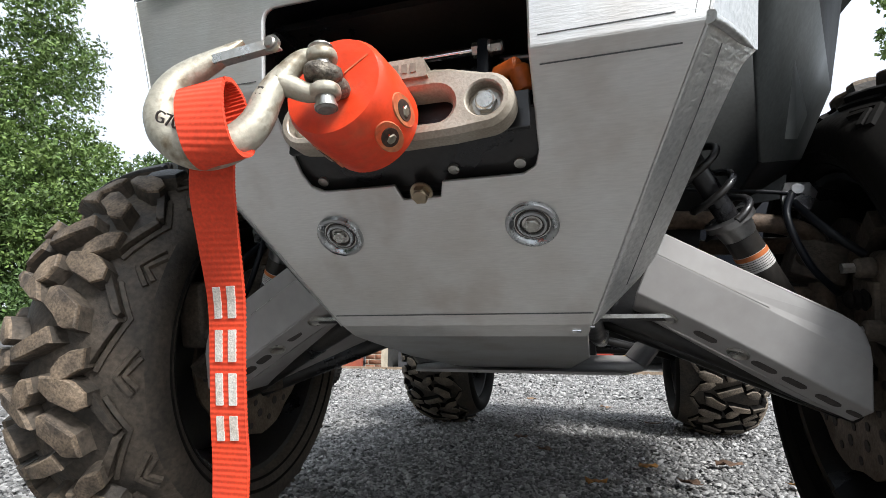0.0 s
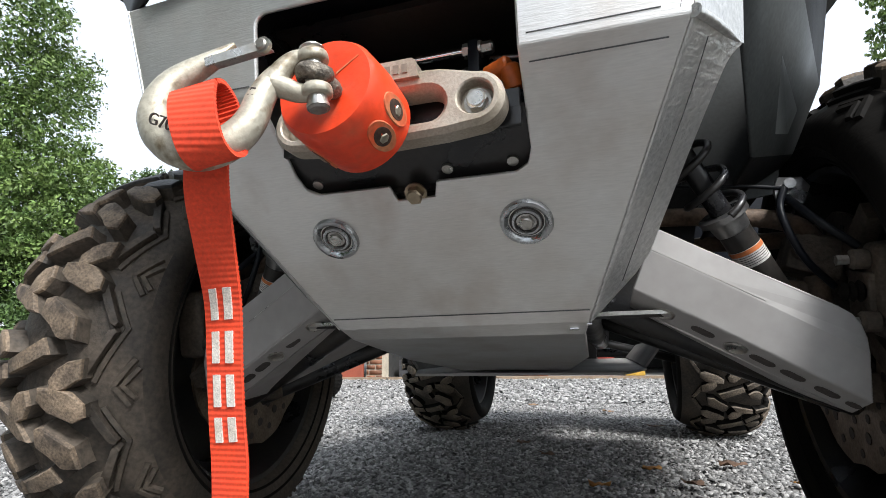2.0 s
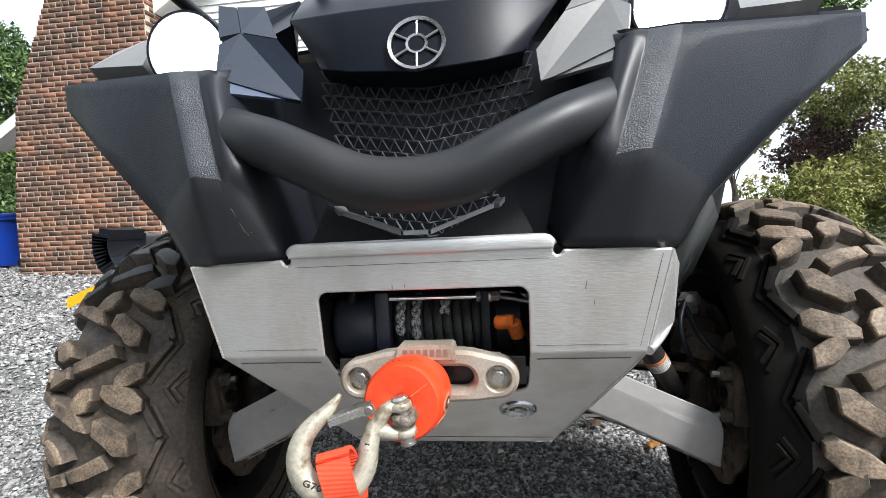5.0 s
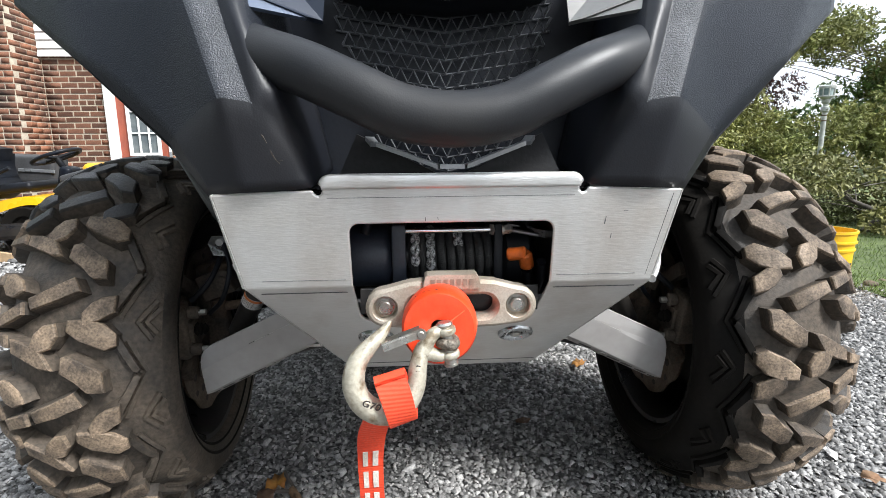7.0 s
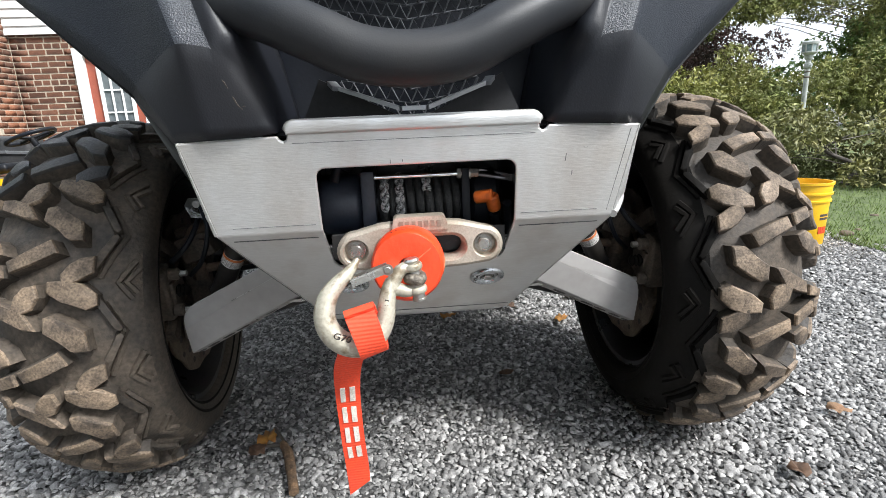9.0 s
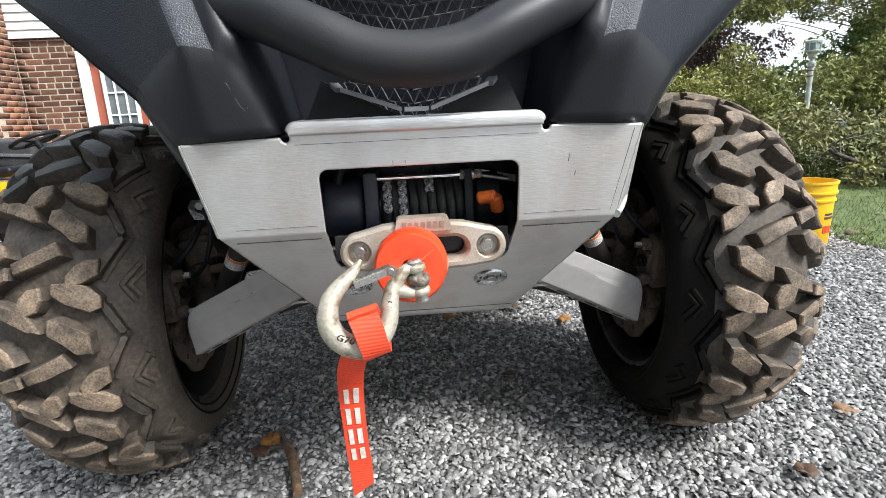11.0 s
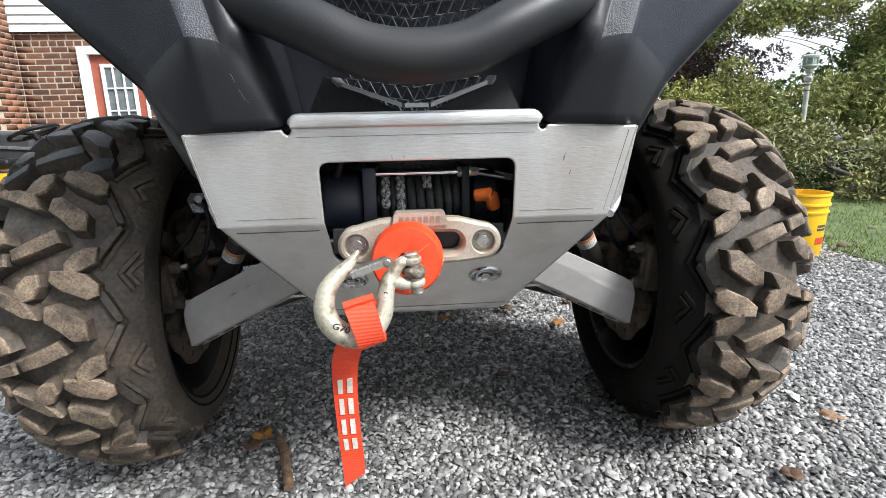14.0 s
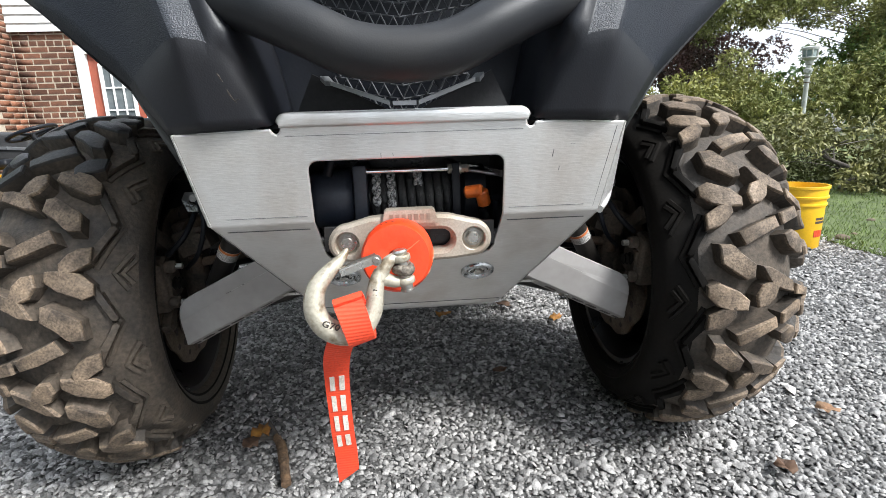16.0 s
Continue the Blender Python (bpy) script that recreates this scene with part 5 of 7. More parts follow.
left_wheel = wheel("front_wheel", FRONT_R, FRONT_W, "front wheel with worn mud tyre", quad, -5.5, sign=-1, dark_arc=(50, 130), base=RUBBER_DUSTY, inner=RUBBER)
brake_parts(left_wheel, 1, FRONT_W / 2)
left_wheel.matrix_basis = pose(-FRONT_X, FRONT_Y, FRONT_R - 0.007, 0, 0, 3)
right_wheel = wheel("front_wheel", 0.316, FRONT_W, "front wheel with worn mud tyre", quad, 15.0, sign=1, shade_inside=0.30)
brake_parts(right_wheel, -1, FRONT_W / 2)
right_wheel.matrix_basis = pose(0.485, 0.425, 0.309, 0, 0, -1)
rear = wheel("rear_wheel", 0.312, 0.275, "rear wheel with wide mud tyre", quad, 8.0, sign=-1, split=False)
rear.matrix_basis = pose(-0.50, 1.93, 0.306)
copy_thing(rear, pose(0.50, 1.93, 0.306, 0, 0, 180))
bm = bmesh.new()
add_rod(bm, (-0.45, 1.93, 0.306), (0.45, 1.93, 0.306), 0.018, 14)
add_tube(bm, [(-0.42, 1.90, 0.27), (-0.13, 1.70, 0.34)], 0.016, 10)
add_tube(bm, [(0.42, 1.90, 0.27), (0.13, 1.70, 0.34)], 0.016, 10)
bevel(add_box(bm, (0, 1.93, 0.33), (0.20, 0.22, 0.14)), 0.03)
part("rear_axle", bm, BLACK_STEEL, quad, smooth=40)
# ---- winch hook, rope stopper and pull strap ----
# stopper: split orange rubber cylinder with drilled sides
stopper = empty("rope_stopper", "orange rubber rope stopper against the fairlead", "rope stopper", (-0.016, -0.03, 0.452))
ax0, ax1 = Vector((-0.012, 0.000, 0.452)), Vector((-0.016, -0.056, 0.457))
m, ln = along(ax0, ax1)
bm = bmesh.new()
add_lathe(bm, [(0.006, 0), (0.032, 0), (0.0350, 0.003), (0.0365, ln * 0.5), (0.0350, ln - 0.005), (0.0325, ln - 0.001), (0.012, ln), (0.0085, ln - 0.001), (0.007, ln - 0.01)], m, 44)
body = part("stopper_body", bm, ORANGE, stopper, smooth=40)
# flat dark discs carry the shade inside the uncut bolt holes
mat_hole = mat("shaded_hole_rubber", (0.075, 0.030, 0.016), 0.8, 0, (0.04, 0.022, 0.014), 120, 0.5, 400, 0.3, 0.2)
for a, z in ((-10, 0.45), (-42, 0.45), (-125, 0.4), (-160, 0.4)):
    q = m @ Matrix.Rotation(radians(a), 4, "Z") @ Matrix.Translation((0.0357, 0, ln * z)) @ Matrix.Rotation(math.pi / 2, 4, "Y")
    bm = bmesh.new()
    add_lathe(bm, [(0.0, 0.0003), (0.0098, 0.0005), (0.0105, -0.0008)], q @ Matrix.Diagonal((1.6, 0.85, 1, 1)), 24)
    part("soiled_recess", bm, ORANGE_DIRT, body, "soiled side recess", smooth=40)
    bm = bmesh.new()
    add_lathe(bm, [(0.0, 0.0007), (0.0070, 0.0008), (0.0074, 0.0002)], q @ Matrix.Diagonal((1.25, 0.85, 1, 1)), 24)
    part("bolt_hole", bm, mat_hole, body, "dark disc for the shade in the bolt hole", smooth=40)
    bm = bmesh.new()
    add_lathe(bm, [(0.0, 0.0016), (0.0032, 0.0016), (0.0040, 0.0006)], q @ Matrix.Translation((0.0018, 0, 0)), 6)
    part("side_bolt", bm, ZINC_DULL, body, "dark bolt in the recess", smooth=40)
bm = bmesh.new()
add_box(bm, tuple(ax1 + Vector((0.0165, 0.0001, 0.0115))), (0.018, 0.001, 0.0009), (5, -36, 4))
part("split_line", bm, ORANGE_DIRT, body)
scuffs = random.Random(23)
for k in range(6):
    a = radians(64 + 12 * k + scuffs.uniform(-4, 4))
    q = m @ Vector((0.0346 * math.cos(a), 0.0346 * math.sin(a), ln - 0.0065 - 0.012 * scuffs.random()))
    e = m @ Vector((0.0352 * math.cos(a + 0.2), 0.0352 * math.sin(a + 0.2), ln - 0.010 - 0.012 * scuffs.random()))
    part("black_scuff", add_tube(bmesh.new(), [q, q.lerp(e, 0.5) + (m.to_3x3() @ Vector((0.0004 * math.cos(a), 0.0004 * math.sin(a), 0))), e], [0.0003, 0.0008, 0.0002], 6), INK, body)

# hook: forged in a plane that faces the front, hanging to one side
hook = empty("winch_hook", "tarnished zinc clevis hook with a spring latch", "hook", (-0.06, -0.09, 0.44))


def hk(x, z, d=0.0):
    """A place in the hook's plane: x across, z up, d towards the front."""
    return (x, -0.081 + (z - 0.45) * 0.24 + (x + 0.025) * 0.30 - d, z)


line = [(-0.030, 0.452), (-0.034, 0.444), (-0.037, 0.432), (-0.0385, 0.420), (-0.0425, 0.410), (-0.051, 0.4005), (-0.063, 0.3965), (-0.076, 0.400), (-0.087, 0.409), (-0.0935, 0.421), (-0.0945, 0.434), (-0.0905, 0.446), (-0.083, 0.455), (-0.074, 0.463), (-0.0665, 0.4705), (-0.0615, 0.4775)]
rad = [0.0075, 0.0082, 0.0092, 0.0098, 0.0104, 0.0112, 0.0116, 0.0118, 0.0116, 0.0112, 0.0106, 0.0096, 0.0084, 0.0068, 0.0048, 0.0022]
line = [(-0.030 + (x + 0.030) * 0.93, 0.452 + (z - 0.452) * 0.93) for x, z in line]
pts = spline([hk(*p) for p in line], 5)
rr = [0.88 * float(np.interp(i / 5, range(len(rad)), rad)) for i in range(len(pts))]
bm = bmesh.new()
add_tube(bm, pts, rr, 18)
forged = part("hook_body", bm, ZINC, hook, smooth=60)
THIMBLE = mat("soiled_thimble", (0.23, 0.20, 0.16), 0.6, 0.5, (0.10, 0.085, 0.07), 160, 0.5, 500, 0.35, 0.5, 400)
# clevis: the shank forks into two rounded ears round the rope eye
bm = bmesh.new()
PIN = Vector(hk(-0.0095, 0.4515))
tilt_ = Vector((0.16, 0, -1)).normalized()
for sgn in (-1, 1):
    eye_ = PIN + tilt_ * (0.0112 * sgn)
    fork = spline([hk(-0.0315, 0.4455), Vector(hk(-0.0265, 0.449)) + tilt_ * (0.0055 * sgn), Vector(hk(-0.019, 0.451)) + tilt_ * (0.0108 * sgn), eye_], 5)
    add_tube(bm, fork, [0.0072 - 0.0022 * q / (len(fork) - 1) for q in range(len(fork))], 14)
    mm, _ = along(eye_ - tilt_ * 0.0042, eye_ + tilt_ * 0.0042)
    add_lathe(bm, [(0, 0.0008), (0.0078, 0.0008), (0.0090, 0.0020), (0.0093, 0.0042), (0.0090, 0.0064), (0.0078, 0.0076), (0, 0.0076)], mm, 24)
part("clevis", bm, ZINC, hook, smooth=60)
bm = bmesh.new()
add_rod(bm, PIN - tilt_ * 0.0190, PIN + tilt_ * 0.0225, 0.0058, 20, chamfer=0.0012)
add_rod(bm, PIN - tilt_ * 0.0192, PIN - tilt_ * 0.0150, 0.0074, 20, chamfer=0.0018)
add_lathe(bm, [(0.0058, 0.0405), (0.0066, 0.0405), (0.0066, 0.0385), (0.0058, 0.0385)], along(PIN - tilt_ * 0.0190, PIN + tilt_)[0], 20)
part("clevis_pin", bm, BOLT, hook, "bright clevis pin", smooth=40)
bm = bmesh.new()
add_tube(bm, [PIN + Vector((0.0062 * math.cos(t), 0.0062 * math.sin(t), 0.001 * math.sin(2 * t))) for t in np.linspace(0, math.tau, 20)[:-1]], 0.0052, 10, closed=True)
add_tube(bm, spline([PIN + Vector((0.002, 0.004, 0)), PIN + Vector((0.004, 0.014, -0.002)), ax1 + Vector((0, 0.01, 0))], 4), 0.0058, 10)
part("thimble", bm, THIMBLE, hook, "dirty rope thimble", smooth=60)
# spring latch
la, lb = Vector(hk(-0.0335, 0.4655, 0.012)), Vector(hk(-0.0655, 0.4565, 0.008))
bm = bmesh.new()
m, _ = along(la, lb)
d = (lb - la).normalized()
upv = Vector((-d.z, 0, d.x))
upv = upv if upv.z > 0 else -upv
add_sheet(bm, [[la + upv * 0.0030, la - upv * 0.0030, lb - upv * 0.0028, lb + upv * 0.0028]], 0.0014)
add_sheet(bm, [[la + upv * 0.0030, lb + upv * 0.0028, lb + upv * 0.0028 + Vector((0, 0.011, 0)), la + upv * 0.0030 + Vector((0, 0.011, 0))]], 0.0014)
bmesh.ops.recalc_face_normals(bm, faces=bm.faces)
add_rod(bm, la + Vector((0, 0.001, 0)), la + Vector((0, -0.0018, 0)), 0.0050, 22)
latch = part("latch", bm, BOLT, hook, "stamped spring latch", smooth=30)
bm = bmesh.new()
add_rod(bm, la + Vector((0, -0.0016, 0)), la + Vector((0, -0.0034, 0)), 0.0036, 18, chamfer=0.001)
part("rivet", bm, BOLT, latch, smooth=40)
# grade mark and stamped bars
curve = bpy.data.curves.new("grade_mark", "FONT")
curve.body, curve.size, curve.extrude = "G70", 0.0092, 0.0004
tmp = new("grade_mark", curve)
dg = bpy.context.evaluated_depsgraph_get()
me = bpy.data.meshes.new_from_object(tmp.evaluated_get(dg))
bpy.data.objects.remove(tmp)
me.materials.append(INK)
mark = new("grade_mark", me)
mark.parent = forged
mark.matrix_parent_inverse = Matrix()
mark.matrix_basis = Matrix.Translation(hk(-0.0835, 0.4150, 0.0102)) @ pose(0, 0, 0, 103, 0, 0) @ pose(0, 0, 0, 0, 0, -24)
bm = bmesh.new()
for k in range(3):
    p = Vector(hk(-0.0360 - k * 0.0006, 0.4375 - k * 0.0046, 0.0078))
    add_box(bm, p, (0.0035, 0.0006, 0.0022), (0, 15, 0))
part("stamped_bars", bm, INK, forged, "illegible stamped marks")

# strap: webbing looped over the hook and hanging down
strap = empty("pull_strap", "orange webbing pull strap looped on the hook", "strap", (-0.07, -0.1, 0.40))


def ribbon(bm, rows, thick=0.0022):
    """A band given by pairs of edge points, with thickness and ribs across."""
    rows = [(Vector(a), Vector(b)) for a, b in rows]
    fr, bk = [], []
    for i, (a, b) in enumerate(rows):
        a0, b0 = rows[max(i - 1, 0)]
        a1, b1 = rows[min(i + 1, len(rows) - 1)]
        nrm = (b - a).cross(((a1 + b1) - (a0 + b0))).normalized()
        rib = 0.0009 if i % 2 else 0.0
        fr.append((bm.verts.new(a + nrm * (thick / 2 + rib)), bm.verts.new(b + nrm * (thick / 2 + rib))))
        bk.append((bm.verts.new(a - nrm * (thick / 2)), bm.verts.new(b - nrm * (thick / 2))))
    for i in range(len(rows) - 1):
        bm.faces.new((fr[i][0], fr[i][1], fr[i + 1][1], fr[i + 1][0]))
        bm.faces.new((bk[i][0], bk[i + 1][0], bk[i + 1][1], bk[i][1]))
        bm.faces.new((fr[i][0], fr[i + 1][0], bk[i + 1][0], bk[i][0]))
        bm.faces.new((fr[i][1], bk[i][1], bk[i + 1][1], fr[i + 1][1]))
    for i in (0, len(rows) - 1):
        bm.faces.new((fr[i][0], fr[i][1], bk[i][1], bk[i][0]))
    return bm


def band(keys, steps=10):
    a = spline([k[0] for k in keys], steps)
    b = spline([k[1] for k in keys], steps)
    return list(zip(a, b))


# loop round the hook's bend
loop = [((-0.0685, -0.1120, 0.4355), (-0.0435, -0.1060, 0.4425)), ((-0.0640, -0.1190, 0.4225), (-0.0395, -0.1125, 0.4295)), ((-0.0600, -0.1200, 0.4060), (-0.0365, -0.1130, 0.4130)), ((-0.0580, -0.1125, 0.3920), (-0.0350, -0.1060, 0.3995)), ((-0.0575, -0.0990, 0.3870), (-0.0345, -0.0935, 0.3945)), ((-0.0590, -0.0855, 0.3935), (-0.0350, -0.0810, 0.4010)), ((-0.0640, -0.0815, 0.4110), (-0.0395, -0.0770, 0.4180)), ((-0.0685, -0.0870, 0.4310), (-0.0430, -0.0820, 0.4380)), ((-0.0705, -0.0990, 0.4400), (-0.0450, -0.0930, 0.4470)), ((-0.0690, -0.1100, 0.4370), (-0.0440, -0.1040, 0.4440))]
bm = bmesh.new()
loop = [tuple((x - 0.003, -0.106 + (y + 0.098) * 0.70, 0.4145 + (z - 0.4165) * 0.82) for x, y, z in pair) for pair in loop]
ribbon(bm, band(loop, 13))
part("strap_loop", bm, STRAP, strap, "ribbed orange webbing loop")
hang = [((-0.076, -0.098, 0.408), (-0.050, -0.095, 0.410)), ((-0.085, -0.086, 0.385), (-0.058, -0.083, 0.388)), ((-0.0935, -0.066, 0.358), (-0.067, -0.064, 0.360)), ((-0.0965, -0.050, 0.325), (-0.0715, -0.049, 0.326)), ((-0.0965, -0.044, 0.290), (-0.0725, -0.043, 0.290)),
        ((-0.096, -0.039, 0.255), (-0.072, -0.038, 0.256)), ((-0.095, -0.035, 0.228), (-0.071, -0.034, 0.232)), ((-0.094, -0.032, 0.193), (-0.071, -0.032, 0.209))]
rows_ = band(hang, 26)
bm = bmesh.new()
ribbon(bm, rows_)
tail = part("strap_tail", bm, STRAP, strap, "hanging webbing tail")
# woven pale marks along the tail: plain blocks in place of lettering
for k in range(4):
    for lo_, hi_ in ((0.20, 0.40), (0.58, 0.80)):
        i0 = 71 + k * 19
        rws = []
        for a, b in rows_[i0:i0 + 15]:
            out_ = (b - a).cross(Vector((0, 0, -1))).normalized() * 0.0018
            out_ = out_ if out_.y < 0 else -out_
            rws.append((a.lerp(b, lo_) + out_, a.lerp(b, hi_) + out_))
        part("woven_bar", ribbon(bmesh.new(), rws, 0.0006), WHITE_THREAD, tail, "white woven bar of lettering")
# ---- foliage ----
def leaf_mat(name, col, col2):
    return mat(name, col, 0.55, 0, col2, 1.6, 0.5, 30, 0.2, 0.0, per_island=0.45, specular=0.35)


LEAF = leaf_mat("green_leaves", (0.140, 0.205, 0.052), (0.080, 0.140, 0.036))
LEAF_DEEP = leaf_mat("deep_green_leaves", (0.090, 0.150, 0.042), (0.058, 0.105, 0.032))
LEAF_SHRUB = leaf_mat("olive_leaves", (0.205, 0.195, 0.070), (0.105, 0.12, 0.045))
LEAF_YELLOW = leaf_mat("yellowing_leaves", (0.24, 0.23, 0.06), (0.14, 0.16, 0.04))
LEAF_RED = leaf_mat("purple_leaves", (0.105, 0.050, 0.045), (0.060, 0.042, 0.034))
LEAF_LIGHT = leaf_mat("light_green_leaves", (0.255, 0.250, 0.078), (0.130, 0.155, 0.045))
BARK = mat("grey_bark", (0.11, 0.095, 0.08), 0.9, 0, (0.06, 0.05, 0.042), 14, 0.5, 90, 0.3, 0.8, 60)


def leaves(name, lumps, count, size, material, seed, parent=None, label="", long=1.8, shell=0.45):
    """Leaf blades scattered through ellipsoid lumps (centre, radii), thicker towards their outsides, with gaps."""
    rng = np.random.default_rng(seed)
    lumps = [(np.array(c, float), np.array(r, float)) for c, r in lumps]
    vol = np.array([np.prod(r) ** (2 / 3) for _, r in lumps])
    pick = rng.choice(len(lumps), count, p=vol / vol.sum())
    c = np.array([l[0] for l in lumps])[pick]
    r = np.array([l[1] for l in lumps])[pick]
    d = rng.normal(size=(count, 3))
    d /= np.linalg.norm(d, axis=1, keepdims=True)
    twig = rng.normal(size=(60, 3))
    twig /= np.linalg.norm(twig, axis=1, keepdims=True)
    near = twig[(d @ twig.T).argmax(1)]
    d = d * 0.45 + near * 0.55
    p = c + d * r * (1 - shell * rng.random((count, 1)) ** 1.5) * (0.86 + 0.28 * rng.random((count, 1)))
    keep = p[:, 2] > 0.02
    p, d = p[keep], d[keep]
    n = len(p)
    ax = rng.normal(size=(n, 3)) + d * 0.7 + np.array([0, 0, -0.35])
    ax /= np.linalg.norm(ax, axis=1, keepdims=True)
    sd = np.cross(ax, rng.normal(size=(n, 3)))
    sd /= np.linalg.norm(sd, axis=1, keepdims=True)
    nm = np.cross(ax, sd)
    s = size * (0.6 + 0.8 * rng.random((n, 1)))
    v = np.stack([p - ax * s * long / 2, p + sd * s * 0.42 + nm * s * 0.12, p + ax * s * long / 2, p - sd * s * 0.42 + nm * s * 0.12], 1).reshape(-1, 3)
    i = np.arange(n)[:, None] * 4
    f = np.concatenate([i + [0, 1, 2], i + [0, 2, 3]], 1).reshape(-1, 3)
    return from_arrays(name, v, f, material, parent, label)


def limbs(base, tips, r0, seed, droop=0.0):
    """A tapered trunk with limbs to the tips."""
    rng = random.Random(seed)
    bm = bmesh.new()
    top = max(t[2] for t in tips)
    spine = spline([base, (base[0] + 0.1, base[1], base[2] + top * 0.3), (base[0] - 0.1, base[1] + 0.1, base[2] + top * 0.6), (base[0], base[1], base[2] + top * 0.85)], 5)
    add_tube(bm, spine, [r0 * (1 - 0.85 * k / (len(spine) - 1)) for k in range(len(spine))], 9)
    for t in tips:
        k = min(len(spine) - 2, int(len(spine) * (0.25 + 0.6 * rng.random())))
        s, t = spine[k], Vector(t)
        mid = s.lerp(t, 0.5) + Vector((rng.uniform(-0.3, 0.3), rng.uniform(-0.3, 0.3), 0.25)) * (t - s).length * 0.3
        line = spline([s, mid, t], 5)
        rr = r0 * 0.16
        add_tube(bm, line, [rr * (1 - 0.85 * q / (len(line) - 1)) for q in range(len(line))], 6)
    return bm


def tree(label, base, lumps, count, size, material, seed, r0=0.2):
    t = empty("tree", label, "tree", base)
    part("trunk", limbs(base, [c for c, _ in lumps[:16]], r0, seed), BARK, t, "grey-brown trunk and limbs", smooth=60)
    crown = leaves("crown", lumps, count, size, material, seed, None, "uneven leafy crown")
    crown.parent, crown.matrix_parent_inverse = t, Matrix.Translation(-Vector(base))
    return t


def heap(centre, size, n, r, seed, flat=0.8):
    """Lumps packed into a rough ellipsoid."""
    rng = random.Random(seed)
    res = []
    for _ in range(n):
        while True:
            p = [rng.uniform(-1, 1) for _ in range(3)]
            if sum(q * q for q in p) <= 1:
                break
        k = r * rng.uniform(0.6, 1.25)
        res.append((tuple(c + q * s for c, q, s in zip(centre, p, size)), (k, k, k * flat)))
    return res


# tall trees beyond the drive
def cone_lumps(cx, cy, z0, z1, r0, r1, n, seed):
    rng = random.Random(seed)
    res = []
    for k in range(n):
        t = (k + rng.random()) / n
        rad = r0 + (r1 - r0) * t
        a = rng.uniform(0, math.tau)
        q = rad * rng.uniform(0.25, 0.9)
        s = rad * rng.uniform(0.34, 0.55) + 0.3
        res.append(((cx + q * math.cos(a), cy + q * math.sin(a), z0 + (z1 - z0) * t), (s, s, s * 0.75)))
    return res


tree("large full green deciduous tree beyond the drive", (-23.6, 14.5, 0.6), cone_lumps(-23.6, 14.5, 2.2, 17.5, 5.6, 0.9, 54, 3), 70000, 0.105, LEAF, 3, 0.35)
tree("dark green tree standing behind the drive", (-21.0, 19.0, 0.6), cone_lumps(-21.0, 19.0, 2.0, 9.5, 4.2, 1.4, 30, 4), 36000, 0.105, LEAF_DEEP, 4, 0.3)
tree("tall green tree at the lawn's edge", (-25.0, 11.2, 0.8), cone_lumps(-25.0, 11.2, 1.5, 20.0, 5.2, 2.6, 48, 5), 60000, 0.11, LEAF, 5, 0.35)
tree("thin pale tree far behind the house", (-17.5, 24.0, 0.5), cone_lumps(-17.5, 24.0, 4.0, 11.0, 2.4, 1.0, 20, 6), 16000, 0.10, LEAF_SHRUB, 6, 0.2)
under = empty("hedge", "dense dark green undergrowth below the trees", "hedge", (-20, 13, 0.5))
o = leaves("undergrowth_leaves", heap((-21.5, 12.0, 1.4), (6.5, 3.5, 1.4), 34, 1.2, 7), 30000, 0.10, LEAF_DEEP, 7)
o.parent, o.matrix_parent_inverse = under, Matrix.Translation((20, -13, -0.5))

# shrubs and trees beside the parked quad
def shrub(label, base, lumps, count, size, material, seed, long=1.8, category="shrub"):
    t = empty("shrub", label, category, base)
    part("stem", limbs(base, [c for c, _ in lumps[:14]], 0.03, seed), BARK, t, smooth=60)
    o = leaves("foliage", lumps, count, size, material, seed, None, "", long)
    o.parent, o.matrix_parent_inverse = t, Matrix.Translation(-Vector(base))
    return t


shrub("low olive-green shrub behind the yellow bucket", (3.3, 3.1, 0.0), heap((3.55, 3.3, 0.22), (0.95, 0.75, 0.26), 34, 0.20, 11), 15000, 0.020, LEAF_SHRUB, 11, 2.4)
shrub("low flowering shrub at the gravel's edge", (4.5, 3.0, 0.0), heap((4.8, 2.7, 0.26), (0.9, 0.9, 0.26), 30, 0.22, 12), 12000, 0.022, LEAF_SHRUB, 12, 2.4)
shrub("broad-leaved evergreen shrub round the lamp post", (6.2, 8.4, 0.0), heap((6.4, 8.5, 0.85), (1.6, 0.6, 0.62), 34, 0.34, 13), 20000, 0.028, LEAF_LIGHT, 13, 3.4)
shrub("broad-leaved evergreen shrub in the hedge", (8.6, 8.2, 0.0), heap((9.0, 8.3, 0.85), (1.4, 0.8, 0.65), 30, 0.36, 14), 19000, 0.028, LEAF_LIGHT, 14, 3.4)
shrub("yellowing shrub in the hedge", (4.4, 7.4, 0.0), heap((4.3, 7.6, 0.62), (0.8, 0.6, 0.45), 22, 0.32, 15), 11000, 0.030, LEAF_YELLOW, 15, 2.4)
tree("purple-leaved tree behind the hedge", (6.2, 11.5, 0.0), heap((7.0, 11.2, 1.80), (1.35, 0.9, 0.62), 34, 0.42, 16), 14000, 0.040, LEAF_RED, 16, 0.12)
tree("light green tree with open branches over the hedge", (12.4, 11.0, 0.0), heap((6.2, 10.4, 2.62), (1.9, 1.2, 0.50), 30, 0.34, 17) + heap((9.7, 10.4, 2.55), (1.4, 1.2, 0.75), 32, 0.36, 37) + heap((7.9, 10.2, 2.95), (1.6, 1.0, 0.40), 22, 0.33, 38), 32000, 0.040, LEAF_LIGHT, 17, 0.09)
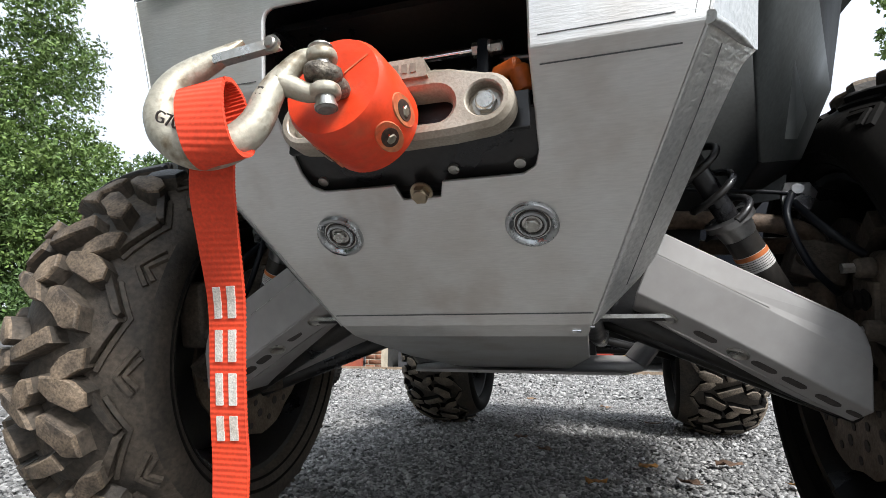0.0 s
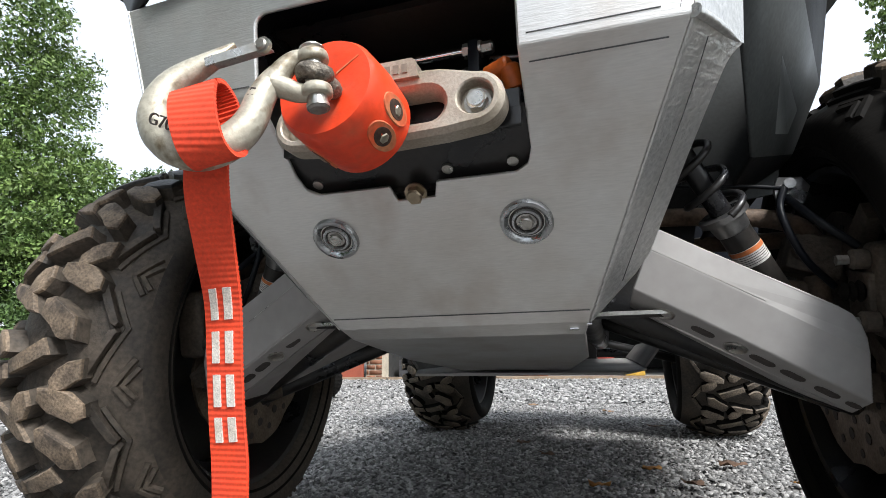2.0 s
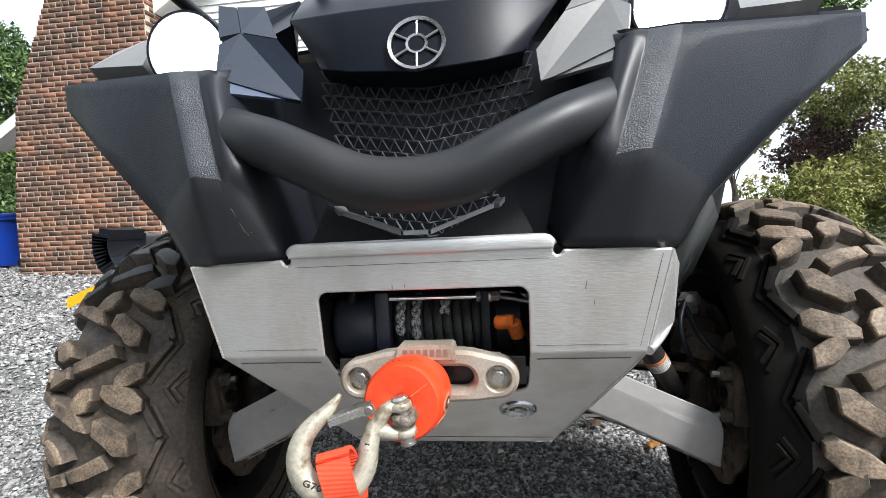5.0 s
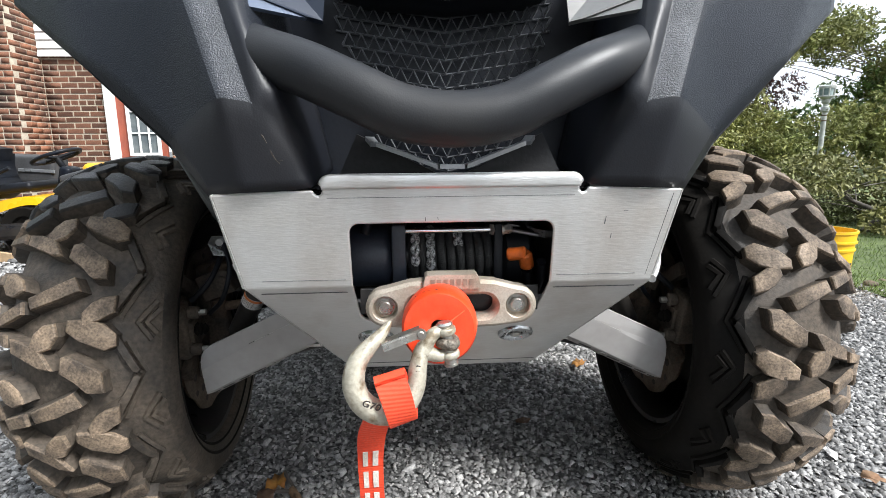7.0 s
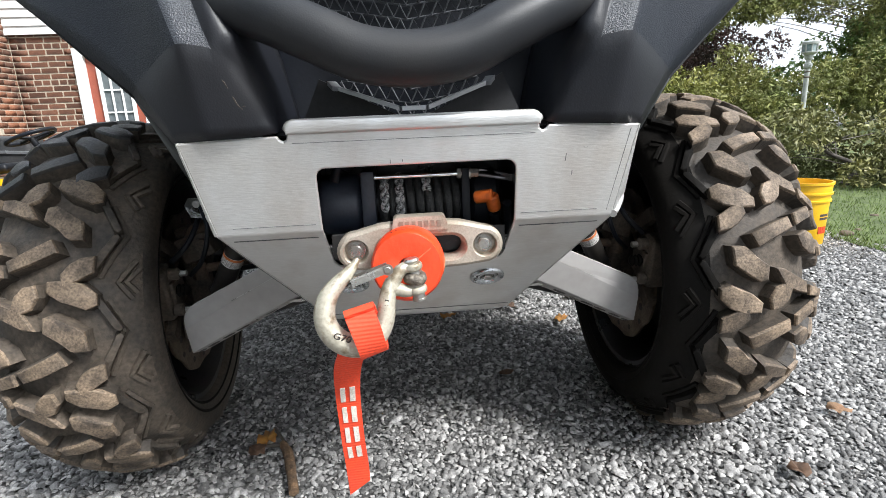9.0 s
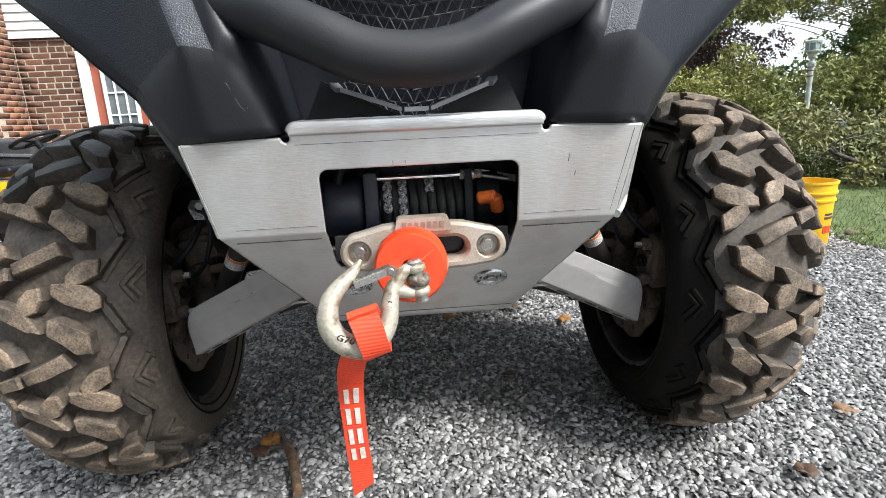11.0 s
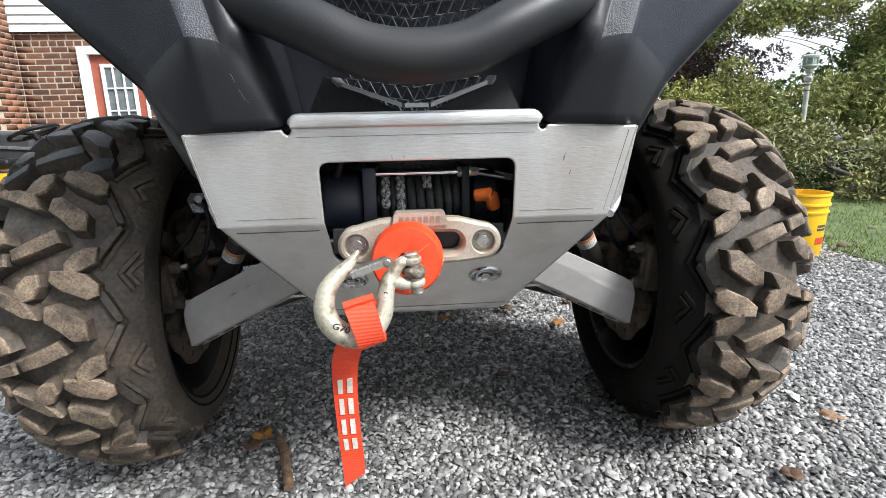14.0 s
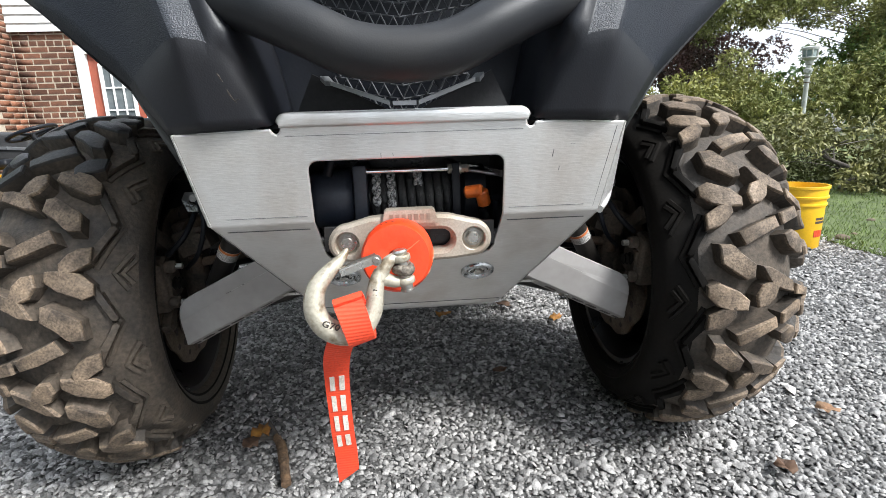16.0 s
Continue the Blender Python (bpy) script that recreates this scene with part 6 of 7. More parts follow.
tree("dark tree behind the lamp post", (11.4, 10.5, 0.0), heap((10.6, 10.6, 1.6), (1.5, 1.0, 0.9), 34, 0.5, 18), 17000, 0.042, LEAF, 18, 0.2)
tree("open-crowned tree far behind the house", (8.4, 15.0, 0.0), heap((7.9, 14.0, 6.6), (0.75, 1.2, 3.4), 26, 0.5, 19), 6500, 0.09, LEAF, 19, 0.2)
tree("small bright green tree behind the house", (6.9, 16.5, 0.0), heap((6.7, 16.2, 2.9), (1.2, 1.0, 0.9), 18, 0.45, 21), 4500, 0.08, LEAF_YELLOW, 21, 0.12)
back = empty("hedge", "dense mixed hedge closing the garden", "hedge", (9, 13, 0))
o = leaves("hedge_leaves", heap((13.3, 13.5, 1.0), (5.2, 1.6, 1.1), 34, 0.9, 20), 14000, 0.09, LEAF_DEEP, 20)
o.parent, o.matrix_parent_inverse = back, Matrix.Translation((-9, -13, 0))

# unseen trees added behind the eye to darken reflections and close the garden
tree("unseen tall dark tree added to darken reflections on the plate", (-5.5, -6.5, 0.0), cone_lumps(-5.5, -6.5, 0.5, 9.0, 3.0, 2.0, 34, 51), 10000, 0.26, LEAF_DEEP, 51, 0.3)
tree("unseen wide green tree added to darken left reflections", (-12.5, -6.0, 0.0), cone_lumps(-12.5, -6.0, 1.0, 15.0, 4.8, 2.2, 34, 52), 10000, 0.26, LEAF_DEEP, 52, 0.3)
tree("unseen low green tree added behind the eye", (9.0, -15.0, 0.0), cone_lumps(9.0, -15.0, 0.8, 5.0, 3.5, 1.6, 24, 54), 6000, 0.26, LEAF, 54, 0.3)

# grass along the drive
rng = np.random.default_rng(31)
n = 15000
gx = 1.92 + 3.3 * rng.random(n) ** 1.7
gy = rng.uniform(1.0, 3.6, n)
s = 0.012 + 0.022 * rng.random((n, 1))
a = rng.uniform(0, math.tau, n)
b0 = np.stack([gx, gy, np.full(n, 0.004)], 1)
sd = np.stack([np.cos(a), np.sin(a), 0 * a], 1) * 0.0022
tip = b0 + np.stack([0.5 * np.sin(a), 0.5 * np.cos(a), 0 * a + 1], 1) * s
v = np.stack([b0 - sd, b0 + sd, tip], 1).reshape(-1, 3)
tagged(from_arrays("grass", v, np.arange(3 * n).reshape(-1, 3), leaf_mat("grass_blades", (0.15, 0.21, 0.05), (0.10, 0.15, 0.035)), None, "short green grass blades along the gravel"), category="grass", kind="stuff")

# ---- lamp post ----
WEATHERED = mat("weathered_pale_metal", (0.42, 0.44, 0.42), 0.6, 0.2, (0.30, 0.31, 0.29), 12, 0.5, 120, 0.15, 0.2)
LX, LY = 6.36, 7.4
post = empty("lamp_post", "weathered pale garden lamp post with glass lantern", "lamp post", (LX, LY, 0))
bm = bmesh.new()
add_rod(bm, (LX, LY, 0), (LX, LY, 1.300), 0.035, 16)
part("pole", bm, WEATHERED, post, smooth=40)
bm = bmesh.new()
add_rod(bm, (LX, LY, 1.160), (LX, LY, 1.240), 0.055, 18, chamfer=0.01)
add_rod(bm, (LX - 0.01, LY - 0.05, 1.200), (LX - 0.01, LY - 0.09, 1.200), 0.018, 12)
part("sensor_box", bm, WEATHERED, post, smooth=40)
bm = bmesh.new()
add_lathe(bm, [(0.0, 1.282), (0.040, 1.284), (0.056, 1.300), (0.060, 1.345), (0.085, 1.372), (0.112, 1.384), (0.114, 1.398), (0.102, 1.404), (0.0, 1.404)], Matrix.Translation((LX, LY, 0)), 24)
part("lantern_base", bm, WEATHERED, post, smooth=30)
for k in range(8):
    a = (k + 0.5) * math.tau / 8
    c, d = math.cos(a), math.sin(a)
    part("lantern_bar", add_tube(bmesh.new(), [(LX + 0.100 * c, LY + 0.100 * d, 1.400), (LX + 0.104 * c, LY + 0.104 * d, 1.470), (LX + 0.106 * c, LY + 0.106 * d, 1.530)], 0.0085, 8), WEATHERED, post, smooth=50)
bm = bmesh.new()
add_lathe(bm, [(0.092, 1.505), (0.112, 1.505), (0.118, 1.525), (0.116, 1.542), (0.090, 1.556), (0.045, 1.563), (0.0, 1.565)], Matrix.Translation((LX, LY, 0)), 24)
part("lantern_cap", bm, WEATHERED, post, smooth=30)
bm = bmesh.new()
add_lathe(bm, [(0.094, 1.402), (0.100, 1.510)], Matrix.Translation((LX, LY, 0)), 24)
part("lantern_glass", bm, mat("tinted_lantern_glass", (0.13, 0.18, 0.18), 0.10, 0, (0.30, 0.36, 0.36), 9, 0.5, 60, 0.1, 0.0), post, "greenish clear lantern glass", smooth=60)
for z in (1.02, 1.10):
    part("rusty_tie", add_lathe(bmesh.new(), [(0.036, z), (0.041, z + 0.004), (0.041, z + 0.016), (0.036, z + 0.020)], Matrix.Translation((LX, LY, 0)), 18), RUST, post, "rusty tie round the pole", smooth=40)

# ---- yellow bucket ----
YEL = mat("yellow_plastic", (0.78, 0.46, 0.015), 0.42, 0, (0.70, 0.40, 0.015), 16, 0.5, 200, 0.05, 0.05)
BX, BY = 1.745, 1.60
bucket = empty("bucket", "yellow plastic bucket standing at the gravel's edge", "bucket", (BX, BY, 0))
bm = bmesh.new()
m = Matrix.Translation((BX, BY, 0.0)) @ Matrix.Diagonal((0.88, 0.88, 1.0, 1.0))
add_lathe(bm, [(0, 0.002), (0.105, 0.0), (0.108, 0.004), (0.116, 0.19), (0.122, 0.19), (0.1225, 0.198), (0.117, 0.20), (0.118, 0.222), (0.126, 0.222), (0.1265, 0.230), (0.120, 0.232), (0.122, 0.262), (0.127, 0.264), (0.127, 0.274), (0.119, 0.274), (0.106, 0.02), (0, 0.015)], m, 40)
part("bucket_body", bm, YEL, bucket, smooth=35)
RED_PRINT = mat("red_print", (0.6, 0.06, 0.02), 0.5)
for z, w_, c in ((0.135, 0.05, 0), (0.12, 0.05, 0), (0.07, 0.04, 1)):
    for a0 in np.linspace(-0.25, 0.15, 4):
        a = a0 - 1.15
        r = 0.1000 if z > 0.1 else 0.0980
        bar_ = add_box(bmesh.new(), (BX + r * math.cos(a), BY + r * math.sin(a), z), (0.0016, 0.012, 0.010 if c == 0 else 0.03), (0, 0, math.degrees(a)))
        part("printed_bar", bar_, RED_PRINT if c else INK, bucket)

# ---- stick and fallen leaves ----
stick = empty("stick", "broken brown stick lying on the gravel", "stick", (-0.24, 0.28, 0))
bm = bmesh.new()
add_tube(bm, spline([(-0.222, 0.215, 0.012), (-0.236, 0.265, 0.016), (-0.252, 0.320, 0.014), (-0.268, 0.352, 0.014)], 5), [0.0085] * 6 + [0.0095] * 6 + [0.008] * 4, 9)
part("branch", bm, mat("brown_bark", (0.16, 0.095, 0.05), 0.85, 0, (0.07, 0.045, 0.028), 60, 0.5, 260, 0.3, 0.8, 200), stick, smooth=60)
bm = bmesh.new()
add_tube(bm, [(-0.262, 0.345, 0.016), (-0.300, 0.352, 0.014), (-0.325, 0.345, 0.010)], 0.0035, 6)
add_tube(bm, [(-0.262, 0.348, 0.018), (-0.285, 0.385, 0.022), (-0.292, 0.40, 0.02)], 0.003, 6)
part("twig", bm, BARK, stick, smooth=60)
DEAD = [mat("fallen_leaf_tan", (0.30, 0.19, 0.11), 0.8, 0, (0.20, 0.11, 0.06), 40), mat("fallen_leaf_orange", (0.40, 0.19, 0.035), 0.75, 0, (0.28, 0.12, 0.03), 40), mat("fallen_leaf_brown", (0.13, 0.075, 0.045), 0.8, 0, (0.09, 0.05, 0.03), 40)]
rnd = random.Random(5)


def fallen_leaf(x, y, size, kind, turn):
    bm = bmesh.new()
    rim = []
    for k in range(14):
        a = k * math.tau / 14
        r = size * (0.55 + 0.28 * abs(math.cos(a * 1.5)) + 0.08 * rnd.random()) * (1.0 if k % 2 else 0.82)
        rim.append((r * math.cos(a), 0.72 * r * math.sin(a)))
    z0 = 0.014
    c = bm.verts.new((x, y, z0 + 0.002))
    vs = [bm.verts.new((x + px * math.cos(turn) - py * math.sin(turn), y + px * math.sin(turn) + py * math.cos(turn), z0 + 0.012 * rnd.random())) for px, py in rim]
    for i in range(14):
        bm.faces.new((c, vs[i], vs[(i + 1) % 14]))
    ob = part("fallen_leaf", bm, DEAD[kind], None, ("tan", "orange-brown", "dark brown")[kind] + " fallen leaf curled on the gravel", smooth=50)
    thicken(ob, 0.0006)
    return tagged(ob, category="leaf", group="fallen leaves on the gravel")


for x, y, s, k in ((0.43, 0.87, 0.035, 1), (0.226, 1.16, 0.045, 1), (0.42, 1.25, 0.05, 2), (-0.64, 0.42, 0.04, 0), (-0.70, 0.12, 0.045, 0), (0.86, 0.62, 0.03, 0), (0.80, 0.30, 0.03, 0), (0.10, 0.95, 0.035, 1), (0.30, 1.0, 0.04, 2), (-0.30, 0.37, 0.035, 1), (-0.31, 0.33, 0.03, 2),
                  (0.60, 0.15, 0.03, 2), (0.52, 1.05, 0.035, 1), (-0.15, 1.5, 0.04, 2), (0.30, 2.0, 0.05, 2), (0.12, 2.6, 0.05, 0), (-0.3, 2.9, 0.05, 0), (0.62, 1.15, 0.04, 1), (-0.05, 1.3, 0.035, 2), (0.2, 0.55, 0.025, 2)):
    fallen_leaf(x, y, s, k, rnd.uniform(0, 6.28))

# rocks at the lawn's edge
bm = bmesh.new()
for x, y, r in ((2.02, 1.64, 0.026), (2.5, 2.0, 0.018), (2.15, 1.72, 0.014)):
    mm = Matrix.Translation((x, y, r * 0.4)) @ Matrix.Diagonal((1.3, 1, 0.7, 1))
    bmesh.ops.create_icosphere(bm, subdivisions=2, radius=r, matrix=mm)
for v in bm.verts:
    v.co += Vector((0, 0, 1)) * 0.006 * noise.noise(v.co * 30)
tagged(part("edge_rocks", bm, mat("brown_rock", (0.16, 0.12, 0.08), 0.85, 0, (0.09, 0.07, 0.05), 20), None, "small brown rocks at the lawn's edge", smooth=50), category="rock", kind="stuff")
# ---- house with chimney, door and open garage ----
WALL_Y = 7.0
MORTAR = mat("pale_mortar", (0.54, 0.47, 0.37), 0.9, 0, (0.43, 0.37, 0.29), 10, 0.5, 120, 0.2, 0.5)
WHITE = mat("white_paint", (0.78, 0.78, 0.76), 0.5, 0, (0.68, 0.68, 0.66), 5, 0.5, 120, 0.05, 0.06)
RED_PAINT = mat("faded_red_paint", (0.36, 0.095, 0.055), 0.55, 0, (0.30, 0.08, 0.05), 6, 0.5, 120, 0.1, 0.08)
# the garage's unlit look is put into this near-black colour
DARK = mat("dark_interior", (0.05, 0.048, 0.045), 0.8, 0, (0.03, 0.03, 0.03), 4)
ROOF = mat("grey_shingle", (0.10, 0.10, 0.10), 0.9, 0, (0.07, 0.07, 0.07), 8, 0.5, 60, 0.3, 0.8)
SIDING = mat("white_siding", (0.80, 0.80, 0.78), 0.5, 0, (0.72, 0.72, 0.70), 3, 0.5, 60, 0.04, 0.05)
house = empty("house", "brick house with a tall chimney and an open garage", "house", (-4, WALL_Y, 0))


def slab(name, x0, x1, y0, y1, z0, z1, material, parent=house, label=""):
    return part(name, add_box(bmesh.new(), ((x0 + x1) / 2, (y0 + y1) / 2, (z0 + z1) / 2), (x1 - x0, y1 - y0, z1 - z0)), material, parent, label)


DX0, DX1, DZ = -4.02, -3.40, 1.62          # door opening
HX0, HX1 = -7.66, 2.62                     # the gable front's two ends


def rake(x):
    """Height of the gable roof's edge over the front wall."""
    return 2.28 + 0.60 * (min(x - HX0, HX1 - x))


wall = slab("wall", HX0, DX0 - 0.12, WALL_Y + 0.01, WALL_Y + 0.25, 0, 2.0, MORTAR, label="brick wall")
slab("wall", DX1 + 0.06, -3.08, WALL_Y + 0.01, WALL_Y + 0.25, 0, 2.0, MORTAR)
slab("wall", DX0 - 0.12, DX1 + 0.06, WALL_Y + 0.01, WALL_Y + 0.25, DZ + 0.10, 2.0, MORTAR)
slab("wall", 2.3, HX1, WALL_Y + 0.01, WALL_Y + 0.25, 0, 2.0, MORTAR)
slab("side_wall", HX0, HX0 + 0.2, WALL_Y + 0.26, 12.5, 0, 2.3, MORTAR)
slab("corner_board", HX1 - 0.10, HX1 + 0.02, WALL_Y - 0.05, WALL_Y + 0.008, 0, 2.3, WHITE)
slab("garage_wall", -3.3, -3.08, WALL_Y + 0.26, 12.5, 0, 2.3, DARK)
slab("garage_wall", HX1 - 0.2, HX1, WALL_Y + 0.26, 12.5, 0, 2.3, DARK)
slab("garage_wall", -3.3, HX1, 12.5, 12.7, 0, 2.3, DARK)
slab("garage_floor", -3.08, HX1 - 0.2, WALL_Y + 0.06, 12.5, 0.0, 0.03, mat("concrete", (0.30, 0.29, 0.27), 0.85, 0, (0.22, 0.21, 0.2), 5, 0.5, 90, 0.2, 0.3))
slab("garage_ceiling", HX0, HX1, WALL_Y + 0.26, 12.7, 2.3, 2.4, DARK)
slab("threshold", -4.1, 2.3, WALL_Y - 0.06, WALL_Y + 0.05, 0.0, 0.045, mat("weathered_timber", (0.36, 0.27, 0.19), 0.85, 0, (0.27, 0.20, 0.14), 6, 0.5, 60, 0.2, 0.4), house, "weathered timber threshold")
mid = (HX0 + HX1) / 2
bm = bmesh.new()
for s_, xe in ((-1, HX0 - 0.22), (1, HX1 + 0.25)):
    ze = rake(HX0) - 0.60 * 0.22
    add_sheet(bm, [[(xe, WALL_Y - 0.32, ze + 0.1), (mid, WALL_Y - 0.32, rake(mid) + 0.1), (mid, 13.0, rake(mid) + 0.1), (xe, 13.0, ze + 0.1)][::-s_]], 0.10)
roof = part("roof", bm, ROOF, house, "grey shingled gable roof")
bm = bmesh.new()
for s_, xe in ((-1, HX0 - 0.22), (1, HX1 + 0.25)):
    ze = rake(HX0) - 0.60 * 0.22
    add_sheet(bm, [[(xe, WALL_Y - 0.34, ze - 0.10), (mid, WALL_Y - 0.34, rake(mid) - 0.10), (mid, WALL_Y - 0.34, rake(mid) + 0.09), (xe, WALL_Y - 0.34, ze + 0.09)][::-s_]], 0.03)
    add_sheet(bm, [[(xe, WALL_Y - 0.33, ze - 0.08), (xe, WALL_Y + 0.02, ze - 0.08), (mid, WALL_Y + 0.02, rake(mid) - 0.08), (mid, WALL_Y - 0.33, rake(mid) - 0.08)][::-s_]], 0.02)
part("rake_board", bm, WHITE, roof, "white rake boards and soffit")
# white siding boards over the brick
for k in range(34):
    z = 1.90 + k * 0.105
    cut = max(0.0, (z + 0.105 - 2.28) / 0.60)
    if HX0 + cut < HX1 - cut:
        bm = bmesh.new()
        add_sheet(bm, [[(HX0 + cut, WALL_Y - 0.045, z), (HX1 - cut, WALL_Y - 0.045, z), (HX1 - cut, WALL_Y - 0.025, z + 0.11), (HX0 + cut, WALL_Y - 0.025, z + 0.11)]], 0.015)
        part("siding_board", bm, SIDING, house)
# door: white casing, red stiles, white glazing bars, grey panes
door = slab("door", DX0, DX1, WALL_Y + 0.02, WALL_Y + 0.06, 0.03, DZ, RED_PAINT, house, "red glazed door with white casing")
slab("casing", DX0 - 0.12, DX0, WALL_Y - 0.04, WALL_Y + 0.06, 0.03, DZ + 0.10, WHITE, door, "white casing")
slab("casing", DX0, DX1 + 0.02, WALL_Y - 0.04, WALL_Y + 0.06, DZ, DZ + 0.10, WHITE, door)
GX0, GX1, GZ0, GZ1 = DX0 + 0.15, DX1 - 0.09, 0.62, DZ - 0.14
PANE = mat("grey_pane", (0.10, 0.12, 0.13), 0.06, 0, (0.20, 0.22, 0.22), 3, 0.5, 20, 0.1, 0.0)
for i in range(3):
    for j in range(3):
        w_, h_ = (GX1 - GX0) / 3, (GZ1 - GZ0) / 3
        slab("pane", GX0 + i * w_, GX0 + (i + 1) * w_, WALL_Y + 0.008, WALL_Y + 0.018, GZ0 + j * h_, GZ0 + (j + 1) * h_, PANE, door)
for i in range(4):
    x = GX0 + i * (GX1 - GX0) / 3
    q = 0.022 if i in (0, 3) else 0.010
    slab("glazing_bar", x - q, x + q, WALL_Y - 0.012, WALL_Y + 0.012, GZ0 - 0.02, GZ1 + 0.02, WHITE, door)
    z = GZ0 + i * (GZ1 - GZ0) / 3
    slab("glazing_bar", GX0, GX1, WALL_Y - 0.010, WALL_Y + 0.010, z - q, z + q, WHITE, door)
# chimney core
CH_Y, CX0, CX1 = 6.45, -7.25, -4.90


def ch_left(z):
    """The chimney's stepped outer side."""
    return CX0 + (0.10 * max(0.0, z - 1.0) if z < 2.6 else 0.16 + 0.42 * (z - 2.6)) if z > 1.0 else CX0


bm = bmesh.new()
prof = [(CX0 + 0.01, 0), (CX1 - 0.01, 0), (CX1 - 0.01, 5.0), (ch_left(5.0) + 0.01, 5.0)] + [(ch_left(z) + 0.01, z) for z in (4.2, 3.4, 2.6, 1.0)]
add_prism(bm, prof, pose(0, CH_Y + 0.62, 0, 90, 0, 0), 0.61)
chimney = part("chimney", bm, MORTAR, house, "tall tapering brick chimney")
slab("chimney_cap", ch_left(5.0) - 0.06, CX1 + 0.06, CH_Y - 0.06, CH_Y + 0.68, 5.0, 5.14, mat("stained_concrete", (0.20, 0.19, 0.17), 0.9, 0, (0.12, 0.11, 0.1), 6), chimney)

# things in the garage
def crate(name, label, category, at, size, colour, round_=0.01):
    t = box((at[0], at[1], at[2] + size[2] / 2), size, (0, 0, rnd.uniform(-12, 12)), round_)
    return tagged(part(name, t, mat(name + "_surface", colour, 0.6, 0, fine=90), None, label), category=category)


crate("tool_box", "dark grey tool box on the garage floor", "tool box", (-2.7, 7.5, 0.03), (0.5, 0.3, 0.26), (0.06, 0.06, 0.065))
crate("storage_tub", "dark storage tub on the garage floor", "tub", (-1.9, 7.7, 0.03), (0.5, 0.35, 0.3), (0.03, 0.035, 0.05))
crate("machine_case", "orange machine case in the garage", "machine case", (-0.95, 7.7, 0.03), (0.5, 0.3, 0.25), (0.55, 0.12, 0.02))
crate("tool_box", "red tool box on the garage floor", "tool box", (0.0, 7.8, 0.03), (0.45, 0.3, 0.25), (0.4, 0.05, 0.03))
crate("paint_can_box", "yellow box on the garage floor", "box", (0.5, 7.6, 0.03), (0.25, 0.25, 0.22), (0.6, 0.35, 0.05))
crate("storage_tub", "black storage tub beside the garage wall", "tub", (1.3, 7.7, 0.03), (0.6, 0.35, 0.3), (0.02, 0.02, 0.02))

# ---- wheeled bin, pallet, cardboard beside the house ----
BLUE = mat("blue_plastic", (0.010, 0.055, 0.42), 0.42, 0, (0.012, 0.05, 0.34), 5, 0.5, 90, 0.06, 0.06)
wx, wy = -8.75, 7.5
gz = grade(wx, wy)
wbin = empty("wheeled_bin", "blue plastic wheeled bin beside the house", "bin", (wx, wy, gz))
bm = bmesh.new()
a = [(-0.25, -0.28), (0.25, -0.28), (0.25, 0.28), (-0.25, 0.28)]
lo = [bm.verts.new((wx + x * 0.8, wy + y * 0.8, gz + 0.05)) for x, y in a]
hi = [bm.verts.new((wx + x * 1.08, wy + y * 1.08, gz + 0.88)) for x, y in a]
bm.faces.new(lo[::-1])
bm.faces.new(hi)
for i in range(4):
    bm.faces.new((lo[i], lo[(i + 1) % 4], hi[(i + 1) % 4], hi[i]))
bevel(bm, 0.03)
part("bin_body", bm, BLUE, wbin)
part("lid", box((wx, wy - 0.02, gz + 0.92), (0.62, 0.70, 0.07), (4, 0, 0), 0.025), BLUE, wbin)
part("rim", box((wx, wy, gz + 0.86), (0.60, 0.66, 0.05), (0, 0, 0), 0.01), BLUE, wbin)
part("sticker", box((wx, wy - 0.287, gz + 0.6), (0.14, 0.004, 0.06), (-4, 0, 0)), INK, wbin)
for s in (-1, 1):
    bm = bmesh.new()
    add_rod(bm, (wx + s * 0.20, wy + 0.25, gz + 0.11), (wx + s * 0.26, wy + 0.25, gz + 0.11), 0.11, 20)
    part("bin_wheel", bm, BLACK_STEEL, wbin, smooth=30)
bin2 = box((-8.05, 7.8, grade(-8, 7.8) + 0.46), (0.55, 0.6, 0.88), (0, 0, 0), 0.04)
tagged(part("wheeled_bin", bin2, mat("grey_green_plastic", (0.10, 0.11, 0.10), 0.5, 0, fine=60), None, "grey-green wheeled bin standing by the brick wall"), category="bin")
PAL = mat("rust_orange_timber", (0.36, 0.13, 0.06), 0.8, 0, (0.26, 0.10, 0.05), 6, 0.5, 60, 0.2, 0.3)
pallet = empty("pallet", "orange-stained timber pallet leaning upright by the bin", "pallet", (-9.5, 7.25, 0.2))
for k in range(8):
    part("slat", box((-9.85 + k * 0.095, 7.28, grade(-9.5, 7.25) + 0.43), (0.06, 0.02, 0.86), (-6, 0, 0), 0.003), PAL, pallet)
for z in (0.12, 0.44, 0.76):
    part("rail", box((-9.52, 7.32 + z * 0.09, grade(-9.5, 7.25) + z), (0.78, 0.03, 0.07), (-6, 0, 0), 0.003), PAL, pallet)
CARD = mat("brown_cardboard", (0.50, 0.34, 0.21), 0.8, 0, (0.42, 0.28, 0.17), 5, 0.5, 60, 0.08, 0.1)
gz = grade(-8.9, 6.6)
for x, y, z, sx, sy, sz, r in ((-9.0, 6.5, 0.12, 0.7, 0.35, 0.16, 12), (-8.4, 6.5, 0.16, 0.45, 0.35, 0.24, -15), (-8.75, 6.7, 0.30, 0.5, 0.3, 0.16, 25)):
    tagged(part("cardboard_box", box((x, y, gz + z), (sx, sy, sz), (0, r * 0.4, r), 0.004), CARD, None, "flattened brown cardboard box on the scrap pile"), category="box", group="cardboard boxes")
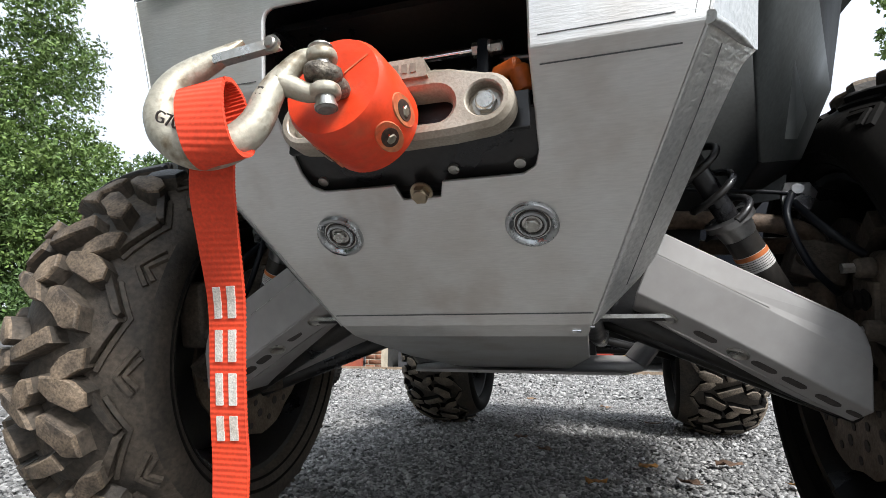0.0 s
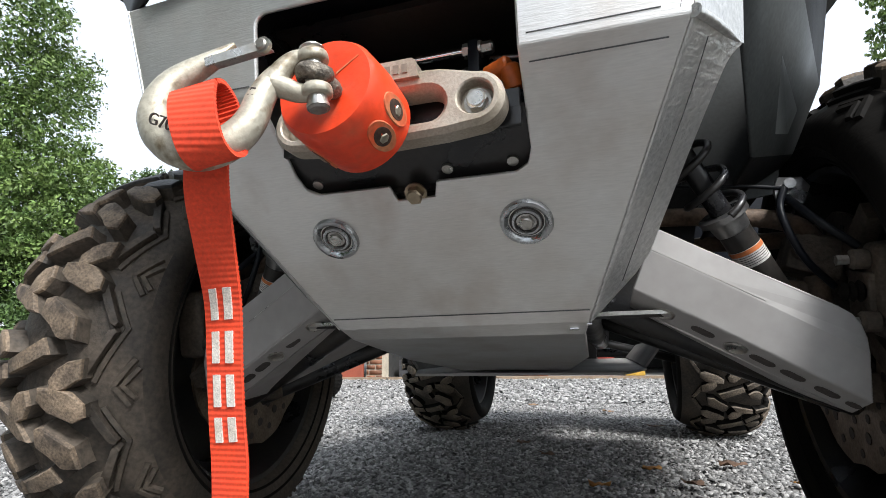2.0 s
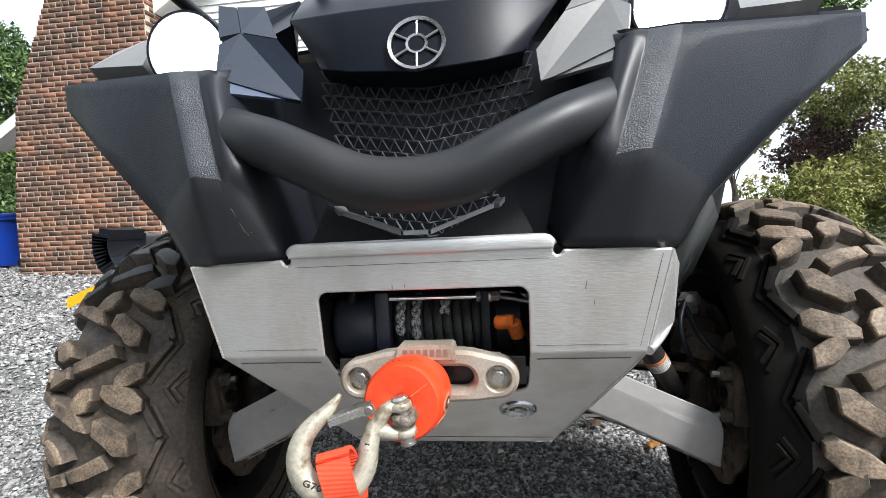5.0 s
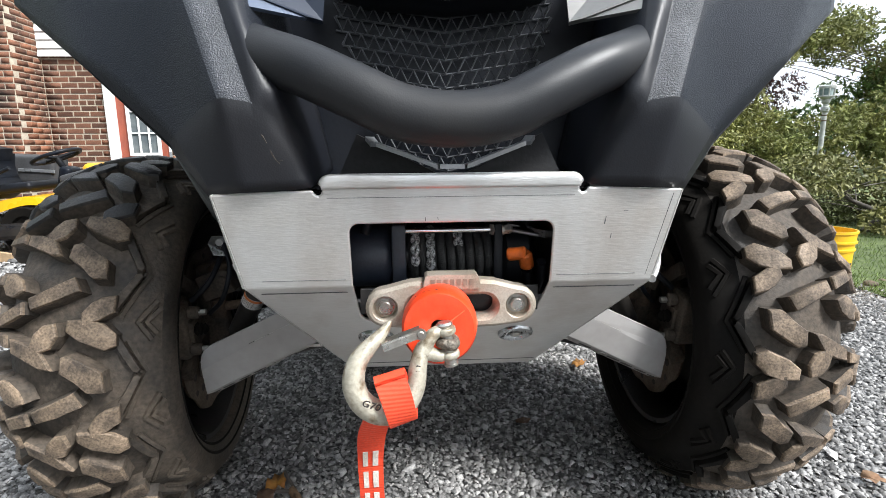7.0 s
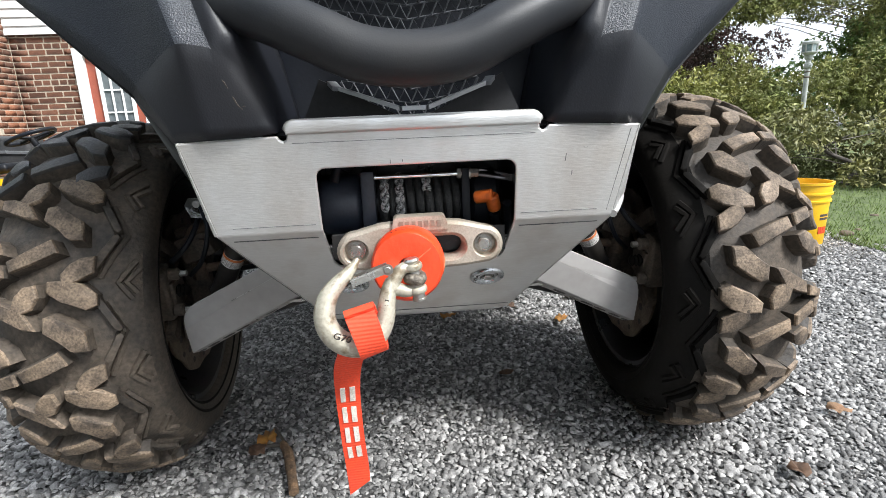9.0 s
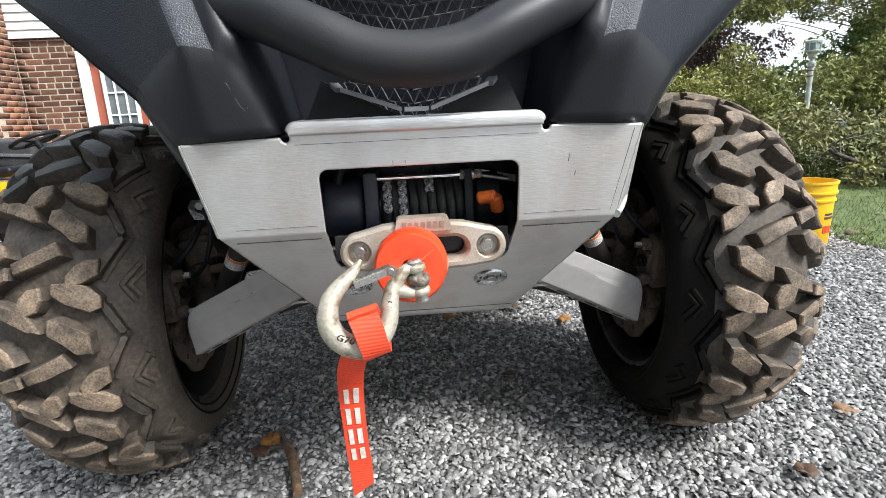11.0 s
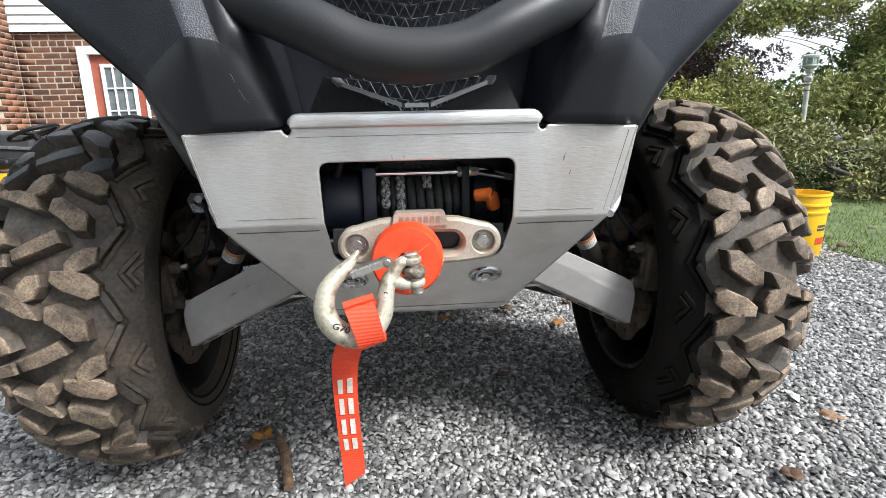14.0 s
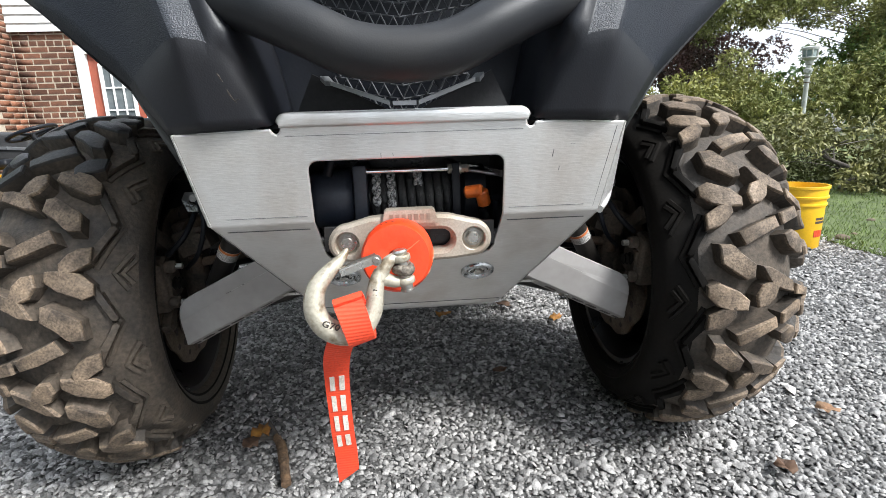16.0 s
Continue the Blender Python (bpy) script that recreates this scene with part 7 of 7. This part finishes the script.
tagged(part("scrap_board", box((-9.0, 6.25, gz + 0.03), (1.5, 0.5, 0.05), (0, 3, 8), 0.004), mat("grey_board", (0.13, 0.11, 0.095), 0.85, 0, fine=60), None, "grey scrap boards lying on the ground"), category="board")

# ---- lawn tractor ----
MY = mat("yellow_paint", (0.80, 0.42, 0.012), 0.30, 0, (0.72, 0.38, 0.012), 5, 0.5, 120, 0.04, 0.03, coat=0.3)
tx, ty = -2.62, 3.05
mower = empty("lawn_tractor", "yellow and black lawn tractor parked by the house", "lawn tractor", (tx, ty, 0))
T = pose(tx, ty, 0, 0, 0, 0)


def tp(x, y, z):
    return T @ Vector((x, y, z))


bm = bmesh.new()
line = spline([(-0.42, 0, 0.20), (-0.22, 0, 0.275), (0.02, 0, 0.335), (0.20, 0, 0.372), (0.30, 0, 0.366), (0.38, 0, 0.335)], 4)
for (p, q) in zip(line, line[1:]):
    add_sheet(bm, [[tp(p.x, -0.25, p.z), tp(q.x, -0.25, q.z), tp(q.x, 0.30, q.z), tp(p.x, 0.30, p.z)]], 0.004)
    add_sheet(bm, [[tp(p.x, -0.26, p.z - 0.075 + 0.10 * max(0, p.x)), tp(q.x, -0.26, q.z - 0.075 + 0.10 * max(0, q.x)), tp(q.x, -0.25, q.z), tp(p.x, -0.25, p.z)]], 0.004)
bmesh.ops.remove_doubles(bm, verts=bm.verts, dist=0.002)
part("fender_deck", bm, MY, mower, "glossy yellow curved fender deck", smooth=50)
part("engine_hood", box(tp(0.70, 0.08, 0.45), (0.46, 0.36, 0.21), (0, 5, 0), 0.06, 4), MY, mower, smooth=40)
HOOD_GREY = mat("grey_engine_cover", (0.06, 0.06, 0.062), 0.4, 0, fine=90)
part("hood_side", box(tp(0.50, -0.08, 0.44), (0.26, 0.10, 0.17), (0, -14, 0), 0.03, 3), HOOD_GREY, mower, "grey side panel of the hood", smooth=40)
part("footboard", box(tp(0.28, 0, 0.24), (0.55, 0.46, 0.05), (0, 0, 0), 0.015), BLACK_STEEL, mower)
part("dashboard", box(tp(0.345, 0.0, 0.45), (0.075, 0.14, 0.20), (0, 14, 0), 0.03, 3), PLASTIC_SMOOTH, mower, smooth=40)
part("seat_pan", box(tp(0.03, 0.03, 0.415), (0.34, 0.36, 0.06), (0, -6, 0), 0.03, 3), PLASTIC_SMOOTH, mower, "black vinyl seat", smooth=40)
bm = bmesh.new()
back_line = spline([(-0.125, 0, 0.37), (-0.175, 0, 0.45), (-0.195, 0, 0.55), (-0.185, 0, 0.635)], 4)
for p, q in zip(back_line, back_line[1:]):
    bevel(add_box(bm, tp((p.x + q.x) / 2, 0.02, (p.z + q.z) / 2), (0.12, 0.40, (q - p).length + 0.016), (0, -math.degrees(math.atan2(p.x - q.x, q.z - p.z)), 0)), 0.012, 2)
bevel(add_box(bm, tp(-0.168, 0.02, 0.640), (0.10, 0.34, 0.075), (0, 12, 0)), 0.034, 4)
part("seat_back", bm, PLASTIC_SMOOTH, mower, "high curved black vinyl seat back", smooth=60)
part("mower_deck", box(tp(0.2, 0, 0.16), (0.6, 0.62, 0.10), (0, 0, 0), 0.03), BLACK_STEEL, mower)
part("rear_bagger", box(tp(-0.09, 0.36, 0.525), (0.34, 0.18, 0.20), (0, 4, 0), 0.03, 3), HOOD_GREY, mower, smooth=40)
part("bagger_strip", box(tp(-0.03, 0.265, 0.515), (0.24, 0.012, 0.022), (0, 4, 0), 0.004), SILVER, mower)
bm = bmesh.new()
c = tp(0.30, -0.02, 0.612)
add_tube(bm, [c + Vector((0.13 * math.cos(t), 0.13 * math.sin(t), 0.045 * math.cos(t))) for t in np.linspace(0, math.tau, 28)[:-1]], 0.013, 8, closed=True)
for t in (0.5, 2.6, 4.7):
    add_tube(bm, [c + Vector((0, 0, -0.01)), c + Vector((0.13 * math.cos(t), 0.13 * math.sin(t), 0.045 * math.cos(t)))], 0.012, 6)
add_tube(bm, [c + Vector((0, 0, -0.01)), tp(0.35, 0, 0.50)], 0.02, 8)
part("steering_wheel", bm, PLASTIC_SMOOTH, mower, "black steering wheel", smooth=50)
bm = bmesh.new()
add_tube(bm, [tp(-0.02, -0.17, 0.45), tp(0.06, -0.19, 0.52), tp(0.12, -0.19, 0.545)], 0.012, 8)
part("control_lever", bm, PLASTIC_SMOOTH, mower, smooth=50)
for x, y, r, w_ in ((0.21, -0.20, 0.165, 0.14), (0.21, 0.27, 0.165, 0.14), (0.66, -0.24, 0.15, 0.11), (0.66, 0.30, 0.15, 0.11)):
    bm = bmesh.new()
    m, _ = along(tp(x, y - w_ / 2, r), tp(x, y + w_ / 2, r))
    add_lathe(bm, [(0.0, w_ * 0.3), (r * 0.5, w_ * 0.2), (r * 0.55, 0.01), (r * 0.85, 0), (r, w_ * 0.25), (r, w_ * 0.75), (r * 0.85, w_), (r * 0.55, w_ - 0.01), (0, w_ * 0.6)], m, 64)
    back_m = m.inverted()
    for v in bm.verts:
        p = back_m @ v.co
        rad = math.hypot(p.x, p.y)
        if rad > r * 0.97 and round(math.atan2(p.y, p.x) / (math.tau / 64)) % 2:
            v.co = m @ Vector((p.x * 0.95, p.y * 0.95, p.z))
    part("tractor_wheel", bm, SIDE, mower, "small turf tyre", smooth=30)
for x, z, sz in ((0.06, 0.12, 0.24), (0.08, 0.05, 0.06)):
    tagged(part("scrap_timber", box(tp(x, -0.42, z), (0.08, 0.02, sz) if sz > 0.1 else (0.3, 0.02, 0.06), (6, 10, 0), 0.002), mat("pale_timber", (0.55, 0.38, 0.22), 0.8, 0, fine=60), None, "pale scrap timber leaning on the tractor"), category="timber")
# ---- gravel stones ----
def stones(name, x0, x1, y0, y1, step, size, seed, skip=None):
    """Crushed stones laid in a jittered grid: squashed, irregular octahedra."""
    rng = np.random.default_rng(seed)
    gx, gy = np.meshgrid(np.arange(x0, x1, step), np.arange(y0, y1, step))
    p = np.stack([gx.ravel(), gy.ravel()], 1)
    p += rng.uniform(-0.6, 0.6, p.shape) * step
    if skip is not None:
        p = p[~((p[:, 0] > skip[0]) & (p[:, 0] < skip[1]) & (p[:, 1] > skip[2]) & (p[:, 1] < skip[3]))]
    n = len(p)
    ang = np.arange(5) * math.tau / 5 + rng.uniform(-0.35, 0.35, (n, 5))
    rim = np.stack([np.cos(ang), np.sin(ang), rng.uniform(-0.25, 0.15, (n, 5))], 2) * rng.uniform(0.75, 1.2, (n, 5, 1))
    top = rim * rng.uniform(0.45, 0.85, (n, 5, 1))
    top[:, :, 2] = rng.uniform(0.35, 0.75, (n, 5))
    v = np.concatenate([rim, top], 1)
    v *= np.concatenate([rng.uniform(0.85, 1.35, (n, 1, 1)), rng.uniform(0.6, 1.0, (n, 1, 1)), rng.uniform(0.6, 1.0, (n, 1, 1))], 2)
    tri_ = np.array([t for i in range(5) for j in [(i + 1) % 5] for t in ((i, j, 5 + j), (i, 5 + j, 5 + i))] + [(5, 6, 7), (5, 7, 8), (5, 8, 9)])
    yaw, lean, head = rng.uniform(0, math.tau, n), rng.normal(0, 0.50, n), rng.uniform(0, math.tau, n)
    cy, sy = np.cos(yaw), np.sin(yaw)
    zero, one = np.zeros(n), np.ones(n)
    spin = np.stack([cy, -sy, zero, sy, cy, zero, zero, zero, one], 1).reshape(n, 3, 3)
    cl, sl_ = np.cos(lean), np.sin(lean)
    tip = np.stack([cl, zero, sl_, zero, one, zero, -sl_, zero, cl], 1).reshape(n, 3, 3)
    ch, sh = np.cos(head), np.sin(head)
    swing = np.stack([ch, -sh, zero, sh, ch, zero, zero, zero, one], 1).reshape(n, 3, 3)
    s = size * np.exp(rng.normal(0, 0.30, (n, 1, 1)))
    v = np.einsum("nij,nkj->nki", swing @ tip @ spin, v) * s
    v[:, :, :2] += p[:, None]
    v[:, :, 2] += s[:, :, 0] * rng.uniform(0.05, 0.7, (n, 1)) + np.clip(0.035 * (-p[:, :1] - 4.0), 0.0, 1.0)
    f = (tri_[None] + 10 * np.arange(n)[:, None, None]).reshape(-1, 3)
    return tagged(from_arrays(name, v.reshape(-1, 3), f, STONE, None, "loose grey crushed stones"), category="gravel", kind="stuff")


stones("gravel", -1.15, 1.15, -0.15, 1.25, 0.0077, 0.0049, 41)
stones("gravel", -1.9, 2.0, 0.0, 3.2, 0.0112, 0.0054, 42, (-1.15, 1.15, -0.15, 1.25))
stones("gravel", -4.4, 1.95, 1.0, 7.0, 0.030, 0.012, 43, (-1.9, 2.0, 0.0, 3.2))
stones("gravel", -11.0, -4.4, 0.5, 8.5, 0.065, 0.020, 44)

# ---- bricks ----
BRICK = mat("red_brick", (0.220, 0.088, 0.045), 0.85, 0, (0.060, 0.035, 0.027), 3, 0.5, 90, 0.30, 0.5, per_object=0.4, contrast=(0.3, 0.7))
BRICK_MANY = mat("red_brick_courses", (0.220, 0.088, 0.045), 0.85, 0, (0.060, 0.035, 0.027), 3, 0.5, 90, 0.30, 0.5, per_island=0.4, contrast=(0.3, 0.7))
COURSE, LONG_, JOINT = 0.075, 0.215, 0.014


def brick_mesh(length):
    bm = bmesh.new()
    add_box(bm, (0, 0, 0), (length, 0.024, COURSE - JOINT))
    for v in bm.verts:
        if v.co.y < 0:
            v.co.x *= 1 - 0.006 / length
            v.co.z *= 0.93
    me = bpy.data.meshes.new("brick")
    bm.to_mesh(me)
    bm.free()
    me.materials.append(BRICK)
    return me


LENGTHS = {"stretcher": LONG_ - JOINT, "header": 0.105 - JOINT}
MESHES = {k: brick_mesh(v) for k, v in LENGTHS.items()}
rb = random.Random(9)
rest = []


def courses(x0, x1, z0, z1, y, parent, gaps, near=None):
    """Bricks in running bond over a wall face, cut at its ends and openings; whole ones in the near stretch are objects of their own."""
    made = 0
    for row in range(int(z0 / COURSE), int(z1 / COURSE)):
        z = (row + 0.5) * COURSE
        kind = "header" if row % 6 == 5 else "stretcher"
        step = 0.105 if kind == "header" else LONG_
        spans, lo = [], x0
        for a, b_ in sorted(gaps(z)):
            if b_ > lo:
                if a > lo:
                    spans.append((lo, min(a, x1)))
                lo = max(lo, b_)
        if lo < x1:
            spans.append((lo, x1))
        x = -12.0 - (step / 2 if row % 2 else 0.0)
        while x < x1:
            for a, b_ in spans:
                p0, p1 = max(x, a), min(x + step, b_)
                if p1 - p0 > 0.035:
                    p = ((p0 + p1) / 2, y + 0.017 + rb.uniform(-0.002, 0.002), z)
                    whole = p1 - p0 > step - 0.001
                    if whole and near and made < 290 and near[0] < p[0] < near[1] and near[2] < z < near[3]:
                        o_ = new("brick", MESHES[kind])
                        o_.location, o_.parent, o_.matrix_parent_inverse = p, parent, Matrix()
                        made += 1
                    else:
                        rest.append((p, p1 - p0 - JOINT))
            x += step


courses(HX0, -3.08, 0.0, 1.95, WALL_Y, wall, lambda z: [(CX0, CX1)] + ([(DX0 - 0.12, DX1 + 0.06)] if z < DZ + 0.12 else []), (-4.7, -3.0, 0.1, 1.9))
courses(CX0, CX1, 0.0, 5.0, CH_Y, chimney, lambda z: [(CX0 - 1, ch_left(z))])
boxes_v = np.array([(sx, sy, sz) for sx in (-1, 1) for sy in (-1, 1) for sz in (-1, 1)], float) * 0.5
quads = np.array([(0, 1, 3, 2), (4, 6, 7, 5), (0, 4, 5, 1), (2, 3, 7, 6), (0, 2, 6, 4), (1, 5, 7, 3)])
allv = np.concatenate([boxes_v * (l, 0.024, COURSE - JOINT) + p for p, l in rest])
# chimney's return face beside the door wall
n0 = len(rest)
side = []
for row in range(int(5.0 / COURSE)):
    for k in range(3):
        y = CH_Y + 0.02 + k * 0.2 + (0.1 if row % 2 else 0)
        if y + 0.1 < WALL_Y + 0.1:
            side.append((CX1 - 0.02, y + 0.1, (row + 0.5) * COURSE))
sv = np.concatenate([boxes_v * (0.03, 0.19, COURSE - JOINT) + p for p in side])
allv = np.concatenate([allv, sv])
allf = (quads[None] + 8 * np.arange(n0 + len(side))[:, None, None]).reshape(-1, 4)
o = from_arrays("brick", allv, allf, BRICK_MANY, None, "weathered red bricks in pale mortar")
o.parent, o.matrix_parent_inverse = chimney, Matrix()
tagged(o, kind="stuff")
